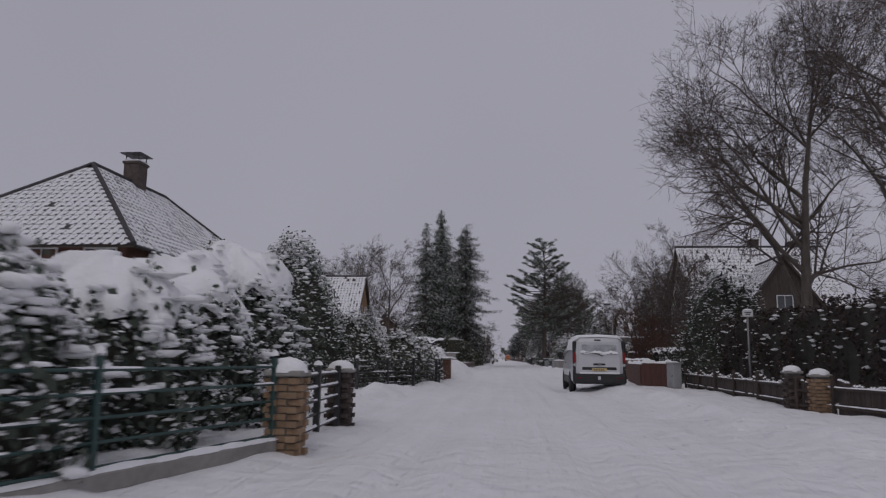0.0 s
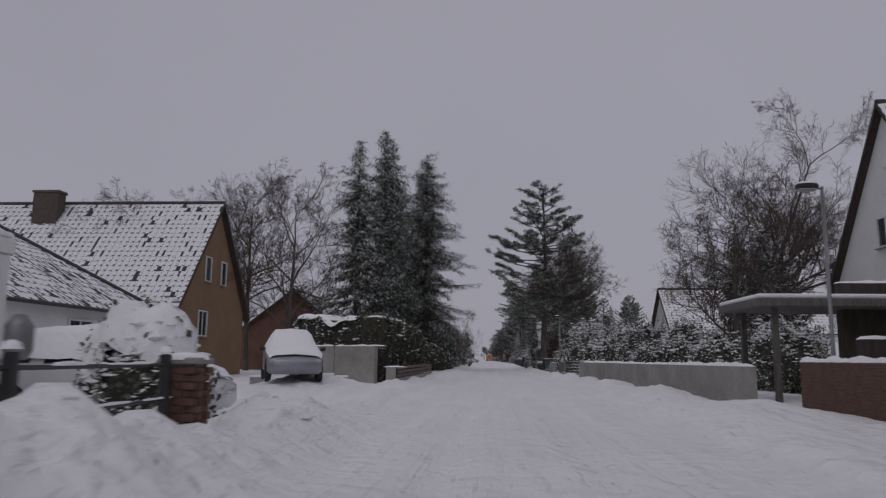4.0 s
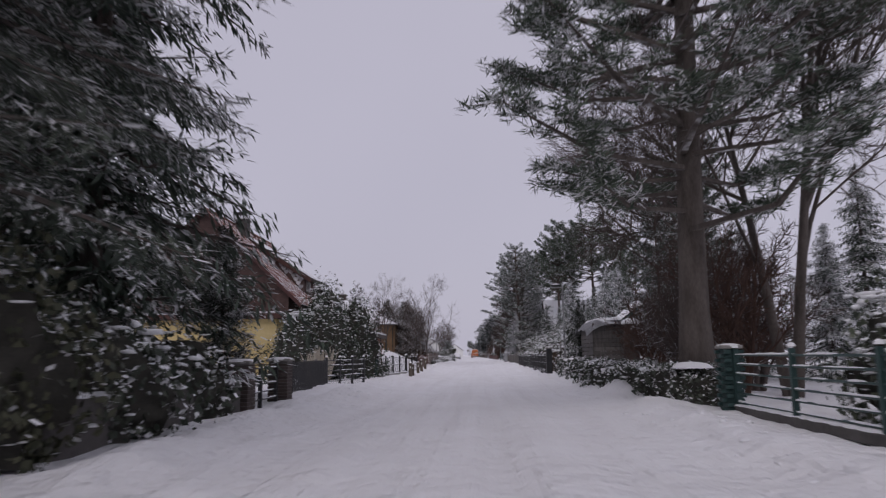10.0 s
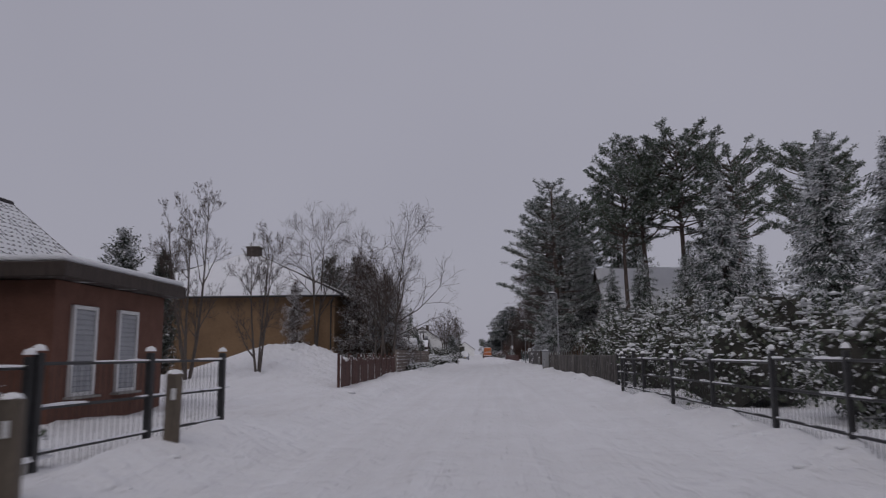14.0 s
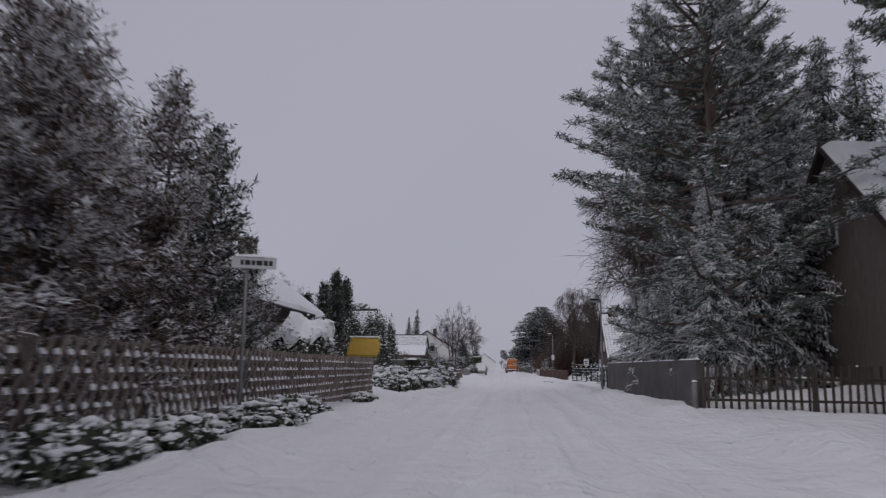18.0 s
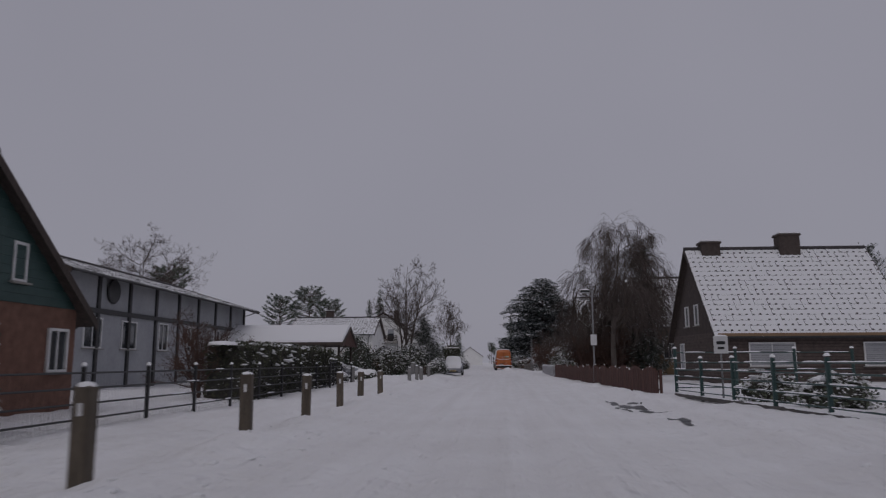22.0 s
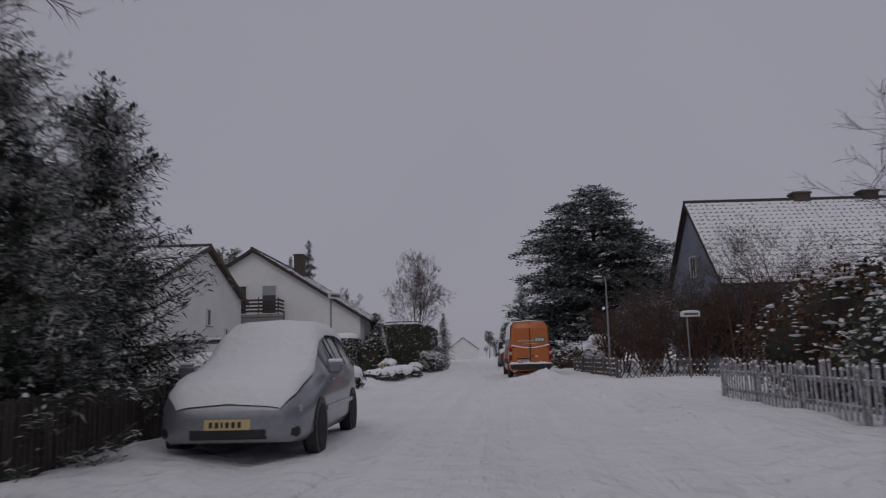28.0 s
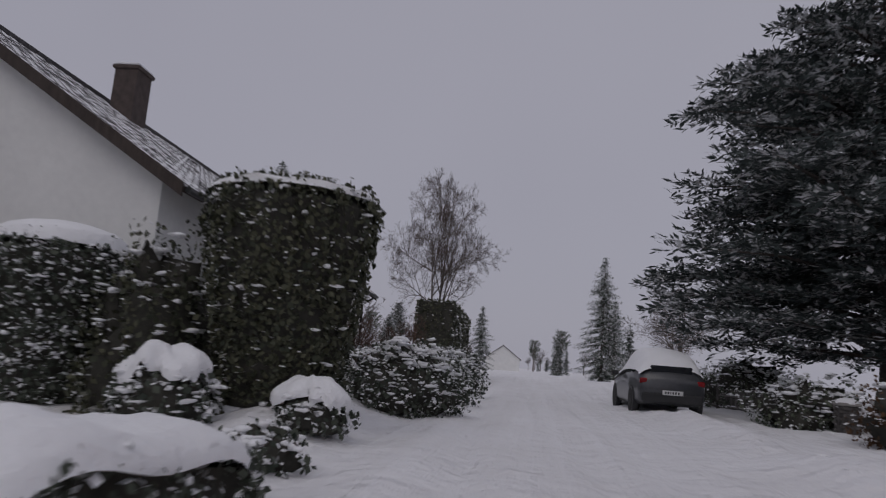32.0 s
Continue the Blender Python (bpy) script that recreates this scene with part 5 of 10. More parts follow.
def rail_fence(label, p, q, height=1.05, posts=2.5, rails=4, mat=METAL_DARK, post=0.09, rail=0.028, snow=0.6, name="fence", plinth=0.0, plinth_mat=CONCRETE, mesh=False, seed=0, flat_rail=False):
    """Posts with level rails or wires; snow on the rails, a plinth below, a wire mesh between where there is one."""
    ln, t = fence_base(name, label, p, q)
    n = max(1, round(ln / posts))
    pm = Shape().box((0, 0, (height + 0.06) / 2), (post, post, height + 0.12), 0.012).mesh("post", mat)
    pc = Shape()
    dome(pc, (0, 0, height + 0.11), post * 0.8, post * 0.8, 0.07, 8, 2)
    pc = pc.mesh("post_snow", SNOW, True)
    for i in range(n + 1):
        o = part("post", pm, t, "", pose(ln * i / n, 0, 0))
        if snow > 0:
            part("post_snow", pc, o)
    for r in range(rails):
        z = height * (0.98 - 0.78 * r / max(1, rails - 1)) if rails > 1 else height * 0.9
        s = Shape()
        if flat_rail:
            s.box((ln / 2, -post * 0.55, z), (ln, 0.03, rail), 0.006)
        else:
            s.tube([(0, 0, z), (ln, 0, z)], rail / 2 + 0.006, 5)
        o = part("rail", s.mesh("rail", mat), t)
        if snow > 0:
            part("rail_snow", snow_ridge(ln, z + rail / 2, rail * 1.3 + 0.012, 0.03, seed + r, 1 - snow), o)
    if plinth > 0:
        o = part("plinth", Shape().box((ln / 2, 0, plinth / 2), (ln, 0.16, plinth), 0.015).mesh("plinth", plinth_mat), t)
        part("plinth_snow", snow_ridge(ln, plinth, 0.17, 0.05, seed + 9, 0.1), o)
    if mesh:
        s = Shape()
        k = int(ln / 0.11)
        for i in range(k):
            s.tube([(ln * i / k, 0.02, plinth), (ln * i / k, 0.02, height * 0.95)], 0.004, 3, cap=False)
        part("wire_mesh", s.mesh("wire_mesh", mat), t)
    return t


def picket_fence(label, p, q, height=0.85, gap=0.11, width=0.065, mat=WOOD_GREY, name="picket_fence", arch=0.0, bay=2.4, snow=0.5, post_mat=None, pointed=True, seed=0, wobble=0.015, max_parts=300, sag=0.0, thick=0.022, slot=0.0, ragged=0.0):
    """Upright slats on two rails; arch bows the top edge over each bay, sag hangs it."""
    ln, t = fence_base(name, label, p, q)
    rng = np.random.default_rng(seed + 5)
    n = max(1, round(ln / bay))
    step = ln / n
    pm = Shape().box((0, 0.05, height / 2), (0.09, 0.09, height + 0.1), 0.012).mesh("post", post_mat or mat)
    for i in range(n + 1):
        part("post", pm, t, "", pose(step * i, 0, 0.02))
    for z in (height * 0.25, height * 0.72):
        o = part("rail", Shape().box((ln / 2, 0.035, z), (ln, 0.035, 0.07), 0.008).mesh("rail", mat), t)
        if snow > 0:
            part("rail_snow", snow_ridge(ln, z + 0.035, 0.05, 0.03, seed, 1 - snow, y=0.035), o)
    k = int(ln / gap)
    meshes = []
    for i in range(8):
        h = height * (1 + arch * math.sin(math.pi * (i + 0.5) / 8) - sag * math.sin(math.pi * (i + 0.5) / 8))
        s = Shape()
        if pointed:
            s.prism([(-width / 2, 0.05), (width / 2, 0.05), (width / 2, h - 0.05), (0, h), (-width / 2, h - 0.05)], 1, -0.024 - thick, -0.024 + thick * 0.4)
            me = fixed(s.mesh("slat", mat))
        else:
            s.box((0, -0.02, h / 2 + 0.02), (width, thick, h), 0.006)
            me = s.mesh("slat", mat)
        meshes.append(me)
    cap = Shape()
    dome(cap, (0, -0.02, -0.012), width * 0.55, 0.03, 0.045, 7, 2)
    cap = cap.mesh("slat_snow", SNOW, True)
    for i in range(k):
        x = gap * (i + 0.5)
        if slot and min(x % step, step - x % step) < slot:
            continue
        b = int(((x % step) / step) * 8) % 8
        h = height * (1 + (arch - sag) * math.sin(math.pi * (b + 0.5) / 8))
        o = part("slat", meshes[b], t, "", pose(x, 0, rng.normal(0, wobble), 0, rng.normal(0, 1.2 + ragged), 0))
        if snow > 0 and rng.random() < snow:
            part("slat_snow", cap, o, "", pose(0, 0, h))
    return t


def lattice_fence(label, p, q, height=1.2, mat=WOOD_GREY, snow=0.8, name="lattice_fence", gap=0.26, seed=0, posts=2.6, lump=1.0):
    """A hunter's fence: two layers of slanting half-round slats, nailed crosswise, with snow in the crossings."""
    ln, t = fence_base(name, label, p, q)
    rng = np.random.default_rng(abs(int(seed)) + 3)
    n = max(1, round(ln / posts))
    pm = Shape().box((0, 0.07, height / 2), (0.10, 0.10, height + 0.1), 0.015).mesh("post", mat)
    for i in range(n + 1):
        part("post", pm, t, "", pose(ln * i / n, 0, 0))
    dx = height * 0.62
    for sg in (-1, 1):
        y = -0.02 * sg
        me = Shape().tube([(-sg * dx / 2, y, 0.06), (sg * dx / 2, y, height)], 0.026, 6).mesh("slat", mat)
        k = int(ln / gap)
        for i in range(k + 1):
            x = min(max(gap * i, dx / 2), ln - dx / 2)
            if abs(x - gap * i) > gap * 0.6:
                continue
            part("slat", me, t, "", pose(gap * i, 0, rng.normal(0, 0.012)))
    if snow > 0:
        sh = Shape()
        k = int(ln / gap)
        for i in range(k):
            for zz in np.arange(0.16, height - 0.05, gap / 0.62 / 2):
                if rng.random() < snow:
                    ox = (0.5 if int(round(zz / (gap / 0.62 / 2))) % 2 else 0.0) * gap
                    dome(sh, (gap * i + ox, 0, zz), 0.085 * lump * rng.uniform(0.6, 1.2), 0.06 * lump, 0.10 * lump * rng.uniform(0.7, 1.3), 6, 2, rng, wob=0.15)
        part("snow_load", sh.mesh("snow_load", SNOW, True), t)
    return t


def low_wall(label, p, q, height=1.1, thick=0.24, mat=CONCRETE, name="garden_wall", snow=0.10, panels=0.0, bricks=None, seed=0, cope=False):
    """A garden wall with its coping and the snow on it; brick faces or cast panels where it has them."""
    ln, rz = span(p, q)
    t = thing(name, label, "wall", pose(p[0], p[1], 0, 0, 0, rz), kind="")
    if panels > 0:
        n = max(1, round(ln / panels))
        me = Shape().box((0, 0, height / 2 - 0.1), (ln / n - 0.012, thick, height + 0.2), 0.012).mesh("panel", mat)
        for i in range(n):
            part("panel", me, t, "", pose(ln * (i + 0.5) / n, 0, 0))
        pm = Shape().box((0, -thick * 0.1, height / 2 - 0.08), (0.10, thick * 1.3, height + 0.24), 0.012).mesh("post", mat)
        for i in range(1, n):
            part("post", pm, t, "", pose(ln * i / n, 0, 0))
    else:
        part("body", Shape().box((ln / 2, 0, height / 2 - 0.1), (ln, thick, height + 0.2), 0.015).mesh("body", mat), t)
    if bricks is not None:
        sh = Shape()
        for sg in (-1, 1):
            g = Shape()
            brick_courses(g, 0, ln, thick / 2, 0.0, height - 0.02, seed)
            sh.add([(v[0], -(v[1] + 0.012) if sg < 0 else v[1] + 0.012, v[2]) for v in g.v], g.f if sg > 0 else [f[::-1] for f in g.f])
        part("brickwork", sh.mesh("bricks", bricks), t)["kind"] = "stuff"
    if cope:
        part("coping", Shape().box((ln / 2, 0, height + 0.02), (ln + 0.06, thick + 0.1, 0.06), 0.01).mesh("coping", CONCRETE), t)
    if snow > 0:
        part("snow_cap", snow_ridge(ln, height + (0.05 if cope else 0.0), thick * 1.05, snow, seed, 0.03), t)
    return t


def pillar(label, x, y, w=0.4, h=1.1, brick=BRICK_YELLOW, mat=MORTAR, cap=0.14, group="", name="gate_pillar", rz=0.0):
    """A brick gate pillar with single bricks, a cap slab and snow on top."""
    t = thing(name, label, "pillar", on(x, y, rz, 0.12), group)
    part("core", Shape().box((0, 0, h / 2), (w - 0.03, w - 0.03, h), 0.006).mesh("core", mat), t)
    bh = 0.082
    full = Shape().box((0, 0, 0), (0.23, 0.115, bh - 0.013), 0.006).mesh("brick", brick)
    rows = int(h / bh)
    for r in range(rows):
        z = bh * (r + 0.5)
        for k in range(4):
            a = k * 90 + (0 if r % 2 else 0)
            off = (w / 2 - 0.115) * (1 if r % 2 else -1)
            m = pose(0, 0, 0, 0, 0, a) @ pose(off, -w / 2 + 0.055, z)
            part("brick", full, t, "", m)
            if w > 0.3:
                part("brick", full, t, "", pose(0, 0, 0, 0, 0, a) @ pose(off - 0.24 * (1 if r % 2 else -1), -w / 2 + 0.057, z) @ Matrix.Diagonal((max(0.15, (w - 0.25) / 0.24), 1, 1, 1)))
    part("cap", Shape().box((0, 0, h + 0.03), (w + 0.09, w + 0.09, 0.07), 0.015).mesh("cap", CONCRETE), t)
    if cap > 0:
        s = Shape()
        dome(s, (0, 0, h + 0.06), w * 0.68, w * 0.68, cap, 12, 4, None, skirt=0.02)
        part("snow_cap", s.mesh("snow_cap", SNOW, True), t)
    return t


# ---- street furniture ----
def street_lamp(label, x, y, h=4.8, rz=0.0, arm=0.2, head=0.48, group="street lamps"):
    """A steel mast with a short arm and a flat lantern box."""
    t = thing("street_lamp", label, "street lamp", on(x, y, rz, 0.1), group)
    part("mast", Shape().tube([(0, 0, 0), (0, 0, 1.1), (0, 0, 1.15), (0, 0, h)], [0.065, 0.065, 0.048, 0.038], 10).mesh("mast", METAL_GREY, True), t)
    part("arm", Shape().tube([(0, 0, h - 0.06), (arm * 0.5, 0, h - 0.03), (arm, 0, h)], 0.03, 8).mesh("arm", METAL_GREY, True), t)
    hd = part("lantern", Shape().box((arm + head * 0.3, 0, h + 0.01), (head, 0.24, 0.13), 0.04).mesh("lantern", METAL_DARK), t)
    part("diffuser", Shape().box((arm + head * 0.3, 0, h - 0.07), (head * 0.85, 0.19, 0.06), 0.02).mesh("diffuser", PLASTIC_GREY), hd)
    s = Shape()
    dome(s, (arm + head * 0.3, 0, h + 0.07), head * 0.5, 0.12, 0.06, 10, 2)
    part("snow_cap", s.mesh("snow_cap", SNOW, True), hd)
    part("service_door", Shape().box((0, -0.062, 0.7), (0.07, 0.02, 0.3), 0.006).mesh("service_door", METAL_DARK), t)
    return t


def street_sign(label, x, y, h=2.4, rz=0.0, w=0.75, ph=0.2, panels=1, mat=SIGN_WHITE, round_=False):
    """A post with a name or traffic board."""
    t = thing("street_sign", label, "sign", on(x, y, rz, 0.1))
    part("pole", Shape().tube([(0, 0, 0), (0, 0, h + 0.05)], 0.032, 8).mesh("pole", METAL_GREY, True), t)
    for i in range(panels):
        z = h - 0.12 - i * 0.28
        b = part("board", Shape().box((0.12 if w > 0.5 else 0, -0.045, z), (w, 0.02, ph), 0.006).mesh("board", mat), t)
        br = Shape()
        if w > 0.5:
            x0 = -w * 0.30
            for k in range(6):
                lw = (0.05, 0.09, 0.06, 0.1, 0.07, 0.06)[k] * w / 0.75
                br.box((0.12 + x0 + lw / 2, -0.058, z), (lw, 0.006, ph * 0.42), 0.001)
                x0 += lw + 0.02
        else:
            br.box((0, -0.058, z + ph * 0.12), (w * 0.6, 0.006, ph * 0.18), 0.001)
            br.box((0, -0.058, z - ph * 0.18), (w * 0.45, 0.006, ph * 0.14), 0.001)
        part("lettering", br.mesh("lettering", BLACK), b)
    s = Shape()
    dome(s, (0.12 if w > 0.5 else 0, -0.045, h - 0.12 + ph / 2), w * 0.48, 0.03, 0.05, 9, 2)
    part("snow_cap", s.mesh("snow_cap", SNOW, True), t)
    return t


def bollard(label, x, y, h=0.85, w=0.17, rz=0.0, lean=0.0, mat=WOOD_BOLLARD, group="roadside bollards", stripe=True, round_top=False):
    t = thing("bollard", label, "bollard", on(x, y, rz, 0.1) @ pose(0, 0, 0, lean, lean * 0.6, 0), group)
    if round_top:
        part("post", Shape().lathe((0, 0, 0), [(w / 2, 0), (w / 2, h * 0.88), (w * 0.45, h * 0.95), (w * 0.25, h)], 12).mesh("post", mat, True), t)
    else:
        part("post", Shape().box((0, 0, h / 2), (w, w, h), 0.02).mesh("post", mat), t)
    if stripe:
        part("reflector", Shape().box((0, -w / 2 - 0.004, h - 0.22), (0.05, 0.012, 0.12), 0.003).mesh("reflector", SIGN_WHITE), t)
    s = Shape()
    dome(s, (0, 0, h - 0.01), w * 0.55, w * 0.55, 0.05, 8, 2)
    part("snow_cap", s.mesh("snow_cap", SNOW, True), t)
    return t


def cabinet(label, x, y, w=0.75, d=0.32, h=1.05, rz=0.0, mat=PLASTIC_GREY):
    """A cable cabinet: base, body, door with louvres, sloping lid with snow."""
    t = thing("cable_cabinet", label, "cabinet", on(x, y, rz, 0.08))
    part("base", Shape().box((0, 0, 0.08), (w * 0.96, d * 0.9, 0.2), 0.01).mesh("base", CONCRETE), t)
    part("body", Shape().box((0, 0, h / 2 + 0.08), (w, d, h - 0.16), 0.02).mesh("body", mat), t)
    dr = part("door", Shape().box((0, -d / 2 - 0.006, h / 2 + 0.06), (w * 0.9, 0.02, h * 0.74), 0.008).mesh("door", mat), t)
    lv = Shape()
    for i in range(4):
        lv.box((0, -d / 2 - 0.018, h * 0.22 + 0.04 * i), (w * 0.5, 0.012, 0.018), 0.003)
    part("louvre", lv.mesh("louvre", METAL_GREY), dr)
    part("lock", Shape().box((w * 0.36, -d / 2 - 0.02, h * 0.55), (0.04, 0.02, 0.09), 0.005).mesh("lock", METAL_DARK), dr)
    part("lid", Shape().box((0, 0, h + 0.03), (w + 0.05, d + 0.06, 0.07), 0.02).mesh("lid", mat), t)
    s = Shape()
    dome(s, (0, 0, h + 0.06), w * 0.52, d * 0.55, 0.05, 10, 2)
    part("snow_cap", s.mesh("snow_cap", SNOW, True), t)
    return t


# ---- vehicles ----
def ring(st):
    s, zb, zl, zt, w, wt = st
    h = zl - zb
    half = [(w * 0.88, zb), (w * 0.99, zb + 0.16 * h), (w, zb + 0.62 * h), (w * 0.965, zl), (wt, zt - 0.12 * (zt - zl) - 0.015), (wt * 0.84, zt - 0.005)]
    pts = [(0, s, zb)] + [(x, s, z) for x, z in half] + [(0, s, zt + 0.02)] + [(-x, s, z) for x, z in half[::-1]]
    return pts


def loft(rings, closed=True):
    n = len(rings[0])
    sh = Shape()
    fs = []
    for i in range(len(rings) - 1):
        for k in range(n if closed else n - 1):
            k2 = (k + 1) % n
            fs.append((i * n + k, (i + 1) * n + k, (i + 1) * n + k2, i * n + k2))
    if closed:
        fs += [tuple(range(n)), tuple((len(rings) - 1) * n + k for k in range(n))[::-1]]
    sh.add([p for r in rings for p in r], fs)
    return sh


def smooth_stations(sts, k=3):
    out = []
    for a, b in zip(sts[:-1], sts[1:]):
        for i in range(k):
            t = i / k
            out.append(tuple(p + (q - p) * t for p, q in zip(a, b)))
    return out + [sts[-1]]


def wheel_part(parent, x, y, r, w, side, tyre_name="wheel"):
    prof = [(r * 0.62, -w / 2), (r * 0.9, -w / 2), (r, -w / 2 + 0.03), (r, w / 2 - 0.03), (r * 0.9, w / 2), (r * 0.62, w / 2)]
    ty = Shape()
    ty.lathe((0, 0, 0), prof, 24)
    wh = part(tyre_name, ty.mesh("wheel", TYRE, True), parent, "", pose(x, y, r, 0, 90, 0))
    rim = Shape()
    rim.lathe((0, 0, 0), [(r * 0.64, -w * 0.42), (r * 0.6, -w * 0.3), (r * 0.2, -w * 0.36), (r * 0.08, -w * 0.44)][::(1 if side < 0 else 1)], 20)
    rim.lathe((0, 0, 0), [(r * 0.64, w * 0.42), (r * 0.6, w * 0.3), (r * 0.2, w * 0.36), (r * 0.08, w * 0.44)], 20)
    for k in range(6):
        a = 6.283 * k / 6
        for sg in (-1, 1):
            rim.box((r * 0.36 * math.cos(a), r * 0.36 * math.sin(a), sg * w * 0.42), (r * 0.5, r * 0.12, 0.03), 0.008, a)
    part("rim", fixed(rim.mesh("rim", RIM)), wh)
    return wh


def vehicle(name, label, category, x, y, rz, sts, paint, wheels, wheel_r=0.31, snow=0.09, snow_from=0.0, snow_to=9.0, glass=(), z=None, trim=BLACK, wheel_w=0.2, side_glass=CAR_GLASS, snow_low=0.45):
    """A car or van lofted from cross sections; front towards local -y. glass: (from, to) stretches of side window."""
    t = thing(name, label, category, on(x, y, rz, 0.03) if z is None else pose(x, y, z, 0, 0, rz))
    fine = smooth_stations(sts, 3)
    rings = [ring(s) for s in fine]
    part("body", fixed(loft(rings).mesh("body", paint, True)), t)
    w_max = max(s[4] for s in sts)
    for wy in wheels:
        for sx in (-1, 1):
            arch = Shape().tube([(sx * (w_max - 0.12), wy, wheel_r * 1.02), (sx * (w_max + 0.006), wy, wheel_r * 1.02)], wheel_r * 1.17, 20)
            part("wheel_arch", arch.mesh("wheel_arch", trim), t)
            wheel_part(t, sx * (w_max - wheel_w / 2 + 0.015), wy, wheel_r, wheel_w, sx)
    for a, b in glass:
        for sx in (1, -1):
            g = Shape()
            idx = [i for i, s in enumerate(fine) if a - 1e-6 <= s[0] <= b + 1e-6]
            vs = []
            for i in idx:
                r = rings[i]
                lo, hi = Vector(r[4]), Vector(r[5])
                p, q = lo.lerp(hi, 0.10), lo.lerp(hi, 0.90)
                for c in (p, q):
                    vs.append((sx * (c.x + 0.010), c.y, c.z))
            fs = [(2 * j, 2 * j + 2, 2 * j + 3, 2 * j + 1)[::sx] for j in range(len(idx) - 1)]
            g.add(vs, fs)
            if fs:
                part("side_window", g.mesh("side_window", side_glass), t)
    if snow > 0:
        rng = np.random.default_rng(int(abs(x * 10 + y)) + 2)
        idx = [i for i, s in enumerate(fine) if snow_from <= s[0] - sts[0][0] <= snow_to]
        rows = []
        for i in idx:
            r = rings[i]
            pts = [Vector(r[4]).lerp(Vector(r[5]), snow_low), Vector(r[5]), Vector(r[6]), Vector(r[7]), Vector((-r[6][0], r[6][1], r[6][2])), Vector((-r[5][0], r[5][1], r[5][2])),
                   Vector((-r[4][0], r[4][1], r[4][2])).lerp(Vector((-r[5][0], r[5][1], r[5][2])), snow_low)]
            row = []
            for j, p in enumerate(pts):
                up = snow * (0.25, 0.7, 1.0, 1.1, 1.0, 0.7, 0.25)[j] * (1 + rng.normal(0, 0.12))
                if i in (idx[0], idx[-1]):
                    up *= 0.35
                o = p + Vector((math.copysign(0.02 + 0.03 * (j in (0, 1, 5, 6)), p.x) if abs(p.x) > 0.01 else 0, 0, up))
                row.append(tuple(o))
            rows.append(row)
        low = []
        sh = loft(rows, closed=False)
        part("snow_load", sh.mesh("snow_load", SNOW, True), t)
    return t


def plate(parent, x, y, z, w=0.5, h=0.11, rz=0.0, mat=SIGN_WHITE):
    m = pose(x, y, z, 0, 0, rz)
    p = part("number_plate", Shape().box((0, 0, 0), (w, 0.015, h), 0.004).mesh("number_plate", mat), parent, "", m)
    b = Shape()
    xx = -w * 0.4
    for lw in (0.05, 0.05, 0.03, 0.05, 0.05, 0.05):
        b.box((xx + lw / 2, -0.0105, 0), (lw * 0.75, 0.006, h * 0.55), 0.001)
        xx += lw + w * 0.035
    part("lettering", b.mesh("lettering", BLACK), p)
    return p


def silver_car(x, y, rz):
    sts = [(0.0, 0.30, 0.56, 0.60, 0.60, 0.52), (0.12, 0.22, 0.68, 0.74, 0.78, 0.66), (0.45, 0.20, 0.80, 0.86, 0.87, 0.70), (1.0, 0.20, 0.90, 0.98, 0.89, 0.70), (1.25, 0.20, 0.93, 1.08, 0.89, 0.66), (1.75, 0.20, 0.96, 1.46, 0.89, 0.60),
           (2.2, 0.20, 0.98, 1.57, 0.89, 0.60), (3.0, 0.20, 1.0, 1.58, 0.89, 0.60), (3.7, 0.22, 1.02, 1.50, 0.87, 0.58), (4.05, 0.28, 1.0, 1.25, 0.84, 0.60), (4.2, 0.36, 0.78, 0.9, 0.78, 0.62)]
    sts = [(s[0] - 2.1, *s[1:]) for s in sts]
    t = vehicle("car", "silver family car parked, thickly covered in snow", "car", x, y, rz, sts, PAINT_SILVER, (-1.25, 1.33), 0.31, 0.10, 0.0, 4.0, ((-0.6, 0.1), (0.16, 0.85), (0.9, 1.45)), snow_low=0.92)
    pl = plate(t, 0.0, -2.115, 0.43, 0.52, 0.115, 0, PLATE_YELLOW)
    part("lower_grille", Shape().box((0, -2.05, 0.33), (0.9, 0.12, 0.13), 0.03).mesh("lower_grille", BLACK), t)
    for sx in (-1, 1):
        part("fog_light_grille", Shape().box((sx * 0.62, -2.0, 0.34), (0.34, 0.1, 0.12), 0.03, rz=sx * 0.25).mesh("fog_light_grille", BLACK), t)
        part("headlight", Shape().box((sx * 0.62, -1.93, 0.58), (0.36, 0.16, 0.14), 0.05, rz=sx * 0.3).mesh("headlight", LAMP_CLEAR), t)
        mi = part("wing_mirror", Shape().box((sx * 0.98, -0.78, 1.02), (0.2, 0.12, 0.15), 0.05).mesh("wing_mirror", PAINT_SILVER), t)
        part("mirror_snow", Shape().box((sx * 0.98, -0.78, 1.11), (0.18, 0.11, 0.05), 0.022).mesh("mirror_snow", SNOW), mi)
        part("door_trim", Shape().box((sx * 0.895, 0.2, 0.52), (0.02, 2.2, 0.06), 0.008).mesh("door_trim", PAINT_SILVER), t)
        for k in (-0.55, 0.42):
            part("door_handle", Shape().box((sx * 0.885, 0.1 + k, 0.86), (0.03, 0.17, 0.03), 0.01).mesh("door_handle", PAINT_SILVER), t)
        part("tail_light", Shape().box((sx * 0.72, 2.03, 0.95), (0.14, 0.16, 0.3), 0.04).mesh("tail_light", LAMP_RED), t)
    return t


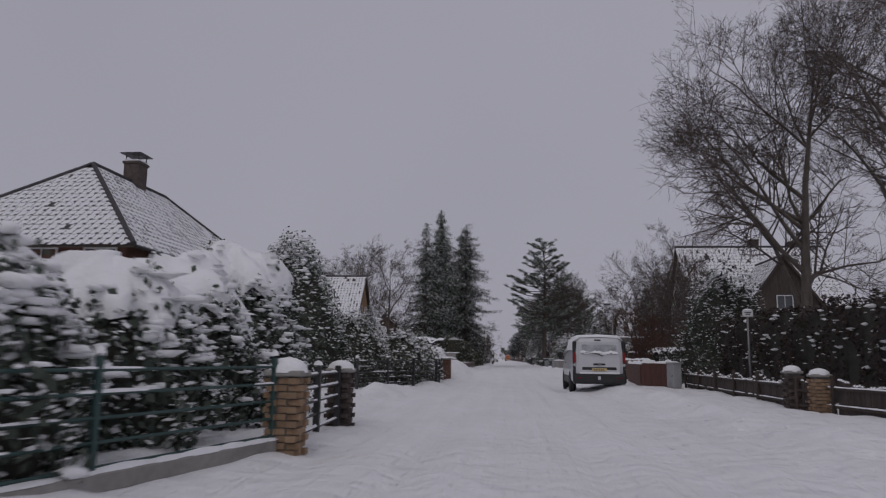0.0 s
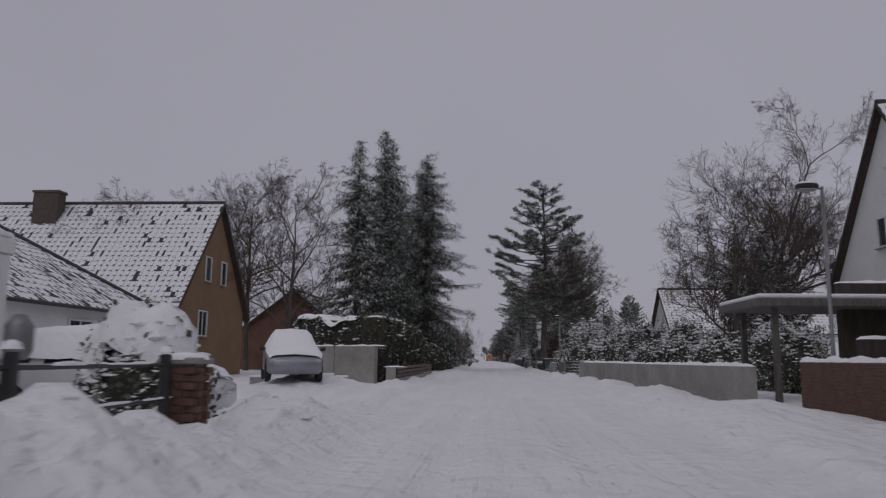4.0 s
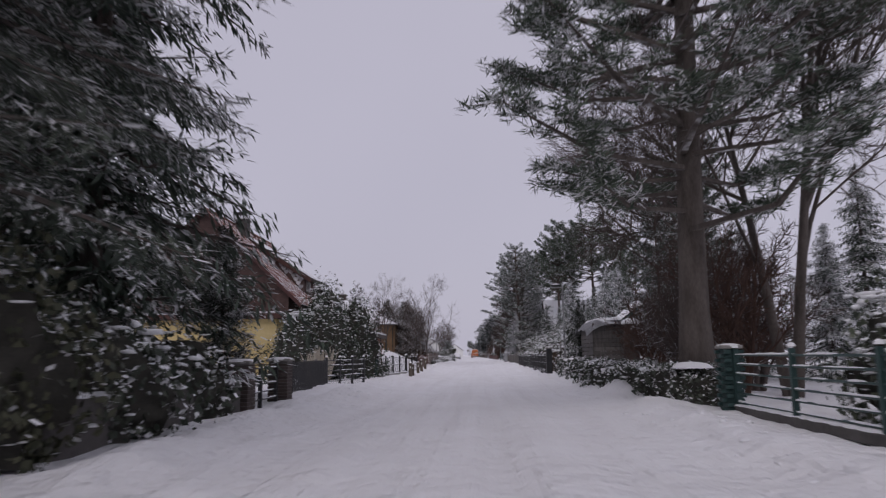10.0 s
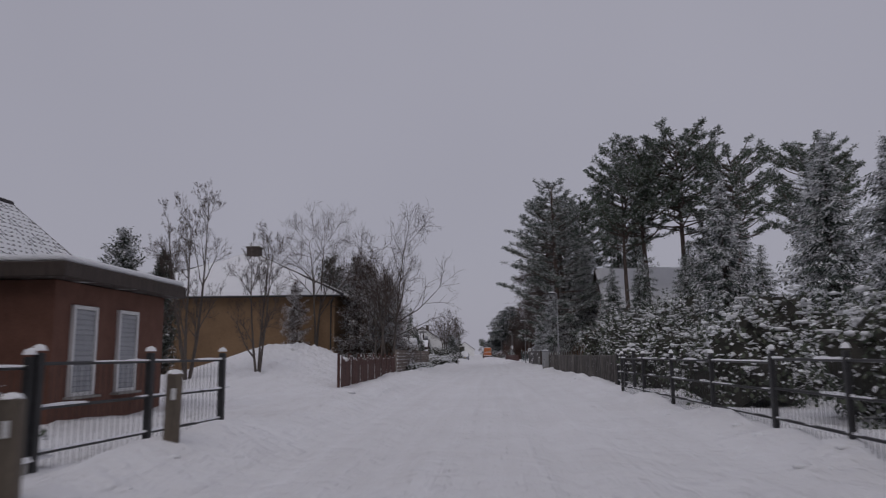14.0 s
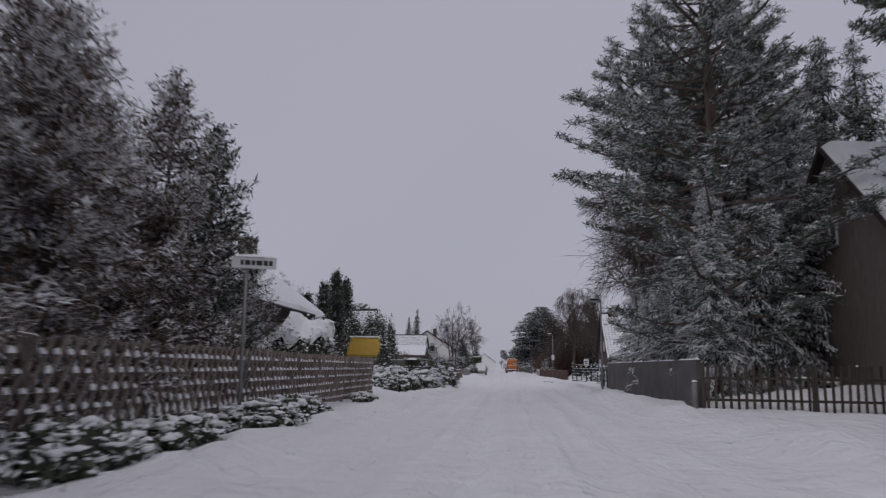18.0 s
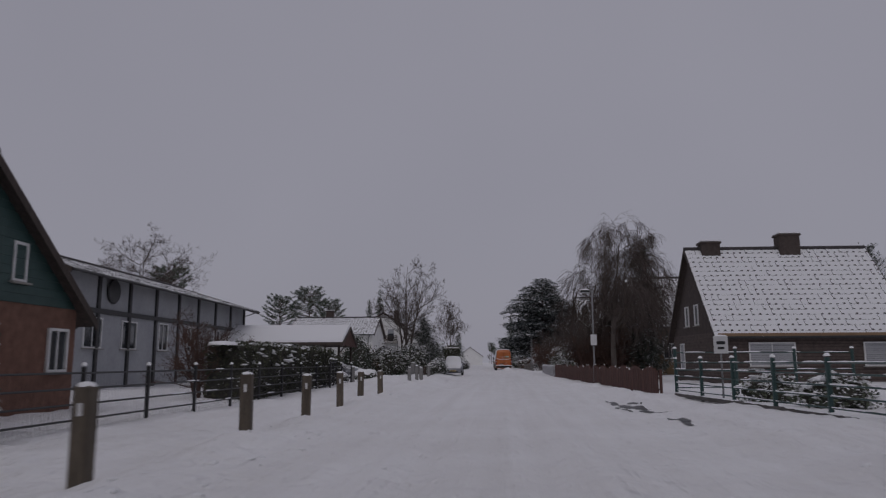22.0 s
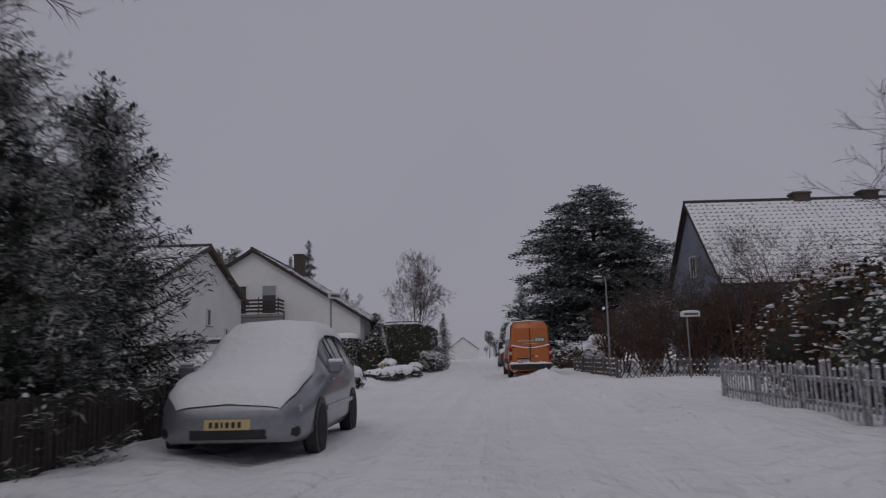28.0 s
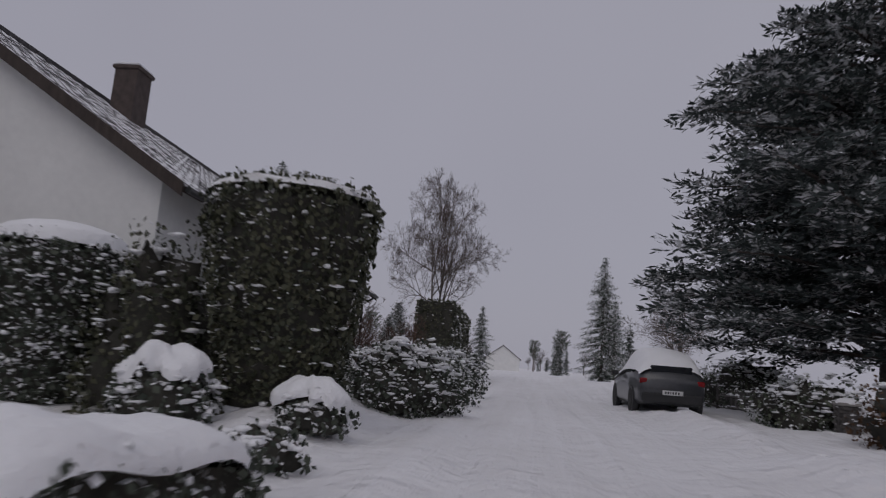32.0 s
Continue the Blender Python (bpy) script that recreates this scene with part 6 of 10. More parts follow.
def generic_car(label, x, y, rz, paint, snow=0.11, L=4.2, H=1.45, snow_low=0.2):
    k = L / 4.2
    sts = [(0.0, 0.32, 0.55, 0.6, 0.6, 0.52), (0.12, 0.22, 0.66, 0.72, 0.78, 0.66), (0.5, 0.20, 0.76, 0.84, 0.86, 0.70), (1.1, 0.20, 0.84, 0.93, 0.87, 0.70), (1.35, 0.20, 0.88, 1.02, 0.87, 0.66), (1.95, 0.20, 0.92, H - 0.06, 0.87, 0.58),
           (2.4, 0.20, 0.94, H, 0.87, 0.58), (3.1, 0.20, 0.96, H - 0.02, 0.87, 0.58), (3.75, 0.22, 0.96, H - 0.18, 0.85, 0.58), (4.08, 0.28, 0.93, 1.05, 0.82, 0.62), (4.2, 0.36, 0.72, 0.86, 0.78, 0.62)]
    sts = [((s[0] - 2.1) * k, *s[1:]) for s in sts]
    t = vehicle("car", label, "car", x, y, rz, sts, paint, (-1.28 * k, 1.3 * k), 0.31, snow, 0.1, 4.1 * k, ((-0.4 * k, 0.2 * k), (0.25 * k, 0.95 * k), (1.0 * k, 1.4 * k)), snow_low=snow_low)
    for sx in (-1, 1):
        part("tail_light", Shape().box((sx * 0.7, 2.05 * k, 0.82), (0.2, 0.1, 0.14), 0.03).mesh("tail_light", LAMP_RED), t)
        part("headlight", Shape().box((sx * 0.62, -1.98 * k, 0.6), (0.3, 0.14, 0.13), 0.04).mesh("headlight", LAMP_CLEAR), t)
        part("wing_mirror", Shape().box((sx * 0.96, -0.72 * k, 0.98), (0.18, 0.1, 0.13), 0.04).mesh("wing_mirror", BLACK), t)
    part("rear_window", Shape().box((0, 1.93 * k, 1.12), (1.05, 0.1, 0.2), 0.03).mesh("rear_window", CAR_GLASS), t)
    part("rear_bumper", Shape().box((0, 2.1 * k, 0.42), (1.5, 0.12, 0.24), 0.05).mesh("rear_bumper", BLACK), t)
    plate(t, 0, 2.17 * k, 0.56, 0.5, 0.11, 180)
    return t


def white_van(x, y, rz):
    """Panel van; local -y is its front."""
    sts = [(0.0, 0.35, 0.72, 0.78, 0.80, 0.70), (0.15, 0.28, 0.92, 0.98, 0.92, 0.80), (0.55, 0.26, 1.05, 1.14, 0.96, 0.84), (0.95, 0.26, 1.12, 1.28, 0.97, 0.82), (1.55, 0.26, 1.16, 1.84, 0.97, 0.76), (2.0, 0.26, 1.16, 1.94, 0.97, 0.78),
           (3.2, 0.26, 1.16, 1.96, 0.97, 0.80), (4.6, 0.28, 1.14, 1.95, 0.96, 0.80), (4.9, 0.32, 1.12, 1.90, 0.93, 0.79), (4.99, 0.42, 1.08, 1.80, 0.90, 0.77)]
    sts = [(s[0] - 2.5, *s[1:]) for s in sts]
    t = vehicle("van", "white panel van parked, roof and rear windows snowed over", "van", x, y, rz, sts, PAINT_WHITE, (-1.55, 1.55), 0.33, 0.07, 0.9, 4.9, ((-1.2, -0.45), (-0.35, 0.75)), side_glass=FROST_GLASS, wheel_w=0.22)
    yr = 2.5
    part("tailgate", Shape().box((0, yr - 0.015, 1.18), (1.46, 0.06, 1.22), 0.05).mesh("tailgate", PAINT_WHITE), t)
    part("rear_window", Shape().box((0, yr + 0.005, 1.50), (1.22, 0.05, 0.36), 0.06).mesh("rear_window", FROST_GLASS), t)
    sw = Shape()
    rng = np.random.default_rng(4)
    for i in range(9):
        dome(sw, (-0.55 + 1.1 * i / 8, yr + 0.03, 1.35 + 0.03 * math.sin(i * 1.7)), 0.13, 0.045, 0.09, 8, 2, rng)
    part("window_snow", sw.mesh("window_snow", SNOW, True), t)
    wp = Shape().tube([(-0.12, yr + 0.06, 1.27), (0.1, yr + 0.07, 1.36), (0.5, yr + 0.06, 1.38)], 0.014, 6)
    part("rear_wiper", wp.mesh("rear_wiper", BLACK), t)
    hd = part("tailgate_handle", Shape().box((0, yr + 0.03, 0.98), (0.42, 0.05, 0.06), 0.02).mesh("tailgate_handle", BLACK), t)
    part("badge", Shape().lathe((0, 0, 0), [(0.05, -0.01), (0.05, 0.01)], 10).mesh("badge", METAL_GREY), hd, "", pose(0, yr + 0.06, 0.98, 90, 0, 0))
    part("plate_recess", Shape().box((0, yr + 0.005, 0.83), (1.2, 0.05, 0.10), 0.02).mesh("plate_recess", BLACK), t)
    plate(t, 0, yr + 0.04, 0.79, 0.52, 0.10, 180, PLATE_YELLOW)
    part("rear_bumper", Shape().box((0, yr + 0.02, 0.47), (1.86, 0.22, 0.36), 0.07).mesh("rear_bumper", BLACK), t)
    part("bumper_snow", Shape().box((0, yr + 0.06, 0.67), (1.4, 0.16, 0.06), 0.028).mesh("bumper_snow", SNOW), t)
    part("roof_lamp", Shape().box((0.05, yr - 0.02, 1.83), (0.22, 0.06, 0.05), 0.02).mesh("roof_lamp", BLACK), t)
    for sx in (-1, 1):
        p = part("rear_pillar", Shape().box((sx * 0.86, yr - 0.08, 1.15), (0.13, 0.16, 1.3), 0.05).mesh("rear_pillar", BLACK), t)
        part("tail_light", Shape().box((sx * 0.865, yr + 0.005, 1.22), (0.10, 0.05, 0.34), 0.02).mesh("tail_light", LAMP_RED), p)
        part("reversing_light", Shape().box((sx * 0.865, yr + 0.005, 0.95), (0.09, 0.05, 0.1), 0.02).mesh("reversing_light", LAMP_CLEAR), p)
        part("reflector", Shape().box((sx * 0.7, yr + 0.135, 0.5), (0.14, 0.02, 0.04), 0.006).mesh("reflector", LAMP_RED), t)
        part("side_skirt", Shape().box((sx * 0.965, 0.0, 0.42), (0.03, 2.3, 0.26), 0.012).mesh("side_skirt", BLACK), t)
        mi = part("wing_mirror", Shape().box((sx * 1.1, -1.2, 1.32), (0.16, 0.12, 0.27), 0.05).mesh("wing_mirror", BLACK), t)
        part("mirror_arm", Shape().box((sx * 1.0, -1.2, 1.24), (0.1, 0.06, 0.06), 0.02).mesh("mirror_arm", BLACK), mi)
        part("door_handle", Shape().box((sx * 0.975, -0.3, 1.03), (0.02, 0.16, 0.035), 0.008).mesh("door_handle", BLACK), t)
        part("tow_eye", Shape().box((sx * 0.02, yr + 0.135, 0.5), (0.10, 0.03, 0.12), 0.02).mesh("tow_eye", PAINT_WHITE), t) if sx > 0 else None
    return t


def text_mesh(words, size, depth=0.004):
    cu = bpy.data.curves.new("lettering", 'FONT')
    cu.body, cu.size, cu.extrude, cu.align_x = words, size, depth, 'CENTER'
    ob = bpy.data.objects.new("lettering", cu)
    scene.collection.objects.link(ob)
    bpy.context.view_layer.update()
    me = bpy.data.meshes.new_from_object(ob.evaluated_get(bpy.context.evaluated_depsgraph_get()))
    bpy.data.objects.remove(ob)
    return me


def orange_van(x, y, rz, z):
    """High-roofed delivery van; local -y is its front."""
    sts = [(0.0, 0.38, 0.82, 0.88, 0.82, 0.74), (0.18, 0.30, 1.05, 1.12, 0.95, 0.82), (0.7, 0.28, 1.22, 1.34, 0.98, 0.84), (1.05, 0.28, 1.28, 1.5, 0.99, 0.82), (1.7, 0.28, 1.32, 2.2, 0.99, 0.80), (2.2, 0.28, 1.32, 2.58, 0.99, 0.82),
           (2.8, 0.28, 1.32, 2.68, 0.99, 0.84), (4.4, 0.28, 1.32, 2.70, 0.99, 0.85), (5.75, 0.30, 1.32, 2.66, 0.98, 0.84), (5.9, 0.40, 1.30, 2.55, 0.96, 0.82)]
    sts = [(s[0] - 2.95, *s[1:]) for s in sts]
    t = vehicle("van", "orange high-roof delivery van parked, snow on roof and bumper", "van", x, y, rz, sts, PAINT_ORANGE, (-1.95, 1.70), 0.35, 0.07, 1.8, 5.8, ((-1.55, -0.75), (-0.55, 2.2)), z=z, side_glass=FROST_GLASS, wheel_w=0.23)
    yr = 2.95
    for sx in (-1, 1):
        d = part("rear_door", Shape().box((sx * 0.43, yr - 0.01, 1.42), (0.84, 0.07, 1.92), 0.05).mesh("rear_door", PAINT_ORANGE), t)
        part("hinge", Shape().box((sx * 0.80, yr + 0.03, 1.45), (0.09, 0.05, 0.07), 0.015).mesh("hinge", BLACK), d)
        part("tail_light", Shape().box((sx * 0.93, yr - 0.03, 1.12), (0.13, 0.10, 0.62), 0.03).mesh("tail_light", LAMP_RED), t)
        part("reversing_light", Shape().box((sx * 0.93, yr + 0.005, 1.16), (0.12, 0.06, 0.14), 0.02).mesh("reversing_light", LAMP_CLEAR), t)
        part("reflector", Shape().box((sx * 0.78, yr + 0.115, 0.62), (0.18, 0.02, 0.05), 0.006).mesh("reflector", LAMP_RED), t)
        mi = part("wing_mirror", Shape().box((sx * 1.15, -1.35, 1.62), (0.18, 0.12, 0.38), 0.05).mesh("wing_mirror", BLACK), t)
        part("mirror_arm", Shape().box((sx * 1.03, -1.35, 1.5), (0.14, 0.06, 0.06), 0.02).mesh("mirror_arm", BLACK), mi)
        part("side_moulding", Shape().box((sx * 0.995, 0.0, 0.78), (0.03, 2.6, 0.24), 0.012).mesh("side_moulding", BLACK), t)
        part("side_moulding", Shape().box((sx * 0.985, 2.45, 0.78), (0.03, 0.6, 0.24), 0.012).mesh("side_moulding", BLACK), t)
        part("door_rail", Shape().box((sx * 0.985, 1.2, 1.5), (0.02, 2.6, 0.035), 0.008).mesh("door_rail", PAINT_ORANGE), t)
    part("door_gap", Shape().box((0, yr + 0.022, 1.42), (0.018, 0.02, 1.9), 0.003).mesh("door_gap", BLACK), t)
    part("brake_light", Shape().box((0, yr - 0.05, 2.56), (0.12, 0.09, 0.09), 0.03).mesh("brake_light", BLACK), t)
    part("badge", Shape().lathe((0, 0, 0), [(0.075, -0.012), (0.075, 0.012)], 14).mesh("badge", BLACK), t, "", pose(0.0, yr + 0.04, 1.42, 90, 0, 0))
    part("door_handle", Shape().box((-0.12, yr + 0.04, 1.02), (0.12, 0.05, 0.06), 0.02).mesh("door_handle", BLACK), t)
    part("door_handle", Shape().box((-0.27, yr + 0.04, 1.0), (0.12, 0.05, 0.06), 0.02).mesh("door_handle", SNOW), t)
    part("rear_bumper", Shape().box((0, yr + 0.03, 0.52), (1.9, 0.18, 0.26), 0.05).mesh("rear_bumper", BLACK), t)
    part("rear_step", Shape().box((0, yr + 0.05, 0.40), (1.3, 0.22, 0.06), 0.02).mesh("rear_step", BLACK), t)
    sb = Shape()
    rng = np.random.default_rng(8)
    for i in range(10):
        dome(sb, (-0.85 + 1.7 * i / 9, yr + 0.05, 0.64), 0.16, 0.10, 0.07 + 0.05 * math.sin(i * 0.9) ** 2, 8, 2, rng)
    part("bumper_snow", sb.mesh("bumper_snow", SNOW, True), t)
    sw = Shape()
    for i in range(13):
        u = -0.82 + 1.64 * i / 12
        dome(sw, (u, yr + 0.03, 1.40 + 0.12 * (u / 0.82) ** 2), 0.10, 0.035, 0.055, 8, 2, rng)
    part("ledge_snow", sw.mesh("ledge_snow", SNOW, True), t)
    plate(t, 0.35, yr + 0.035, 0.80, 0.52, 0.10, 180)
    part("plate_lamp", Shape().box((0.35, yr + 0.03, 0.89), (0.62, 0.05, 0.07), 0.015).mesh("plate_lamp", BLACK), t)
    lg = part("logo_panel", Shape().box((-0.45, yr + 0.04, 1.80), (0.5, 0.012, 0.22), 0.003).mesh("logo_panel", SIGN_GREEN), t, "", None)
    bl = Shape()
    for k, lw in enumerate((0.1, 0.1, 0.1)):
        bl.box((-0.45 + 0.14 - 0.14 * k, yr + 0.049, 1.80), (lw, 0.008, 0.13), 0.002)
    part("lettering", bl.mesh("lettering", SIGN_WHITE), lg)
    for words, px, pz, size in (("UNTERNEHMEN", 0.18, 1.72, 0.115), ("LEITUNGSBAU", 0.0, 1.58, 0.105)):
        me = text_mesh(words, size)
        me.materials.append(SIGN_WHITE)
        part("lettering", me, t, "white capital lettering", pose(px, yr + 0.034, pz, 90, 0, 180))
    return t

# ---- ground ----
HEAPS += [(-3.3, 36.2, -0.2, 0.7, 1.0), (-4.3, 27.5, -0.18, 1.6, 4.0), (-3.4, 33.0, -0.12, 0.8, 3.0), (-3.9, 140.5, -0.13, 0.9, 7.0), (-5.0, 172.0, -0.10, 1.0, 9.0), (4.0, 141.0, -0.10, 0.9, 8.0), (5.0, 173.0, -0.08, 1.0, 9.0), (-4.2, 240.0, -0.21, 0.9, 11.0), (-11.5, 217.5, 0.9, 2.6, 4.0), (-9.0, 221.4, 0.3, 1.8, 2.0), (11.0, 204.8, 0.8, 4.5, 1.3), (-7.0, 197.0, 0.55, 1.0, 4.0), (-7.2, 204.0, 0.6, 1.2, 3.2), (-2.75, 40.2, 0.55, 1.0, 2.6), (-3.0, 47.0, 0.4, 0.9, 2.4), (-5.4, 257.5, 0.35, 1.5, 4.0), (-6.0, 267.5, 0.35, 1.6, 4.0), (-5.2, 313.0, 0.5, 0.8, 1.0), (-3.6, 39.2, 0.35, 0.9, 1.4), (5.4, 245.0, -0.05, 1.2, 4.0), (-3.1, 42.0, 0.55, 0.9, 2.2), (-3.6, 47.5, 0.3, 1.2, 1.6), (5.2, 52.0, 0.3, 1.5, 3.5), (5.3, 62.0, 0.3, 0.8, 2.0), (5.2, 67.5, 0.3, 0.7, 1.6), (5.1, 72.5, 0.25, 0.7, 1.8),
          (-6.3, 61.0, 0.55, 1.8, 3.0), (-10.4, 177.0, 1.9, 3.4, 9.0), (-7.0, 211.5, 0.5, 1.6, 2.5), (-5.6, 284.0, 0.25, 0.9, 2.2), (4.9, 322.0, 0.2, 0.8, 3.0), (3.4, 314.8, 0.25, 1.2, 1.0)]
gx = np.concatenate([[-900, -400, -200, -110, -70, -50, -38, -30, -24, -20, -17, -14.5, -12.5, -11, -10], np.arange(-9.2, 9.21, 0.23), [10, 11, 12.5, 14.5, 17, 20, 24, 30, 38, 50, 70, 110, 200, 400, 900]])
gy = np.concatenate([[-700, -300, -120, -60, -30, -18, -12, -8], np.arange(-6, 372, 0.3), [374, 378, 384, 392, 402, 415, 435, 470, 530, 650, 850, 1400, 2400]])
gX, gY = np.meshgrid(gx, gy)
gZ = lie(gX, gY) + 0.02 * np.sin(gX * 9.0 + 3 * np.sin(gY * 2.1)) * np.sin(gY * 7.3 + 2 * np.sin(gX * 3.1)) * (np.abs(gX) > 2.8)
gZ = np.where((np.abs(gX) > 40) | (gY < -15) | (gY > 420), 0.0, gZ)
nx, ny = len(gx), len(gy)
gi = np.arange(nx * ny).reshape(ny, nx)
gf = np.stack([gi[:-1, :-1], gi[:-1, 1:], gi[1:, 1:], gi[1:, :-1]], -1).reshape(-1, 4)
gm = bpy.data.meshes.new("ground")
gm.from_pydata(np.stack([*bent(gX, gY), gZ], -1).reshape(-1, 3).tolist(), [], gf.tolist())
gm.materials.append(ROAD_SNOW)
gm.polygons.foreach_set("use_smooth", [True] * len(gf))
solid("ground", gm, "snow-covered street and verges with faint tyre tracks", "ground", kind="structure")

rngc = np.random.default_rng(14)
cy_ = rngc.uniform(2, 350, 4200)
cx_ = rngc.choice((-1, 1), 4200) * (2.7 + rngc.gamma(2.0, 0.45, 4200)) + 0.2
keep = (vnoise(cx_ * 0.3, cy_ * 0.16, 7) > 0.62) & (np.abs(cx_) < 5.0)
cx_, cy_ = cx_[keep], cy_[keep]
clod_size = 0.02 + 0.055 * rngc.uniform(0, 1, len(cx_)) ** 3
solid("snow_clods", lumps_mesh("snow_clods", rngc, np.stack([*bent(cx_, cy_), lie(cx_, cy_) - 0.15 * clod_size], -1), clod_size, SNOW, 0.6), "loose clods of snow thrown up along both verges", "snow", kind="stuff")

# ---- trees: one mesh pair for each kind, set up many times ----
SPR = [conifer_meshes(11, 16, 4.0, 0.04, 0.42, shape=0.66, ragged=0.4, spray=0.5, blade=0.13), conifer_meshes(12, 16, 3.7, 0.05, 0.5, shape=0.6, ragged=0.5, spray=0.52, blade=0.13)]
SPS = [conifer_meshes(14, 12, 3.0, 0.03, 0.42, leaf=SPRUCE_SNOW, shape=0.72, ragged=0.35, spray=0.48, load=0.7), conifer_meshes(15, 12, 2.8, 0.04, 0.5, leaf=SPRUCE_SNOW, shape=0.68, ragged=0.42, spray=0.5, load=0.7)]
PIN = [pine_meshes(22, 16.2, 4.2, 0.60, tuft=0.28, needles=18, slim=0.2, rise=0.3, gap=0.5, dense=0.95, shape=0.22), pine_meshes(23, 17, 3.4, 0.2, leaf=PINE_SNOW, tuft=0.3, needles=16, slim=0.2, load=0.4, dense=0.8)]
PIN_NEAR = pine_meshes(24, 17, 4.3, 0.24, shape=0.45, dense=1.4, tuft=0.24, needles=28, slim=0.13, bark=BARK, load=0.04)
PIN_TALL_SNOW = pine_meshes(26, 17, 3.6, 0.46, leaf=PINE_SNOW, tuft=0.26, needles=24, slim=0.15, load=0.5, dense=0.9, shape=0.4)
PIN_NEAR_SNOW = pine_meshes(25, 17, 4.0, 0.12, leaf=PINE_SNOW, tuft=0.24, needles=26, slim=0.14, load=0.4)
BUSHY_NEAR = conifer_meshes(35, 6, 2.2, 0.0, 0.28, 1.7, CONIFER_DARK, BARK_PLAIN, rise=0.25, shape=0.62, tip_up=0.2, spray=0.3, ragged=0.45, blade=0.075, step=0.065, load=0.12, clod=0.06)
SPR_NEAR = conifer_meshes(13, 16, 3.7, 0.16, 0.42, 1.1, leaf=CONIFER_DARK, shape=0.6, spray=0.30, ragged=0.5, blade=0.05, step=0.045, load=0.05, clod=0.08)
CED = cedar_meshes(31, 15, 7.0)
CYP = conifer_meshes(32, 7, 0.85, 0.0, -0.1, 2.0, CONIFER_DARK, BARK_PLAIN, rise=0.9, shape=0.5, tip_up=0.4, spray=0.5)
BUSHY = conifer_meshes(33, 6, 2.1, 0.0, 0.15, 1.15, CONIFER_DARK, BARK_PLAIN, rise=0.3, shape=0.6, tip_up=0.2, spray=0.36, ragged=0.35, blade=0.14, step=0.11)
BAR_FAR = [bare_meshes(47, 12, 0.62, 0.2, density=1.2, levels=3, thick=1.1), bare_meshes(48, 12, 0.55, 0.2, stems=2, density=1.1, levels=3)]
SPR_FAR = conifer_meshes(16, 16, 3.9, 0.05, 0.45, 0.55, shape=0.7, ragged=0.45, spray=0.9)
BUSHY_RUSSET = conifer_meshes(34, 6, 2.2, 0.0, 0.2, 1.15, RUSSET, BARK_PLAIN, rise=0.2, shape=0.55, tip_up=0.2, spray=0.32, ragged=0.45, blade=0.10, step=0.09, load=0.7, clod=0.07)
BAR = [bare_meshes(41, 12, 0.60, 0.25, density=1.1), bare_meshes(42, 12, 0.55, 0.2, stems=2), bare_meshes(43, 12, 0.66, 0.2, density=1.15), bare_meshes(44, 12, 0.34, 0.12, up=1.0, stems=3, density=0.8)]
BIG = [bare_meshes(51, 18, 0.66, 0.16, density=1.3, thick=1.1, lean=-0.10), bare_meshes(52, 19, 0.58, 0.16, density=1.25, thick=1.2)]
THICKET = [bare_meshes(61, 4, 0.5, 0.1, stems=5, twig=TWIG_RED, bark=TWIG_RED, density=0.7, levels=3), bare_meshes(62, 4, 0.55, 0.1, stems=6, twig=TWIG_SNOW, bark=TWIG_SNOW, density=0.7, levels=3)]
BAR_TALL = bare_meshes(49, 14, 0.42, 0.22, stems=3, up=0.9, density=0.85, splay=0.07)
BAR_SLIM = bare_meshes(50, 10, 0.60, 0.25, stems=2, up=0.5, density=0.9, levels=3, splay=0.09, thick=0.9)
SPL = [conifer_meshes(17, 12, 3.0, 0.03, 0.5, leaf=SPRUCE_LADEN, shape=0.72, ragged=0.4, spray=0.36, blade=0.12, step=0.13, load=1.5, clod=0.19), conifer_meshes(18, 12, 2.8, 0.04, 0.55, leaf=SPRUCE_LADEN, shape=0.68, ragged=0.42, spray=0.36, blade=0.12, step=0.13, load=1.5, clod=0.19)]
WIL = bare_meshes(45, 11, 0.55, 0.3, weep=0.5, density=1.25)
BIRCH = bare_meshes(46, 14, 0.30, 0.25, weep=0.12, bark=BARK_BIRCH)


def tree(kind, label, x, y, h, base, rz=0.0, wide=1.0, name="tree", category="tree", group=""):
    k = h / base
    t = plant_tree(name, label, kind, on(x, y, rz, 0.08), category, group)
    t.scale = (k * wide, k * wide, k)
    return t


def grove(kind, label, base, spots, name, category):
    for i, (x, y, h, w) in enumerate(spots):
        tree(kind[i % len(kind)], label, x, y, h, base, 67 * i + 13 * len(spots), w, name, category)


S_LAB, P_LAB = "tall dark green spruce with a light dusting of snow", "tall pine with tufted dark green crown"
B_LAB, N_LAB = "leafless tree with fine bare twigs", "snow-laden spruce with white-tipped branches"

# =========== first stretch: 0 to 50 m, left ===========
rail_fence("dark green metal fence with four snowy rails on a low plinth", (-4.6, 0.5), (-2.75, 8.25), 1.0, 2.4, 5, METAL_GREEN, plinth=0.16, seed=1, post=0.06, rail=0.02, snow=0.2)
pillar("yellow brick gate pillar with a round cap of snow", -2.65, 8.45, 0.36, 1.0, BRICK_YELLOW, cap=0.16)
rail_fence("dark metal gate with level rails", (-2.7, 8.75), (-2.85, 11.8), 0.95, 1.6, 5, METAL_DARK, seed=2, name="garden_gate")
pillar("dark brick gate pillar with a cap of snow", -2.87, 12.1, 0.34, 1.0, BRICK_DARK, cap=0.14)
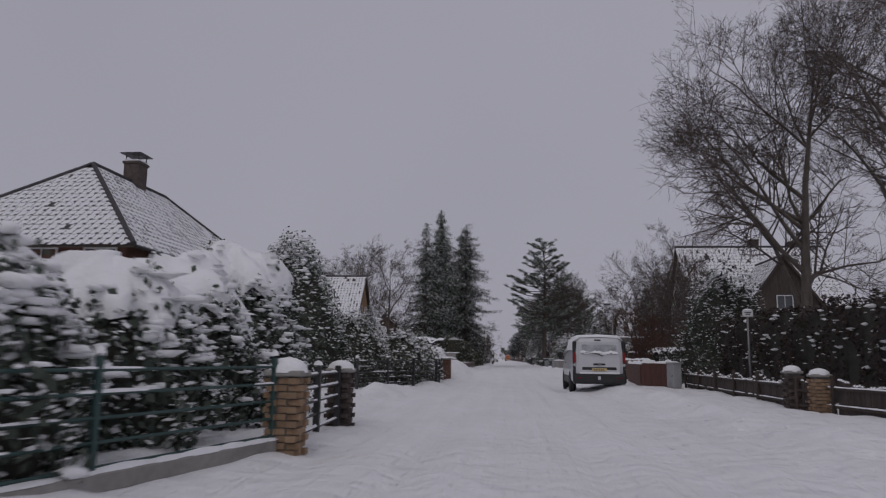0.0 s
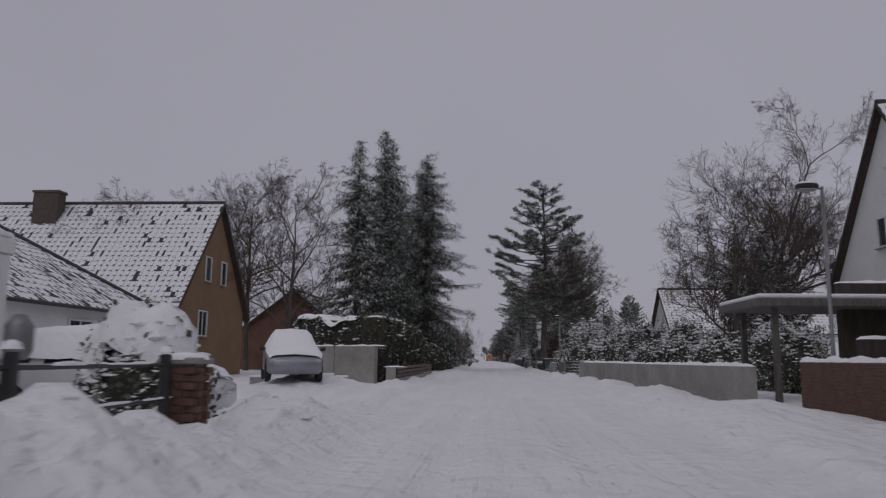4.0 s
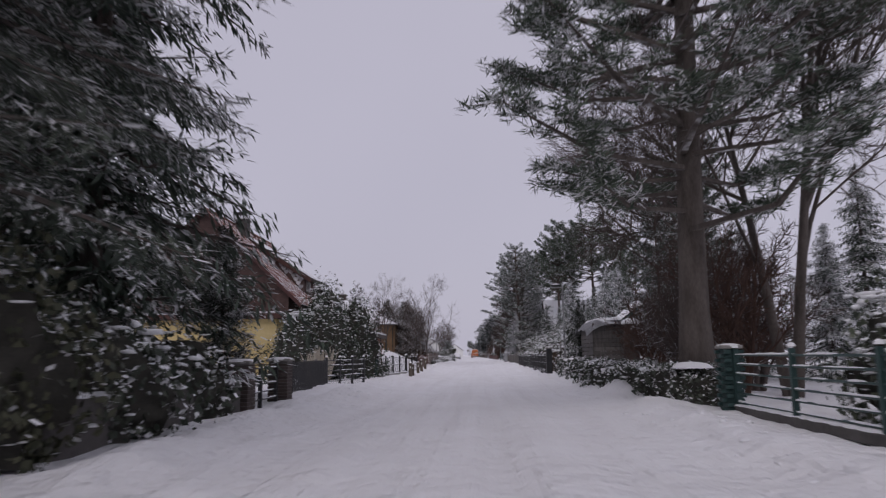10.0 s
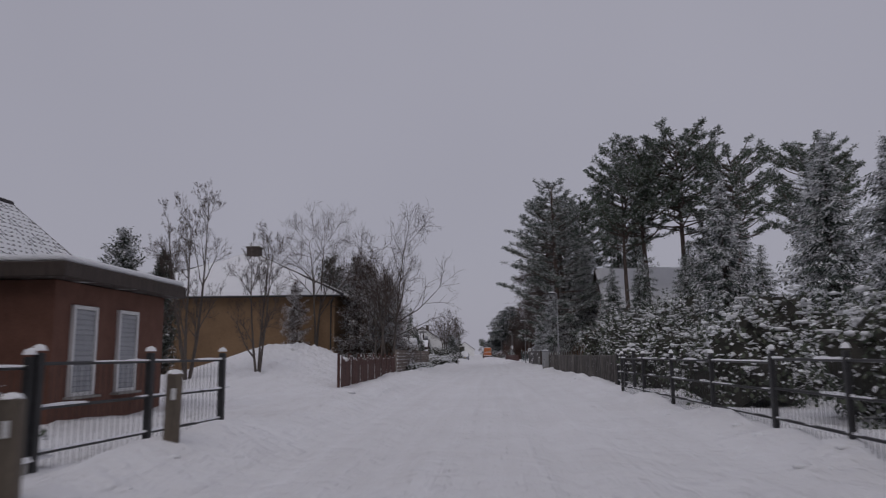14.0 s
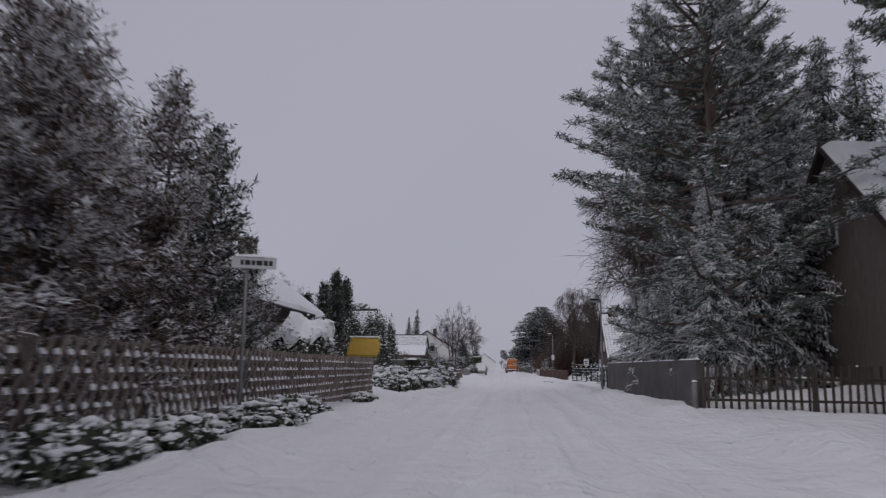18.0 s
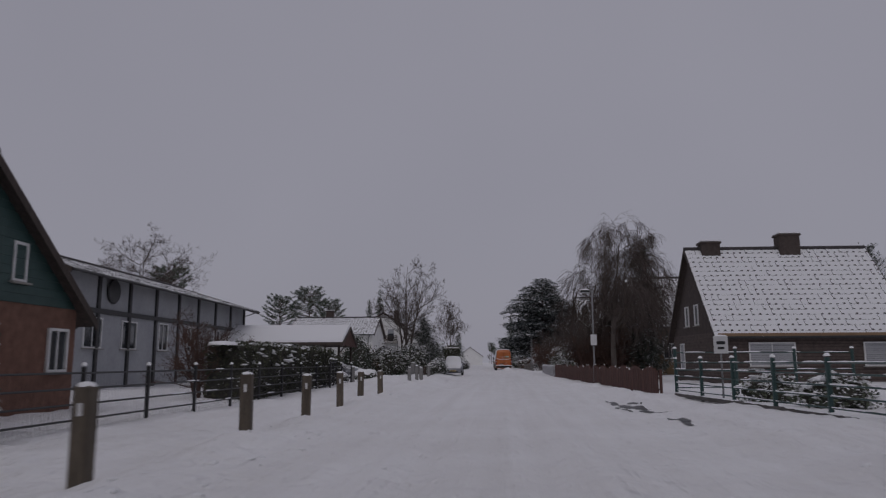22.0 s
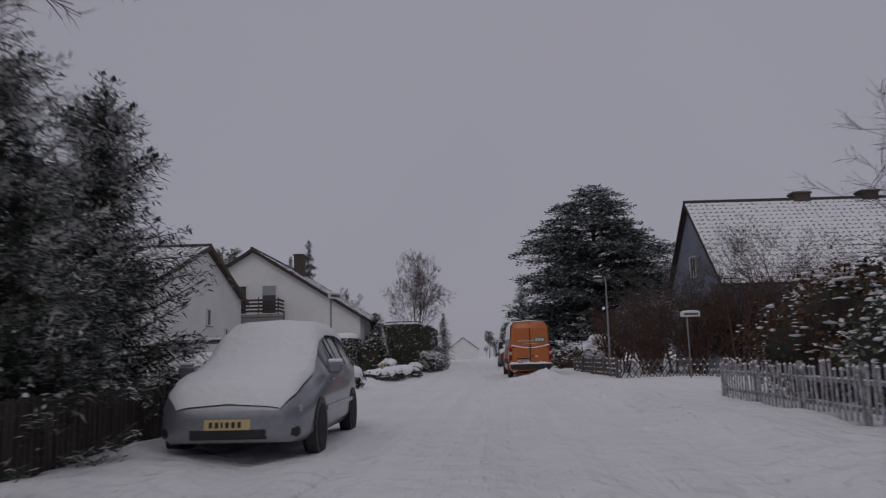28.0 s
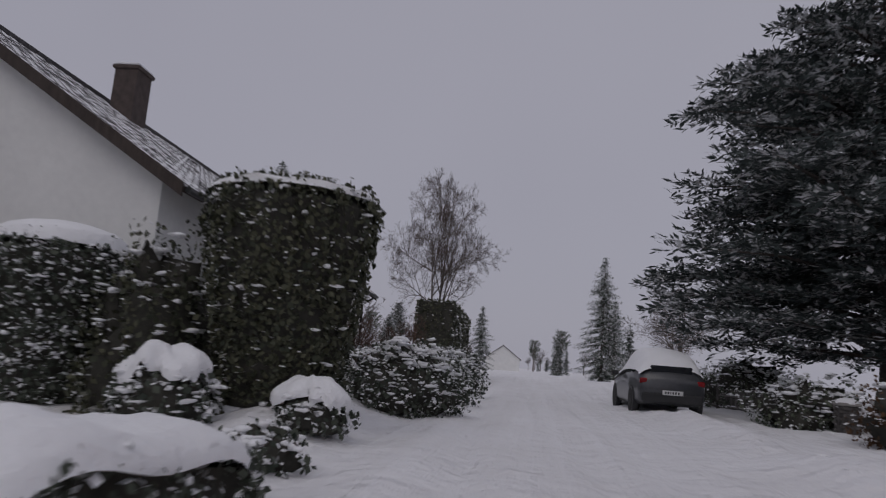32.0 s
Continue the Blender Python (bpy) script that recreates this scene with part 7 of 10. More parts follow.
for i, (x, y, r, h) in enumerate(((-5.0, 3.2, 1.15, 1.8), (-4.6, 5.4, 1.15, 2.05), (-4.5, 7.7, 1.15, 2.0), (-4.9, 10.0, 1.3, 2.45), (-5.0, 12.6, 1.35, 2.8))):
    shrub("thuja_bush", "dense dark thuja bush laden with lumps of snow", x, y, r, r, h, leaf_surface("snowy_thuja_sprays", (0.03, 0.042, 0.036), (0.10, 0.12, 0.09), snow=0.36, snow_scale=3.5), 0.10, 460, 2.2, 10 + i, category="thuja", lump=0.13, bumps=0.12, shell=(0.95 if i < 2 else (0.85, 0.62, 0.85)[i - 2], 0.10 if i < 2 else 0.18))
house("red brick house with hipped roof of snow-dusted dark tiles", -18.6, 33.0, 90, 16.4, 9.2, 5.5, 9.5, BRICK_RED, TILE_DARK, over=0.55, hip=4.8, seed=1, bare=0.008,
      windows=(("mx", 1.3, 3.75, 1.3, 1.3, 1, 0.0), ("mx", 3.6, 3.75, 1.3, 1.3, 1, 0.0), ("my", -5.0, 3.7, 1.4, 1.3, 1, 0.0), ("my", 0.0, 3.7, 1.4, 1.3, 1, 0.0), ("my", 5.0, 3.7, 1.4, 1.3, 1, 0.0)),
      chimneys=((0.2, 0.0, 0.9, 0.8, 10.6, BRICK_DARK, True),), courses=("mx", "my"))
rail_fence("dark metal fence with snow along its rails", (-12.5, 25.0), (-5.2, 24.3), 1.0, 2.5, 4, METAL_DARK, mesh=True, seed=3, snow=0.15)
rail_fence("dark metal fence with snow along its rails", (-5.2, 24.3), (-3.15, 30.7), 1.0, 2.3, 5, METAL_DARK, mesh=True, seed=4, snow=0.15)
rail_fence("dark metal fence with snow along its rails", (-3.15, 30.7), (-3.4, 35.7), 1.0, 2.3, 5, METAL_DARK, mesh=True, seed=5, snow=0.15)
for i, (x, y, r, h) in enumerate(((-8.1, 25.9, 1.95, 5.6), (-11.3, 26.6, 1.35, 5.3))):
    shrub("thuja", "tall cone of dark thuja flecked with snow", x, y, r, r, h, THUJA, 0.10, 420, 1.8, 20 + i, category="thuja", grow=-0.5, bumps=0.06, lump=0.13)
for i, (x, y, r, h) in enumerate(((-6.3, 28.0, 1.5, 2.8), (-8.8, 30.0, 1.6, 3.2), (-4.65, 31.0, 1.3, 2.3), (-4.3, 33.0, 1.0, 1.9), (-4.25, 34.9, 0.95, 1.8), (-7.6, 30.5, 1.4, 2.6))):
    shrub("laurel_bush", "dark evergreen bush speckled with snow", x, y, r, r, h, SHRUB, 0.10, 260, 0.7, 25 + i)
for i, (x, y) in enumerate(((-3.8, 31.3), (-3.85, 32.5), (-3.95, 33.7), (-4.0, 34.9))):
    shrub("low_laurel", "low evergreen bush pressed against a fence", x, y, 0.55, 0.75, 1.15, SHRUB, 0.09, 300, 0.7, 35 + i, bumps=0.22)
tree(SPS[0], "small snow-flecked spruce behind a fence", -6.1, 31.0, 3.4, 12, 0, 1.2, "small_spruce", "spruce tree")
grove(THICKET, "bare garden shrub with dense brown twigs", 4, ((-6.8, 37.6, 3.0, 1.3), (-8.2, 35.2, 3.6, 1.3)), "bare_shrub", "shrub")
pillar("square red brick gate pillar with flat snowy cap", -3.3, 36.4, 0.58, 1.1, BRICK_RED, cap=0.06)
rail_fence("low dark fence half buried in a snow heap", (-3.4, 36.8), (-3.6, 44.4), 0.9, 2.4, 3, METAL_DARK, seed=6)
pillar("narrow red brick pillar with snow cap", -3.55, 44.8, 0.36, 0.85, BRICK_RED, cap=0.06)
generic_car("dark parked car under a thick sheet of snow", -6.0, 40.6, 10, PAINT_DARK, 0.16)
generic_car("white car parked in a drive, buried in snow", -7.0, 49.6, 95, PAINT_WHITE, 0.18)
generic_car("pale car parked in a drive under deep snow", -6.9, 60.8, 20, PAINT_SILVER, 0.18)
shrub("small_conifer_bush", "little conifer bush bowed under snow", -4.9, 46.6, 0.85, 0.85, 1.75, SHRUB, 0.09, 300, 1.3, 31, grow=-0.4, lump=0.12, shell=(0.5, 0.12))
garden_lamp = thing("garden_lantern", "small dull grey garden lantern on a post", "lantern", on(-4.4, 43.2))
part("post", Shape().tube([(0, 0, 0), (0, 0, 1.05)], 0.03, 8).mesh("post", METAL_DARK), garden_lamp)
part("lantern", Shape().lathe((0, 0, 1.05), [(0.08, 0), (0.12, 0.08), (0.12, 0.3), (0.05, 0.4)], 10).mesh("lantern", METAL_GREY, True), garden_lamp)
flat_roof_block("white rendered garage with wide roller door", -12.5, 46.0, 90, 5.6, 8.0, 2.9, RENDER_WHITE, door=("my", 0.0, 4.2, 2.2, PLASTIC_GREY), fascia=RENDER_WHITE, over=0.05)
house("pale bungalow with hipped snow-dusted tile roof", -20.0, 57.0, 90, 15, 13, 2.9, 7.0, RENDER_WHITE, TILE_DARK, hip=5.5, seed=3, chimneys=((-3.8, 0, 0.9, 0.7, 7.9, BRICK_DARK, True),),
      windows=(("my", -3.0, 1.0, 1.4, 1.3, 1, 0.0), ("my", 2.5, 1.0, 1.4, 1.3, 1, 0.0)))
low_wall("tall grey block wall with a thin line of snow", (-9.2, 70.2), (-5.15, 67.7), 1.66, 0.22, CONCRETE, snow=0.07, panels=2.4, seed=2)
blocks = Shape().box((0, 0, 0.09), (0.5, 0.25, 0.18), 0.012).mesh("block", CONCRETE)
for i, (x, y, n) in enumerate(((-7.4, 66.2, 3), (-6.8, 66.0, 3), (-6.2, 65.7, 2), (-8.6, 65.8, 2), (-9.6, 65.6, 2))):
    st = thing("block_stack", "small stack of grey concrete blocks in the snow", "concrete blocks", on(x, y, 8 * i, 0.1), "stacked blocks")
    for k in range(n):
        part("block", blocks, st, "", pose(0.01 * k, 0, 0.19 * k, 0, 0, 3 * k))
    part("snow_cap", Shape().box((0, 0, 0.19 * n + 0.03), (0.5, 0.26, 0.07), 0.03).mesh("snow_cap", SNOW, True), st)

# =========== first stretch, right ===========
white_van(3.12, 28.7, 180)
picket_fence("dark plank fence with a hanging chain of snow along its top", (8.3, 10.0), (7.35, 17.4), 0.85, 0.10, 0.095, WOOD_DARK, "plank_fence", sag=0.22, bay=2.5, snow=0.9, pointed=False, seed=1)
pillar("stone gate pillar with a round snow cap", 7.2, 17.85, 0.34, 0.95, BRICK_YELLOW, cap=0.14)
picket_fence("narrow dark plank gate between two pillars", (7.15, 18.05), (6.95, 18.5), 0.75, 0.10, 0.09, WOOD_DARK, "plank_gate", bay=0.5, snow=0.3, pointed=False)
pillar("grey gate pillar with a round snow cap", 6.9, 18.7, 0.32, 0.95, BRICK_DARK, cap=0.14)
picket_fence("dark plank fence with a hanging chain of snow along its top", (6.95, 19.0), (7.4, 31.6), 0.85, 0.10, 0.095, WOOD_DARK, "plank_fence", sag=0.22, bay=2.5, snow=0.9, pointed=False, seed=2)
street_sign("slim grey post with a small snow-topped board", 7.43, 23.5, 2.8, 0, 0.32, 0.2)
cabinet("grey cable cabinet standing in the snow", 6.75, 31.0, 0.7, 0.35, 1.1, -80)
low_wall("low brown wooden screen wall with thick snow on top", (5.9, 33.4), (6.9, 32.6), 1.05, 0.2, WOOD_RED, snow=0.16, seed=4)
low_wall("low brown wooden screen wall with thick snow on top", (5.95, 33.8), (6.3, 39.5), 1.0, 0.2, WOOD_RED, snow=0.16, seed=5)
hedge("hedge", "dense dark brown leafless hedge with flecks of snow", (10.2, 9.0), (9.6, 31.0), 2.0, 2.7, leaf_surface("brown_hedge_twigs", (0.022, 0.015, 0.013), (0.06, 0.042, 0.036), snow=0.03), 0.10, 200, 0.0, 3, rough=0.3)
shrub("thuja", "broad snow-flecked conifer bush", 10.6, 37.0, 2.1, 2.1, 5.6, THUJA, 0.13, 220, 0.5, 41, category="thuja", grow=-0.5)
tree(BIG[0], "great leafless tree with a broad crown of bare twigs", 12.4, 32.5, 18.5, 18, 180, 0.95, "bare_tree")
tree(BIG[1], "great leafless tree with dark upright trunk", 14.6, 30.0, 21.0, 19, 60, 1.0, "bare_tree")
house("white gabled house with steep snow-dusted tile roof", 20.9, 64.8, 0, 12.0, 9.4, 4.6, 11.1, RENDER_WHITE, TILE_DARK, seed=5, bare=0.05,
      windows=(("mx", -0.8, 5.6, 0.7, 1.2, 0, 0.0), ("mx", 0.9, 5.6, 0.7, 1.2, 0, 0.0), ("mx", 0.0, 2.0, 1.4, 1.3, 1, 0.0)), chimneys=((0.6, 0.6, 0.8, 0.7, 11.9, BRICK_DARK, False), (4.0, 0.6, 0.9, 0.7, 11.7, BRICK_DARK, False)))
house("dark boarded gabled wing with snowy roof", 20.3, 58.2, 90, 5.5, 6.5, 4.6, 9.0, WOOD_DARK, TILE_DARK, seed=6, bare=0.05, name="house_wing", windows=(("mx", 0.0, 5.0, 1.2, 1.1, 1, 0.0),))
grove(THICKET, "broad bare shrub with dense reddish twigs", 4, ((8.7, 47.6, 5.8, 1.0), (10.6, 50.4, 6.2, 1.0), (9.4, 44.2, 4.2, 1.1)), "bare_shrub", "shrub")
grove(BAR[1:], "garden tree with snow along its bare branches", 12, ((10.6, 46.0, 8.5, 0.9), (12.2, 51.5, 8.8, 0.9)), "bare_tree", "tree")
low_wall("red brick garden wall with flat snow on top", (7.35, 39.6), (6.85, 44.1), 1.18, 0.3, MORTAR, snow=0.12, bricks=BRICK_RED, seed=6)
low_wall("red brick garden wall with flat snow on top", (6.95, 46.9), (7.1, 54.6), 1.18, 0.3, MORTAR, snow=0.12, bricks=BRICK_RED, seed=7)
rail_fence("low dark gate between brick walls", (6.85, 44.3), (6.95, 46.7), 0.8, 1.1, 4, METAL_DARK, name="garden_gate", seed=8)
hedge("hedge", "clipped evergreen hedge with a thick cap of snow", (9.2, 38.0), (9.0, 45.6), 1.2, 1.75, HEDGE_SNOW, 0.09, 170, 0.16, 8)
for i, (x0, x1, y, z) in enumerate(((8.8, 17.0, 55.6, 1.75), (9.6, 17.5, 58.2, 2.75), (10.4, 18.0, 60.0, 3.6))):
    low_wall("brown boarded terrace wall with a line of snow", (x0, y), (x1, y), z, 0.3, WOOD_DARK, snow=0.09, seed=10 + i, name="terrace_wall")
carport = thing("carport", "small timber carport with snow on its flat roof", "carport", pose(0, 0, 0.02))
for i, (x, y) in enumerate(((7.5, 57.4), (7.5, 59.9), (11.0, 57.4), (11.0, 59.9))):
    part("post", Shape().box((x, y, 1.35), (0.16, 0.16, 2.8), 0.015).mesh("post", WOOD_GREY), carport)
cr = part("roof", Shape().box((9.2, 58.65, 2.75), (4.6, 3.4, 0.22), 0.02).mesh("roof", WOOD_GREY), carport)
part("roof_snow", Shape().box((9.2, 58.65, 2.92), (4.55, 3.35, 0.13), 0.05).mesh("roof_snow", ROOF_SNOW, True), cr)
street_lamp("grey street lamp with flat lantern, snow on top", 7.45, 54.0, 5.3, 180)
low_wall("long grey concrete garden wall with snow on top", (6.55, 56.6), (4.5, 74.5), 1.05, 0.24, CONCRETE, snow=0.10, seed=12)
low_wall("blue-grey end block of a concrete wall", (4.28, 74.5), (4.75, 74.8), 1.1, 0.34, PLASTIC_GREY, snow=0.06, seed=13, name="wall_end")

# =========== 66 to 112 m, left ===========
house("ochre gabled house with snow-dusted tile roof", -22.4, 76.6, 0, 13.0, 9.7, 3.9, 9.8, RENDER_OCHRE, TILE_DARK, seed=7, over=0.4, bare=0.06,
      windows=(("px", -1.1, 5.2, 0.8, 1.4, 0, 0.0), ("px", 1.2, 5.2, 0.8, 1.4, 0, 0.0), ("px", -1.5, 2.2, 1.2, 1.4, 1, 0.0)), chimneys=((-3.2, -0.8, 1.5, 0.8, 10.4, BRICK_DARK, False),))
grove(BAR[::2], B_LAB, 12, ((-15.6, 90.0, 15.5, 0.9), (-19.2, 92.0, 16.5, 0.9), (-24.0, 96.0, 15.0, 1.0), (-21.0, 78.0, 11.0, 0.9), (-29.0, 110.0, 14.0, 1.0)), "bare_tree", "tree")
hedge("hedge", "tall clipped dark evergreen hedge with broken snow on top", (-5.45, 68.2), (-5.36, 84.2), 1.1, 3.05, HEDGE, 0.095, 230, 0.05, 11, height2=2.9, rough=0.16, snow_lumps=0.25)
hedge("hedge", "bushy dark hedge with a thick cap of snow", (-9.6, 72.5), (-5.9, 70.5), 1.6, 3.0, HEDGE_SNOW, 0.10, 200, 0.18, 12, rough=0.25)
low_wall("short grey block pier beside a plank fence", (-4.6, 66.9), (-4.2, 66.95), 0.8, 0.3, CONCRETE, snow=0.06, seed=14, name="fence_pier")
plank = thing("plank_fence", "three weathered wooden planks on a low concrete kerb", "fence", pose(-4.2, 67.2, 0, 0, 0, 90))
part("kerb", Shape().box((8.35, 0, 0.1), (16.9, 0.2, 0.42), 0.02).mesh("kerb", CONCRETE), plank)
for k in range(3):
    part("plank", Shape().box((8.35, -0.03, 0.42 + 0.17 * k), (16.9, 0.035, 0.13), 0.008).mesh("plank", WOOD_BROWN), plank)
pk_post = Shape().box((0, 0.05, 0.45), (0.09, 0.09, 0.9), 0.01).mesh("post", WOOD_BROWN)
for k in range(8):
    part("post", pk_post, plank, "", pose(0.1 + 16.6 * k / 7, 0, 0))
tree(SPR_NEAR, "tall spruce with hanging sprays and a bare lower trunk", -6.5, 104.7, 20.8, 16, 148, 1.06, "spruce", "spruce tree")
grove(SPR[:2], S_LAB, 16, ((-11.2, 94.4, 19.0, 0.85), (-9.6, 97.8, 21.0, 0.8), (-11.0, 112.5, 24.5, 0.75), (-7.7, 111.6, 20.5, 0.85), (-10.2, 115.0, 20.0, 1.0)), "spruce", "spruce tree")
for i, (x, y, r, h) in enumerate(((-9.6, 97.0, 1.9, 2.0), (-7.0, 98.8, 1.9, 2.5), (-5.9, 101.8, 1.6, 2.8), (-5.5, 104.6, 1.5, 2.6), (-5.4, 107.6, 1.3, 1.9), (-5.4, 110.2, 1.2, 1.6), (-12.6, 96.4, 1.8, 2.4), (-9.4, 93.2, 1.8, 2.3), (-12.0, 92.0, 2.0, 2.6))):
    shrub("laurel_bush", "sprawling dark evergreen bush with snow on its lower leaves", x, y, r, r, h, HEDGE_SNOW if i > 3 else HEDGE, 0.12, 230, 0.25, 50 + i, bumps=0.25)
bench = thing("garden_bench", "weathered wooden bench with snow on its seat", "bench", on(-13.6, 93.4, 20))
for k, z in enumerate((0.45, 0.62, 0.80)):
    part("slat", Shape().box((0, 0.1 if k else -0.1, z), (1.8, 0.04 if k else 0.4, 0.1 if k else 0.05), 0.01).mesh("slat", WOOD_GREY), bench)
for sx in (-0.8, 0.8):
    part("leg", Shape().box((sx, 0, 0.3), (0.08, 0.4, 0.62), 0.01).mesh("leg", WOOD_GREY), bench)
part("seat_snow", Shape().box((0, -0.1, 0.52), (1.75, 0.38, 0.09), 0.04).mesh("seat_snow", SNOW, True), bench)
house("red-rendered house with dark gabled roof", -17.5, 104.5, 90, 12, 9, 3.4, 6.9, surface("reddish_render", (0.16, 0.085, 0.065), (0.24, 0.13, 0.10), scale=1.0, rough=0.9, bump=0.15), TILE_DARK, seed=9,
      windows=(("mx", 1.5, 3.6, 0.9, 1.2, 0, 0.0), ("my", -3.0, 1.0, 1.2, 1.3, 1, 0.0)))

# =========== 66 to 130 m, right ===========
house("white bungalow with gabled snow-covered tile roof", 21.5, 103.0, 0, 13.0, 7.4, 3.9, 7.5, RENDER_WHITE, TILE_DARK, seed=11, bare=0.03, windows=(("mx", 0.6, 4.6, 0.5, 0.7, 0, 0.0),))
grove([BAR[2]], "small tree with a spreading crown of bare branches", 12, ((11.2, 71.5, 9.6, 1.05),), "bare_tree", "tree")
grove([BUSHY], "dark green garden conifer with some snow", 6, ((14.0, 76.0, 8.0, 0.9), (16.5, 80.0, 7.0, 1.0), (15.6, 84.5, 9.2, 0.7), (18.4, 88.0, 8.2, 0.8)), "garden_conifer", "conifer")
for i, (x, y, r, h) in enumerate(((8.6, 66.0, 1.3, 2.0), (8.2, 70.0, 1.4, 2.2), (7.8, 74.2, 1.3, 2.1), (9.0, 81.0, 1.6, 3.4), (11.6, 82.4, 1.6, 3.5), (14.2, 83.4, 1.8, 3.2), (10.4, 64.5, 1.5, 2.4), (11.5, 67.5, 1.8, 2.7))):
    shrub("evergreen_bush", "dark evergreen bush heavily flecked with snow", x, y, r, r, h, THUJA if i in (3, 4) else SHRUB, 0.11, 240, 0.6, 60 + i)
rail_fence("metal fence with snow on its rails and low edge", (13.0, 85.2), (6.3, 86.6), 1.1, 2.2, 5, METAL_GREY, plinth=0.14, plinth_mat=CONCRETE_DARK, seed=15)
rail_fence("metal fence with snow on its rails and low edge", (6.3, 86.6), (5.25, 91.5), 1.1, 2.4, 5, METAL_GREY, plinth=0.14, plinth_mat=CONCRETE_DARK, seed=16)
rail_fence("green metal bar fence with snow on its rails", (5.25, 91.5), (5.15, 111.2), 1.12, 2.5, 6, METAL_GREEN, plinth=0.16, plinth_mat=CONCRETE_DARK, seed=17)
pillar("green-grey square fence pillar with a flat cap", 5.1, 111.4, 0.32, 1.25, METAL_GREEN, METAL_GREEN, 0.04)
street_sign("street name sign on a grey post, snow on top", 6.75, 86.3, 2.15, -15, 0.75, 0.2)
street_lamp("grey street lamp with flat lantern, snow on top", 5.02, 93.8, 4.55, 180, 0.08, 0.40)
cabinet("pale grey cable cabinet standing in the snow", 4.7, 96.3, 0.62, 0.36, 0.85, -75)
hyd = thing("marker_post", "grey marker post with a small pale plate", "post", on(4.8, 90.0))
part("post", Shape().box((0, 0, 0.55), (0.07, 0.07, 1.15), 0.01).mesh("post", METAL_GREY), hyd)
part("plate", Shape().box((0, -0.045, 1.05), (0.16, 0.02, 0.22), 0.005).mesh("plate", SIGN_WHITE), hyd)
for i, (x, y, r, h) in enumerate(((7.8, 89.0, 1.5, 2.6), (7.4, 92.0, 1.6, 3.3), (7.6, 95.2, 1.8, 4.0), (7.5, 98.6, 1.8, 4.2), (7.7, 102.0, 1.7, 3.7), (7.4, 105.2, 1.5, 2.9), (7.2, 108.2, 1.4, 2.2), (10.4, 90.5, 1.9, 3.2), (10.6, 96.0, 2.0, 3.8))):
    shrub("rhododendron", "big evergreen shrub with snow lying on its leaves", x, y, r, r, h, SHRUB, 0.13, 230, 0.8, 70 + i, bumps=0.22)
tree(PIN_NEAR, "tall black pine with tiered tufted branches", 5.15, 113.7, 19.5, 17, 20, 1.18, "pine", "pine tree")
tree(BIG[0], "great leafless tree with long branches over the road", 9.4, 129.4, 15.8, 18, 200, 1.05, "bare_tree")
tree(PIN_NEAR, P_LAB, 10.8, 133.5, 14.0, 17, 75, 0.8, "pine", "pine tree")
tree(BIG[1], "leafless tree with long side branches over a wall", 14.2, 78.0, 15.5, 19, 30, 1.0, "bare_tree")
tree(BAR[1], "tall leafless tree with upright limbs", 8.0, 115.6, 17.0, 12, 30, 0.8, "bare_tree")
grove(SPR[:2], S_LAB, 16, ((30.5, 139.5, 18.8, 0.9), (25.0, 132.0, 12.5, 1.0), (20.0, 120.0, 6.5, 1.0), (16.5, 128.0, 9.0, 1.0)), "spruce", "spruce tree")
grove([PIN[1], SPS[1]], "snow-flecked evergreen tree in a garden", 15, ((8.6, 123.5, 6.0, 1.0), (10.8, 126.0, 7.5, 1.0), (7.9, 127.6, 6.5, 1.0), (12.6, 123.0, 7.0, 1.1), (9.4, 131.6, 8.0, 1.0)), "evergreen_tree", "tree")
grove(THICKET, "tangle of bare brown twigs by the roadside", 4, ((7.2, 117.0, 5.5, 0.9), (7.0, 121.0, 5.2, 0.9), (6.8, 124.8, 4.6, 0.9), (8.4, 119.2, 6.0, 0.9)), "bare_shrub", "shrub")
hedge("hedge", "low rough hedge with snow on its top", (4.9, 112.2), (4.2, 121.0), 0.9, 0.75, HEDGE_SNOW, 0.085, 260, 0.06, 18, rough=0.16)
hedge("hedge", "low rough hedge with snow on its top", (4.3, 121.0), (4.5, 131.8), 0.9, 0.8, HEDGE_SNOW, 0.085, 260, 0.05, 19, rough=0.18)
grove([BUSHY, SPS[0], BUSHY_RUSSET], "dense dark evergreen behind a wood store", 7, ((10.9, 139.6, 6.6, 0.9), (12.6, 142.4, 4.6, 0.9), (14.4, 140.0, 7.2, 0.9), (16.8, 146.0, 9.0, 0.9), (18.6, 152.0, 5.6, 1.0), (9.6, 137.4, 5.0, 0.9)), "evergreen_tree", "tree")
stump = thing("tree_stump", "tall ivy-dark tree stump with a cap of snow", "tree stump", on(7.0, 129.6))
part("stump", Shape().tube([(0, 0, 0), (0.02, 0, 0.5), (0, 0.03, 1.6), (0.03, 0, 2.4)], [0.48, 0.36, 0.33, 0.3], 12).mesh("stump", BARK_PLAIN, True), stump)
ss = Shape()
dome(ss, (0.02, 0, 2.38), 0.42, 0.40, 0.28, 12, 4)
part("snow_cap", ss.mesh("snow_cap", SNOW, True), stump)
wood = thing("wood_store", "tall board-sided wood store under a snowy grey tarpaulin", "wood store", on(6.2, 131.8, 90))
side = [Shape().box((0, 0, 0), (3.6, 0.03, h), 0.006).mesh("board", WOOD_GREY) for h in (0.17, 0.18)]
ends = [Shape().box((0, 0, 0), (0.03, 1.56, h), 0.006).mesh("board", WOOD_GREY) for h in (0.17, 0.18)]
rngw = np.random.default_rng(9)
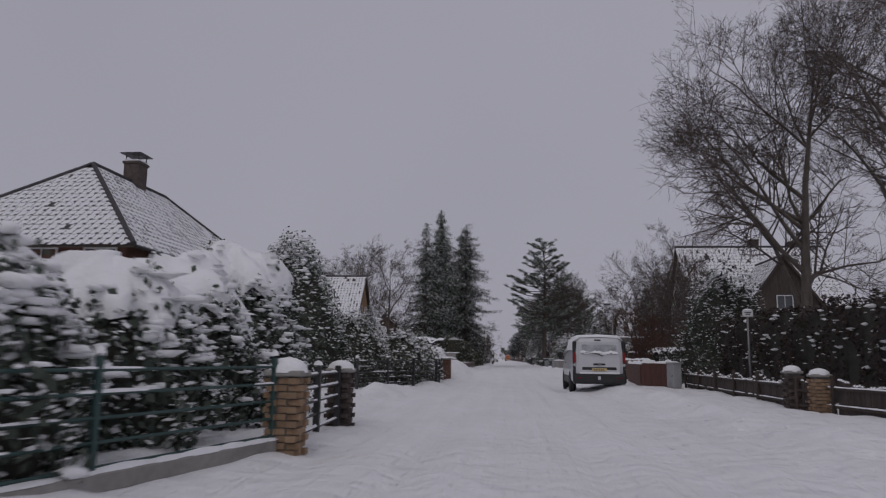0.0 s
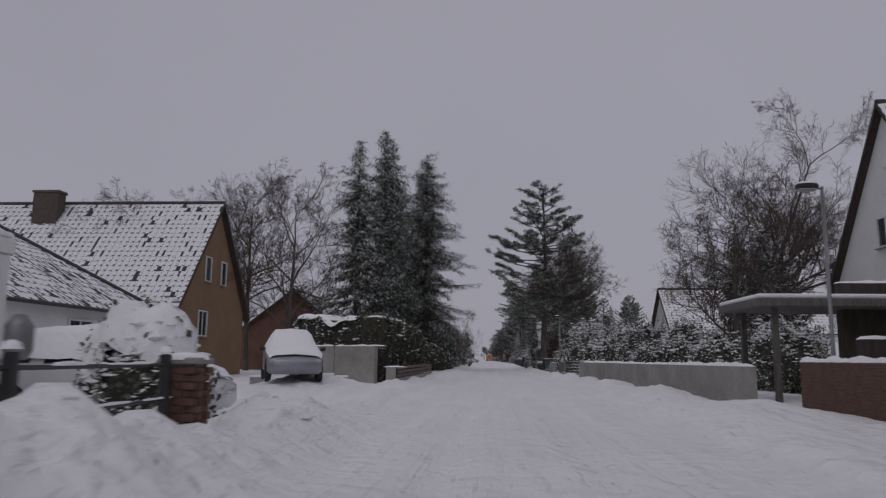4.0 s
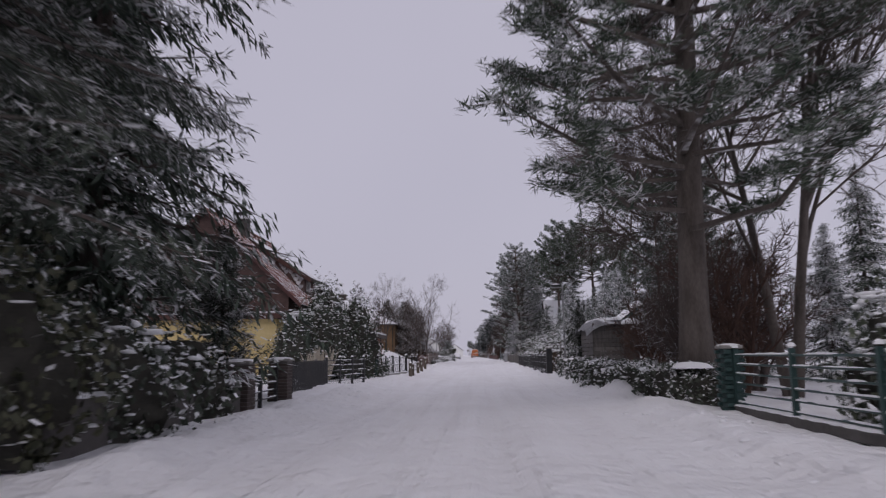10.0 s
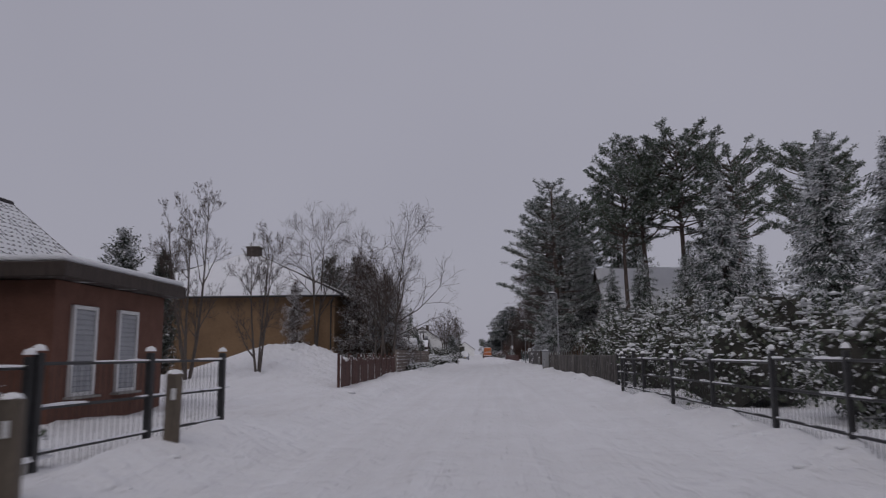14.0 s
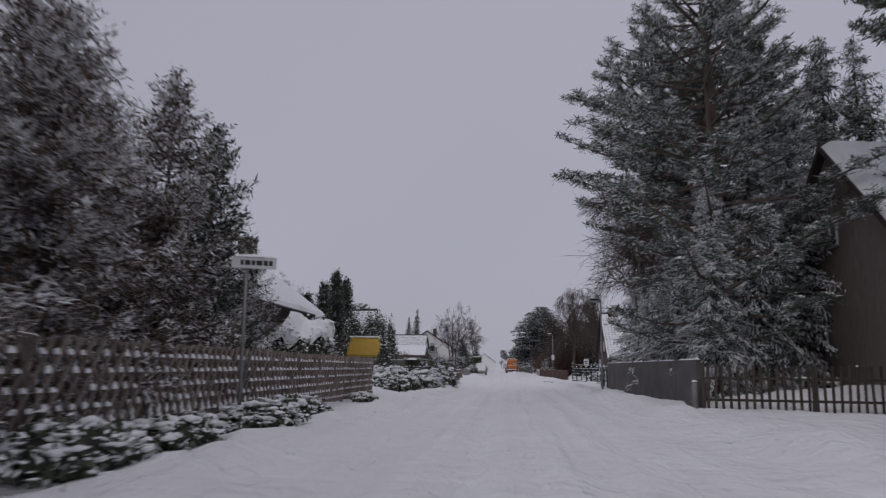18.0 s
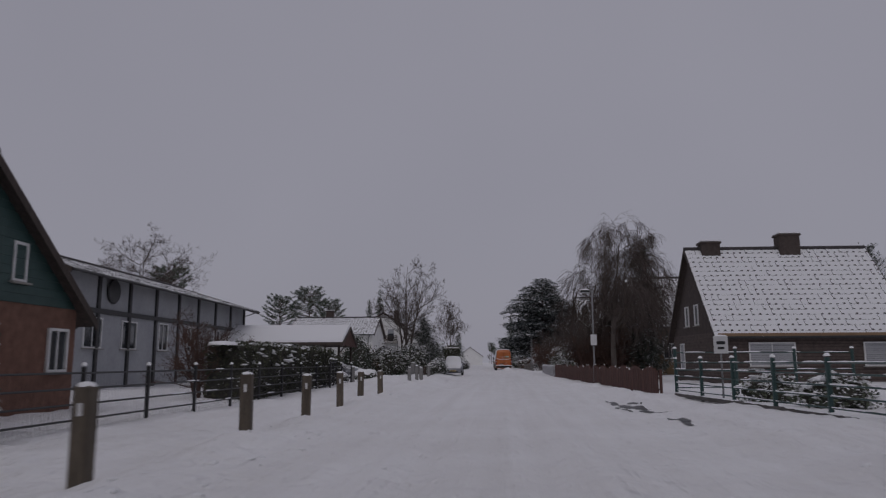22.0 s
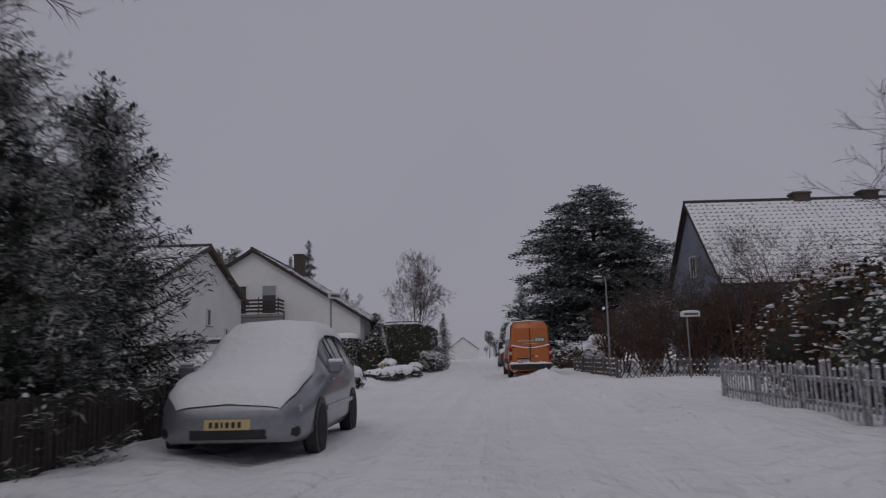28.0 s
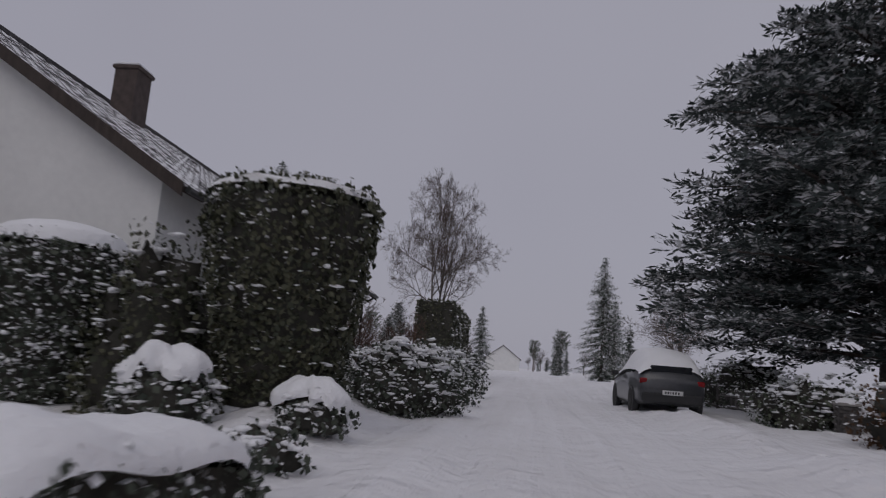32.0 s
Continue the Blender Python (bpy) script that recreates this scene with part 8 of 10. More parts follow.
for r in range(12):
    for sg in (-1, 1):
        part("board", side[r % 2], wood, "", pose(rngw.normal(0, 0.02), 0.8 * sg, 0.16 + 0.19 * r, 0, rngw.normal(0, 0.3), 0))
        part("board", ends[r % 2], wood, "", pose(1.78 * sg, 0, 0.16 + 0.19 * r))
for sx in (-1.72, 0.0, 1.72):
    for sg in (-1, 1):
        part("post", Shape().box((sx, 0.75 * sg, 1.2), (0.09, 0.07, 2.5), 0.01).mesh("post", WOOD_DARK), wood)
tp = Shape()
tv, tf = [], []
for i in range(14):
    for j in range(9):
        u, w = -2.0 + 4.0 * i / 13, -1.1 + 2.2 * j / 8
        tv.append((u, w, 2.68 - 0.5 * (abs(w) / 1.1) ** 3 - 0.3 * (abs(u) / 2.0) ** 6 + 0.05 * math.sin(u * 5 + w * 3)))
for i in range(13):
    for j in range(8):
        tf.append((i * 9 + j, (i + 1) * 9 + j, (i + 1) * 9 + j + 1, i * 9 + j + 1))
tp.add(tv, tf)
part("tarpaulin", tp.mesh("tarpaulin", TARP, True), wood)
for i, (u, w, ru, rw) in enumerate(((-0.9, 0.1, 0.8, 0.45), (0.6, -0.2, 0.9, 0.5), (1.4, 0.3, 0.5, 0.35), (-1.5, -0.3, 0.35, 0.3))):
    sn = Shape()
    dome(sn, (u, w, 2.58), ru, rw, 0.17, 12, 3, rngw, wob=0.12)
    part("tarpaulin_snow", sn.mesh("tarpaulin_snow", SNOW, True), wood)
pillar("square dark gate pillar beside a mesh fence", 3.95, 135.6, 0.3, 1.38, METAL_DARK, METAL_DARK, 0.05)
street_lamp("grey street lamp with flat lantern, snow on top", 4.7, 134.9, 4.75, 180)
tree(BUSHY, "snowy conifer beside a street lamp", 5.4, 134.2, 3.9, 6, 0, 0.75, "garden_conifer", "conifer")

# =========== 108 to 165 m, left ===========
low_wall("low overgrown stone wall dusted with snow", (-4.9, 105.5), (-4.75, 112.0), 0.7, 0.3, CONCRETE_DARK, snow=0.08, seed=20)
pillar("broad dark brick gate pillar with a flat cap", -4.75, 112.4, 0.5, 1.12, BRICK_DARK, cap=0.05)
pillar("broad dark brick gate pillar with a flat cap", -4.95, 116.2, 0.52, 1.12, BRICK_DARK, cap=0.05)
rail_fence("black metal gate of level bars", (-4.85, 112.8), (-4.95, 115.8), 0.95, 1.5, 5, METAL_DARK, name="garden_gate", seed=21)
picket_fence("dark slatted metal fence with grey posts", (-5.2, 116.6), (-5.9, 126.4), 1.0, 0.17, 0.05, METAL_DARK, "slat_fence", bay=2.45, snow=0.1, pointed=False, seed=4, post_mat=METAL_GREY)
rail_fence("dark metal fence with light top rail", (-5.9, 126.4), (-5.0, 130.2), 1.08, 1.3, 5, METAL_DARK, mesh=True, seed=22)
shingle_house = house("brown shingled gabled house with red tile roof", -14.9, 142.4, 90, 12.6, 9.6, 4.7, 9.4, SHINGLE, TILE_RED, seed=13, bare=0.35, over=0.75, gable_mat=SHINGLE, trim=surface("maroon_trim", (0.06, 0.022, 0.02), (0.10, 0.04, 0.035), scale=4, rough=0.7),
      windows=(("mx", -0.2, 6.9, 0.75, 1.0, 1, 0.0), ("mx", -1.9, 4.75, 1.2, 0.8, 1, 0.0), ("mx", 2.3, 4.75, 1.2, 0.8, 1, 0.0)), chimneys=((-1.8, -0.7, 0.7, 0.7, 9.7, CONCRETE_DARK, True),))
# its long shed dormer over the street side, with tile-hung cheeks
dx0, dx1, dy0, dz0, fall = -1.4, 3.5, -4.45, 6.2, 0.65
dormer = part("dormer", fixed(Shape().prism([(dy0, 4.9), (dy0, dz0), (-0.7, dz0 + fall * (-0.7 - dy0)), (-0.7, 8.3)], 0, dx0, dx1).mesh("dormer", SHINGLE)), shingle_house, "dark boarded dormer across the roof")
part("dormer_roof", fixed(Shape().prism([(y, dz0 + fall * (y - dy0) + d) for y, d in ((dy0 - 0.5, 0.01), (dy0 - 0.5, 0.14), (-0.45, 0.14), (-0.45, 0.01))], 0, dx0 - 0.25, dx1 + 0.3).mesh("dormer_roof", WOOD_DARK)), dormer)
part("snow_sheet", fixed(Shape().prism([(y, dz0 + fall * (y - dy0) + d) for y, d in ((dy0 - 0.42, 0.142), (dy0 - 0.38, 0.20), (-0.6, 0.20), (-0.5, 0.142))], 0, dx0 - 0.2, dx1 + 0.25).mesh("snow_sheet", SNOW)), dormer)
part("bargeboard", fixed(Shape().prism([(y, dz0 + fall * (y - dy0) + d) for y, d in ((dy0 - 0.5, -0.18), (dy0 - 0.5, 0.10), (-0.5, 0.10), (-0.5, -0.18))], 0, dx0 - 0.29, dx0 - 0.253).mesh("bargeboard", WOOD_RED)), dormer)
scale_mesh = fixed(Shape().prism([(-0.15, 0.1), (-0.15, -0.02), (-0.06, -0.14), (0.06, -0.14), (0.15, -0.02), (0.15, 0.1)], 0, -0.025, 0.0).mesh("hung_tile", surface("snow_dusted_tile", (0.34, 0.33, 0.34), (0.74, 0.74, 0.76), scale=6, rough=0.8, bump=0.2, vary=0.3)))
for j in range(14):
    for i in range(14):
        y, z = dy0 + 0.18 + 0.31 * (i + 0.5 * (j % 2)), 5.05 + 0.235 * j
        if 9.55 - 0.979 * abs(y) + 0.1 < z < dz0 + fall * (y - dy0) - 0.1:
            part("hung_tile", scale_mesh, dormer, "", pose(dx0 - 0.004 * (j % 2), y, z, 3, 0, 0))
for x in (-0.3, 2.4):
    window_unit(shingle_house, "my", x, 5.25, 0.9, 0.8, 12.6, 2 * abs(dy0), bars=1)
porch = flat_roof_block("yellow rendered porch wing with flat snowy roof", -13.9, 134.3, 0, 8.2, 3.0, 3.15, RENDER_YELLOW, "porch_wing", WOOD_RED, ("px", 0.2, 1.1, 2.1, RENDER_GREY), snow=0.10, over=0.3, category="building")
for i, (x, y, r, h) in enumerate(((-7.4, 134.0, 1.4, 4.3), (-8.6, 132.0, 1.2, 3.2), (-6.4, 136.2, 1.3, 4.2), (-8.4, 137.0, 1.7, 5.0))):
    shrub("dark_conifer_bush", "tall dark conifer bush laced with snow", x, y, r, r, h, THUJA, 0.13, 230, 0.5, 80 + i, category="conifer", grow=-0.5, bumps=0.25)
tree(BUSHY, "dark conifer behind a slatted fence", -7.0, 117.4, 4.8, 6, 20, 0.85, "garden_conifer", "conifer")
pamp = thing("pampas_grass", "clump of pale dry pampas grass", "grass", on(-7.1, 130.4), kind="")
rngp = np.random.default_rng(12)
pb = np.stack([rngp.normal(0, 0.25, 160), rngp.normal(0, 0.2, 160), np.zeros(160)], 1)
pd = unit(np.stack([rngp.normal(0, 0.2, 160), rngp.normal(0, 0.2, 160), np.ones(160)], 1))
part("stalks", quads_mesh("stalks", kites(pb, pd, unit(np.cross(pd, rngp.normal(0, 1, (160, 3)))), rngp.uniform(1.0, 1.7, 160), np.full(160, 0.10)), surface("dry_grass", (0.42, 0.38, 0.31), (0.60, 0.55, 0.46), scale=5, rough=0.9, bump=0)), pamp)
cabinet("dark green box beside a garden gate", -5.75, 136.4, 1.1, 0.6, 0.95, 0, METAL_GREEN)
rail_fence("dark bar fence with wire mesh and a low plinth", (-5.2, 136.2), (-4.55, 145.0), 1.08, 2.4, 3, METAL_DARK, mesh=True, plinth=0.14, seed=23)
rail_fence("dark wrought gate with close bars", (-4.5, 145.1), (-4.1, 149.2), 1.15, 2.0, 3, METAL_DARK, mesh=True, seed=24, name="garden_gate")
for i, y in enumerate((134.8, 138.8, 141.1, 143.0, 145.6)):
    bollard("square wooden roadside bollard with a pale reflector", (-3.3, -3.52, -3.42, -3.34, -3.3)[i], y, 0.78, 0.16, 5 * i, 1.5 * ((-1) ** i))
house("pale house with its gabled roof wholly under snow", -20.2, 161.0, 90, 12.0, 8.6, 4.2, 7.7, RENDER_GREY, TILE_DARK, seed=14, bare=0.0, trim=WOOD_DARK)
flat_roof_block("long brown brick garage with flat snowy roof", -10.1, 151.8, 0, 5.8, 4.2, 2.55, surface("brown_brick", (0.11, 0.05, 0.034), (0.18, 0.085, 0.06), scale=3, rough=0.9, bump=0.2), door=None, windows=(("px", -1.2, 0.5, 0.8, 1.6, 0, 1.0), ("px", 0.4, 0.5, 0.8, 1.6, 0, 1.0)), over=0.35)
for i, (x, y, r, h) in enumerate(((-6.5, 144.2, 1.0, 0.95), (-6.7, 146.8, 0.8, 0.8))):
    shrub("garden_bush", "low dark garden bush behind a bar fence", x, y, r, r, h, SHRUB, 0.09, 260, 0.2, 84 + i, bumps=0.28)
grove([BUSHY, CYP], "dark green garden conifer with some snow", 6.5, ((-19.6, 176.0, 8.6, 0.9), (-18.0, 177.6, 6.4, 1.1)), "garden_conifer", "conifer")
grove([BAR[3]], "slender leafless tree with upright limbs", 12, ((-11.2, 165.0, 9.0, 0.7), (-9.4, 168.0, 7.6, 0.7)), "bare_tree", "tree")

# =========== 134 to 190 m, right ===========
rail_fence("dark mesh fence with tall grey posts", (3.95, 135.9), (3.9, 148.0), 1.0, 2.2, 3, METAL_DARK, mesh=True, seed=25, post=0.07)
rail_fence("dark mesh fence with tall grey posts", (3.9, 148.0), (3.8, 158.0), 0.95, 2.4, 3, METAL_DARK, mesh=True, seed=26, post=0.07)
house("little dark A-frame summer house with thick snow on its roof", 12.2, 148.6, 90, 3.6, 7.6, 2.2, 4.9, WOOD_DARK, TILE_DARK, seed=15, bare=-1, over=0.5, gutter=False, name="summer_house", trim=METAL_GREEN, windows=(("mx", 0.0, 2.9, 1.2, 0.9, 1, 0.0),))
for i, (x, y, r, h) in enumerate(((5.6, 138.0, 0.9, 1.3), (6.6, 141.5, 1.3, 1.8), (5.7, 145.0, 1.0, 1.5), (7.2, 150.0, 1.6, 2.2), (5.9, 154.5, 1.4, 1.9), (8.0, 157.5, 1.8, 2.6), (6.2, 161.5, 1.4, 1.8))):
    shrub("garden_bush", "untidy garden bush weighed down with snow", x, y, r, r, h, BROWN_LEAF if i == 2 else SHRUB, 0.10, 230, 0.7, 90 + i, bumps=0.28)
grove(SPS, N_LAB, 12, ((8.8, 144.2, 5.0, 0.9), (10.8, 157.0, 6.8, 1.0), (9.4, 166.0, 8.0, 0.9), (12.5, 164.0, 8.8, 0.9), (14.8, 170.0, 9.6, 1.0), (19.0, 166.0, 9.0, 1.0)), "spruce", "spruce tree")
grove([PIN[0], PIN[1]], P_LAB, 17, ((18.5, 178.0, 12.8, 1.0), (23.0, 184.0, 13.6, 1.0), (26.0, 174.0, 12.0, 1.0), (29.0, 188.0, 14.6, 1.0)), "pine", "pine tree")
lattice_fence("weathered wooden lattice fence along the verge", (4.65, 163.2), (4.32, 184.1), 0.95, WOOD_GREY, 0.3, seed=3, gap=0.2, lump=0.55)
rail_fence("dark metal garden gate with snow on its bars", (4.45, 159.6), (4.62, 163.0), 1.1, 1.7, 4, METAL_DARK, name="garden_gate", seed=27)
for i, (x, y, r, h) in enumerate(((7.0, 167.0, 1.6, 2.4), (7.2, 171.0, 1.8, 2.8), (7.0, 175.5, 1.7, 3.0), (7.2, 179.8, 1.5, 2.5), (10.2, 173.0, 2.2, 3.6), (10.5, 179.0, 2.2, 4.0), (6.9, 182.4, 1.2, 2.0))):
    shrub("rhododendron", "large evergreen shrub bent under heavy snow", x, y, r, r, h, BROWN_LEAF if i in (3, 6) else SHRUB, 0.11, 300, 0.35, 100 + i, bumps=0.25)
cabinet("grey cable cabinet at the fence corner", 4.05, 184.4, 0.42, 0.34, 1.12, -70)
street_sign("small white street name board on a post", 8.6, 186.6, 2.4, -10, 0.75, 0.18)
street_lamp("grey street lamp with flat lantern, snow on top", 5.2, 187.6, 5.3, 180)

# =========== 160 to 215 m, left ===========
picket_fence("red-brown plank fence with scooped panels", (-5.0, 163.3), (-5.2, 181.0), 1.12, 0.105, 0.102, WOOD_RED, "plank_fence", sag=0.16, bay=2.3, snow=0.25, slot=0.13, pointed=False, seed=6)
house("ochre house with pyramid roof under snow", -16.9, 189.6, 0, 15.5, 14.5, 5.1, 8.4, RENDER_OCHRE, TILE_DARK, hip=7.2, seed=16, bare=-1, chimneys=((0.3, -0.2, 0.95, 0.8, 9.1, BRICK_DARK, False),), over=0.6)
grove([BAR_SLIM], "slim leafless tree with long upright stems", 10, ((-5.7, 182.4, 10.5, 0.85), (-10.1, 181.6, 9.6, 0.8), (-6.3, 181.8, 7.6, 0.8)), "bare_tree", "tree")
grove([BUSHY_RUSSET, BUSHY, BUSHY_RUSSET, BUSHY_RUSSET], "dense dark russet conifer of a garden screen", 6.5, ((-7.8, 183.6, 7.4, 0.8), (-8.4, 186.2, 8.0, 0.8), (-6.6, 191.0, 6.6, 0.8), (-6.6, 187.4, 7.2, 0.85), (-8.0, 189.0, 8.0, 0.75), (-10.8, 188.6, 8.4, 0.8), (-8.4, 192.6, 8.2, 0.75), (-11.0, 193.4, 8.6, 0.8), (-7.6, 196.4, 7.6, 0.75), (-8.2, 200.2, 8.0, 0.7), (-10.4, 198.6, 8.4, 0.8), (-8.4, 203.8, 5.0, 0.8), (-11.1, 180.2, 4.2, 0.75)), "dark_conifer", "conifer")
shrub("beech_bush", "bush still holding its withered brown leaves", -6.7, 184.8, 0.9, 0.9, 2.0, BROWN_LEAF, 0.10, 260, 0.1, 111)
lattice_fence("grey wooden lattice fence packed with snow", (-5.1, 181.2), (-5.25, 209.0), 1.36, surface("old_lattice_wood", (0.13, 0.105, 0.09), (0.28, 0.235, 0.205), scale=3, rough=0.9, bump=0.4, vary=0.25, stretch=(4, 4, 0.6)), 0.85, seed=5, gap=0.25, lump=0.72)
for i, (x, y, r, h) in enumerate(((-4.6, 186.6, 0.5, 0.5), (-4.55, 188.8, 0.6, 0.55), (-4.6, 191.2, 0.55, 0.5), (-4.5, 194.2, 0.7, 0.6), (-4.6, 196.8, 0.6, 0.5), (-4.7, 204.5, 0.4, 0.35))):
    shrub("low_shrub", "low snow-covered shrub at the foot of a fence", x, y, r, r * 1.5, h, SHRUB, 0.09, 260, 1.4, 115 + i)
street_sign("white street name board on a grey post", -4.7, 193.6, 3.1, 20, 0.75, 0.2)
shrub("snow_bush", "round evergreen bush under a thick snow dome", -7.2, 206.2, 1.4, 1.4, 2.3, SHRUB, 0.11, 240, 0.8, 121, shell=(0.6, 0.15))

# =========== 186 to 262 m, right ===========
picket_fence("dark wooden picket fence along a side street", (5.25, 202.6), (16.5, 201.2), 1.25, 0.2, 0.075, WOOD_DARK, bay=2.6, snow=0.1, pointed=False, seed=7)
low_wall("dark concrete panel wall with slim posts", (5.25, 203.0), (5.45, 222.2), 1.46, 0.14, CONCRETE_DARK, "panel_wall", 0.04, 2.9, seed=30)
bollard("short grey stone post by a fence corner", 5.05, 202.8, 0.85, 0.16, 0, 0, STONE, "stone posts", False, True)
house("dark gabled house with thick snow on its roof", 17.8, 207.6, 0, 13.0, 8.0, 4.9, 8.5, surface("grey_brown_boards", (0.15, 0.12, 0.105), (0.25, 0.205, 0.18), scale=3, rough=0.9, bump=0.3, stretch=(4, 4, 0.6)), TILE_DARK, seed=17, bare=-1, windows=(("mx", 0.0, 4.9, 0.6, 1.0, 0, 0.0), ("mx", -1.5, 1.6, 0.9, 1.1, 1, 0.0)), z=0.6)
grove([PIN_NEAR_SNOW], "tall pine with snow on its layered boughs", 17, ((7.1, 207.6, 18.0, 1.25),), "pine", "pine tree")
grove([PIN_TALL_SNOW], P_LAB, 17, ((8.4, 213.0, 17.5, 1.15), (7.0, 216.6, 17.5, 1.25), (9.6, 220.0, 17.0, 1.1)), "pine", "pine tree")
grove([PIN[0]], "very tall pine with high flat crown and bare trunk", 17, ((12.9, 201.4, 18.0, 0.95), (14.8, 202.6, 20.2, 1.05), (17.4, 200.6, 20.4, 1.1), (20.5, 196.0, 17.6, 1.0), (11.2, 217.0, 18.0, 1.0)), "pine", "pine tree")
grove(SPL, N_LAB, 12, ((7.4, 209.6, 9.0, 0.9), (6.7, 206.2, 7.5, 0.9), (6.8, 212.2, 8.0, 0.85), (8.6, 208.0, 11.5, 0.6), (7.6, 214.0, 10.5, 0.9), (10.6, 209.4, 12.0, 0.9), (8.0, 218.4, 10.0, 0.95), (10.8, 214.4, 12.5, 0.9), (8.6, 222.6, 10.0, 1.0), (11.2, 221.0, 12.0, 1.0), (7.6, 226.0, 7.0, 1.0)), "spruce", "spruce tree")
grove(SPR[:2], S_LAB, 16, ((9.9, 192.4, 7.6, 0.9), (12.8, 195.0, 9.0, 0.9), (15.5, 193.0, 8.4, 0.9), (11.4, 190.4, 7.4, 0.9), (14.0, 187.5, 7.8, 1.0), (14.8, 215.4, 17.0, 0.75), (17.0, 216.8, 17.5, 0.8), (19.4, 200.8, 13.6, 0.95), (22.2, 201.6, 14.2, 1.0), (17.4, 198.4, 10.5, 0.9), (20.6, 191.4, 9.0, 1.0)), "spruce", "spruce tree")
grove([SPL[0]], "small young spruce with snow on its branches", 12, ((10.4, 200.2, 5.8, 0.75), (11.5, 199.8, 6.5, 0.75)), "young_spruce", "spruce tree")
tree(BIRCH, "white-barked birch with hanging bare twigs", 6.7, 217.6, 15.0, 14, 0, 1.0, "birch", "birch tree")
tree(BIRCH, "white-barked birch with hanging bare twigs", 7.2, 222.0, 15.5, 14, 60, 0.76, "birch", "birch tree")
tree(BIRCH, "white-barked birch with hanging bare twigs", 7.8, 213.0, 13.0, 14, 120, 1.0, "birch", "birch tree")
street_lamp("dark street lamp with flat lantern in front of a wall", 5.0, 221.4, 4.9, 180)
rail_fence("green metal bar fence on a grey kerb", (5.6, 222.6), (6.0, 229.4), 1.2, 2.4, 4, METAL_GREEN, seed=34)
rail_fence("green metal bar fence on a grey kerb", (6.0, 229.4), (6.9, 234.8), 1.2, 2.4, 4, METAL_GREEN, seed=31)
rail_fence("green metal bar fence with tall posts", (6.9, 234.8), (6.1, 249.8), 1.15, 2.6, 5, METAL_GREEN, seed=32, plinth=0.12, plinth_mat=CONCRETE_DARK)
for i, (x, y, r, h) in enumerate(((8.2, 243.0, 0.9, 0.8), (8.0, 246.5, 0.9, 0.8), (8.6, 239.6, 0.8, 0.7))):
    shrub("low_shrub", "low dark shrub behind a fence, snow on top", x, y, r, r, h, SHRUB, 0.09, 240, 0.8, 125 + i)
brick_house = house("dark brick house with steep snow-flecked tile roof", 16.0, 265.2, 0, 9.4, 7.8, 2.7, 7.35, BRICK_DARK, TILE_DARK, seed=18, bare=0.0, over=0.3,
      windows=(("mx", -1.0, 3.1, 0.65, 1.15, 0, 0.0), ("mx", 0.7, 3.1, 0.65, 1.15, 0, 0.0), ("mx", -2.2, 0.7, 0.8, 1.5, 0, 1.0), ("my", -2.1, 0.9, 2.3, 1.2, 1, 1.0), ("my", 3.0, 0.9, 1.3, 1.2, 0, 1.0)),
      chimneys=((-3.6, 0.0, 1.05, 0.8, 7.8, BRICK_DARK, False), (0.75, 0.0, 1.15, 0.8, 8.2, BRICK_DARK, False)), courses=("my", "mx"))
part("fascia", Shape().box((0, -4.22, 2.42), (9.6, 0.05, 0.26), 0.01).mesh("fascia", surface("ochre_board", (0.20, 0.125, 0.07), (0.30, 0.20, 0.12), scale=3, rough=0.8, bump=0.2, stretch=(0.5, 4, 4))), brick_house, "ochre-brown board under the eave")
tree(BUSHY, "broad dark conifer beside a brick house", 23.2, 269.0, 8.0, 6, 50, 0.8, "garden_conifer", "conifer")
house("pale house with a hipped roof under snow", 38.0, 292.0, 0, 9.0, 9.0, 5.2, 8.8, RENDER_GREY, TILE_DARK, hip=4.0, seed=31, bare=-1)
rail_fence("dark green tall fence posts with wire", (6.1, 249.8), (12.5, 251.0), 1.5, 2.2, 3, METAL_GREEN, seed=33)
street_sign("white house sign on a dark post", 7.2, 248.4, 1.9, 0, 0.45, 0.55, mat=SIGN_WHITE)
picket_fence("red-brown picket fence with arched bays", (5.2, 279.0), (5.45, 250.2), 0.82, 0.125, 0.082, WOOD_RED, arch=0.22, bay=2.3, snow=0.15, pointed=True, seed=8)
notice_lamp = street_lamp("grey street lamp with flat lantern and a white notice", 5.35, 262.8, 4.9, 180)
part("notice", Shape().box((0, 0.075, 2.35), (0.32, 0.02, 0.55), 0.006).mesh("notice", SIGN_WHITE), notice_lamp, "small white notice board")
tree(WIL, "weeping willow with a curtain of hanging bare twigs", 10.1, 281.0, 13.0, 11, 0, 1.05, "weeping_willow", "willow tree")
tree(BUSHY, "dark cypress rising behind a willow", 13.2, 283.0, 10.0, 6, 0, 0.6, "dark_conifer", "conifer")
house("dark brown house with gabled snowy roof", 19.6, 291.0, 0, 12.0, 9.4, 4.4, 8.7, surface("dark_ochre_render", (0.13, 0.085, 0.045), (0.20, 0.14, 0.08), scale=1, rough=0.9, bump=0.15), TILE_DARK, seed=19, bare=0.06,
      windows=(("mx", -1.5, 1.4, 1.1, 1.3, 1, 0.0), ("my", -3.6, 1.4, 1.4, 1.3, 1, 0.0), ("mx", 1.2, 4.9, 0.9, 1.1, 0, 0.0)), chimneys=((0.0, 0.3, 0.8, 0.7, 9.4, BRICK_DARK, False),))

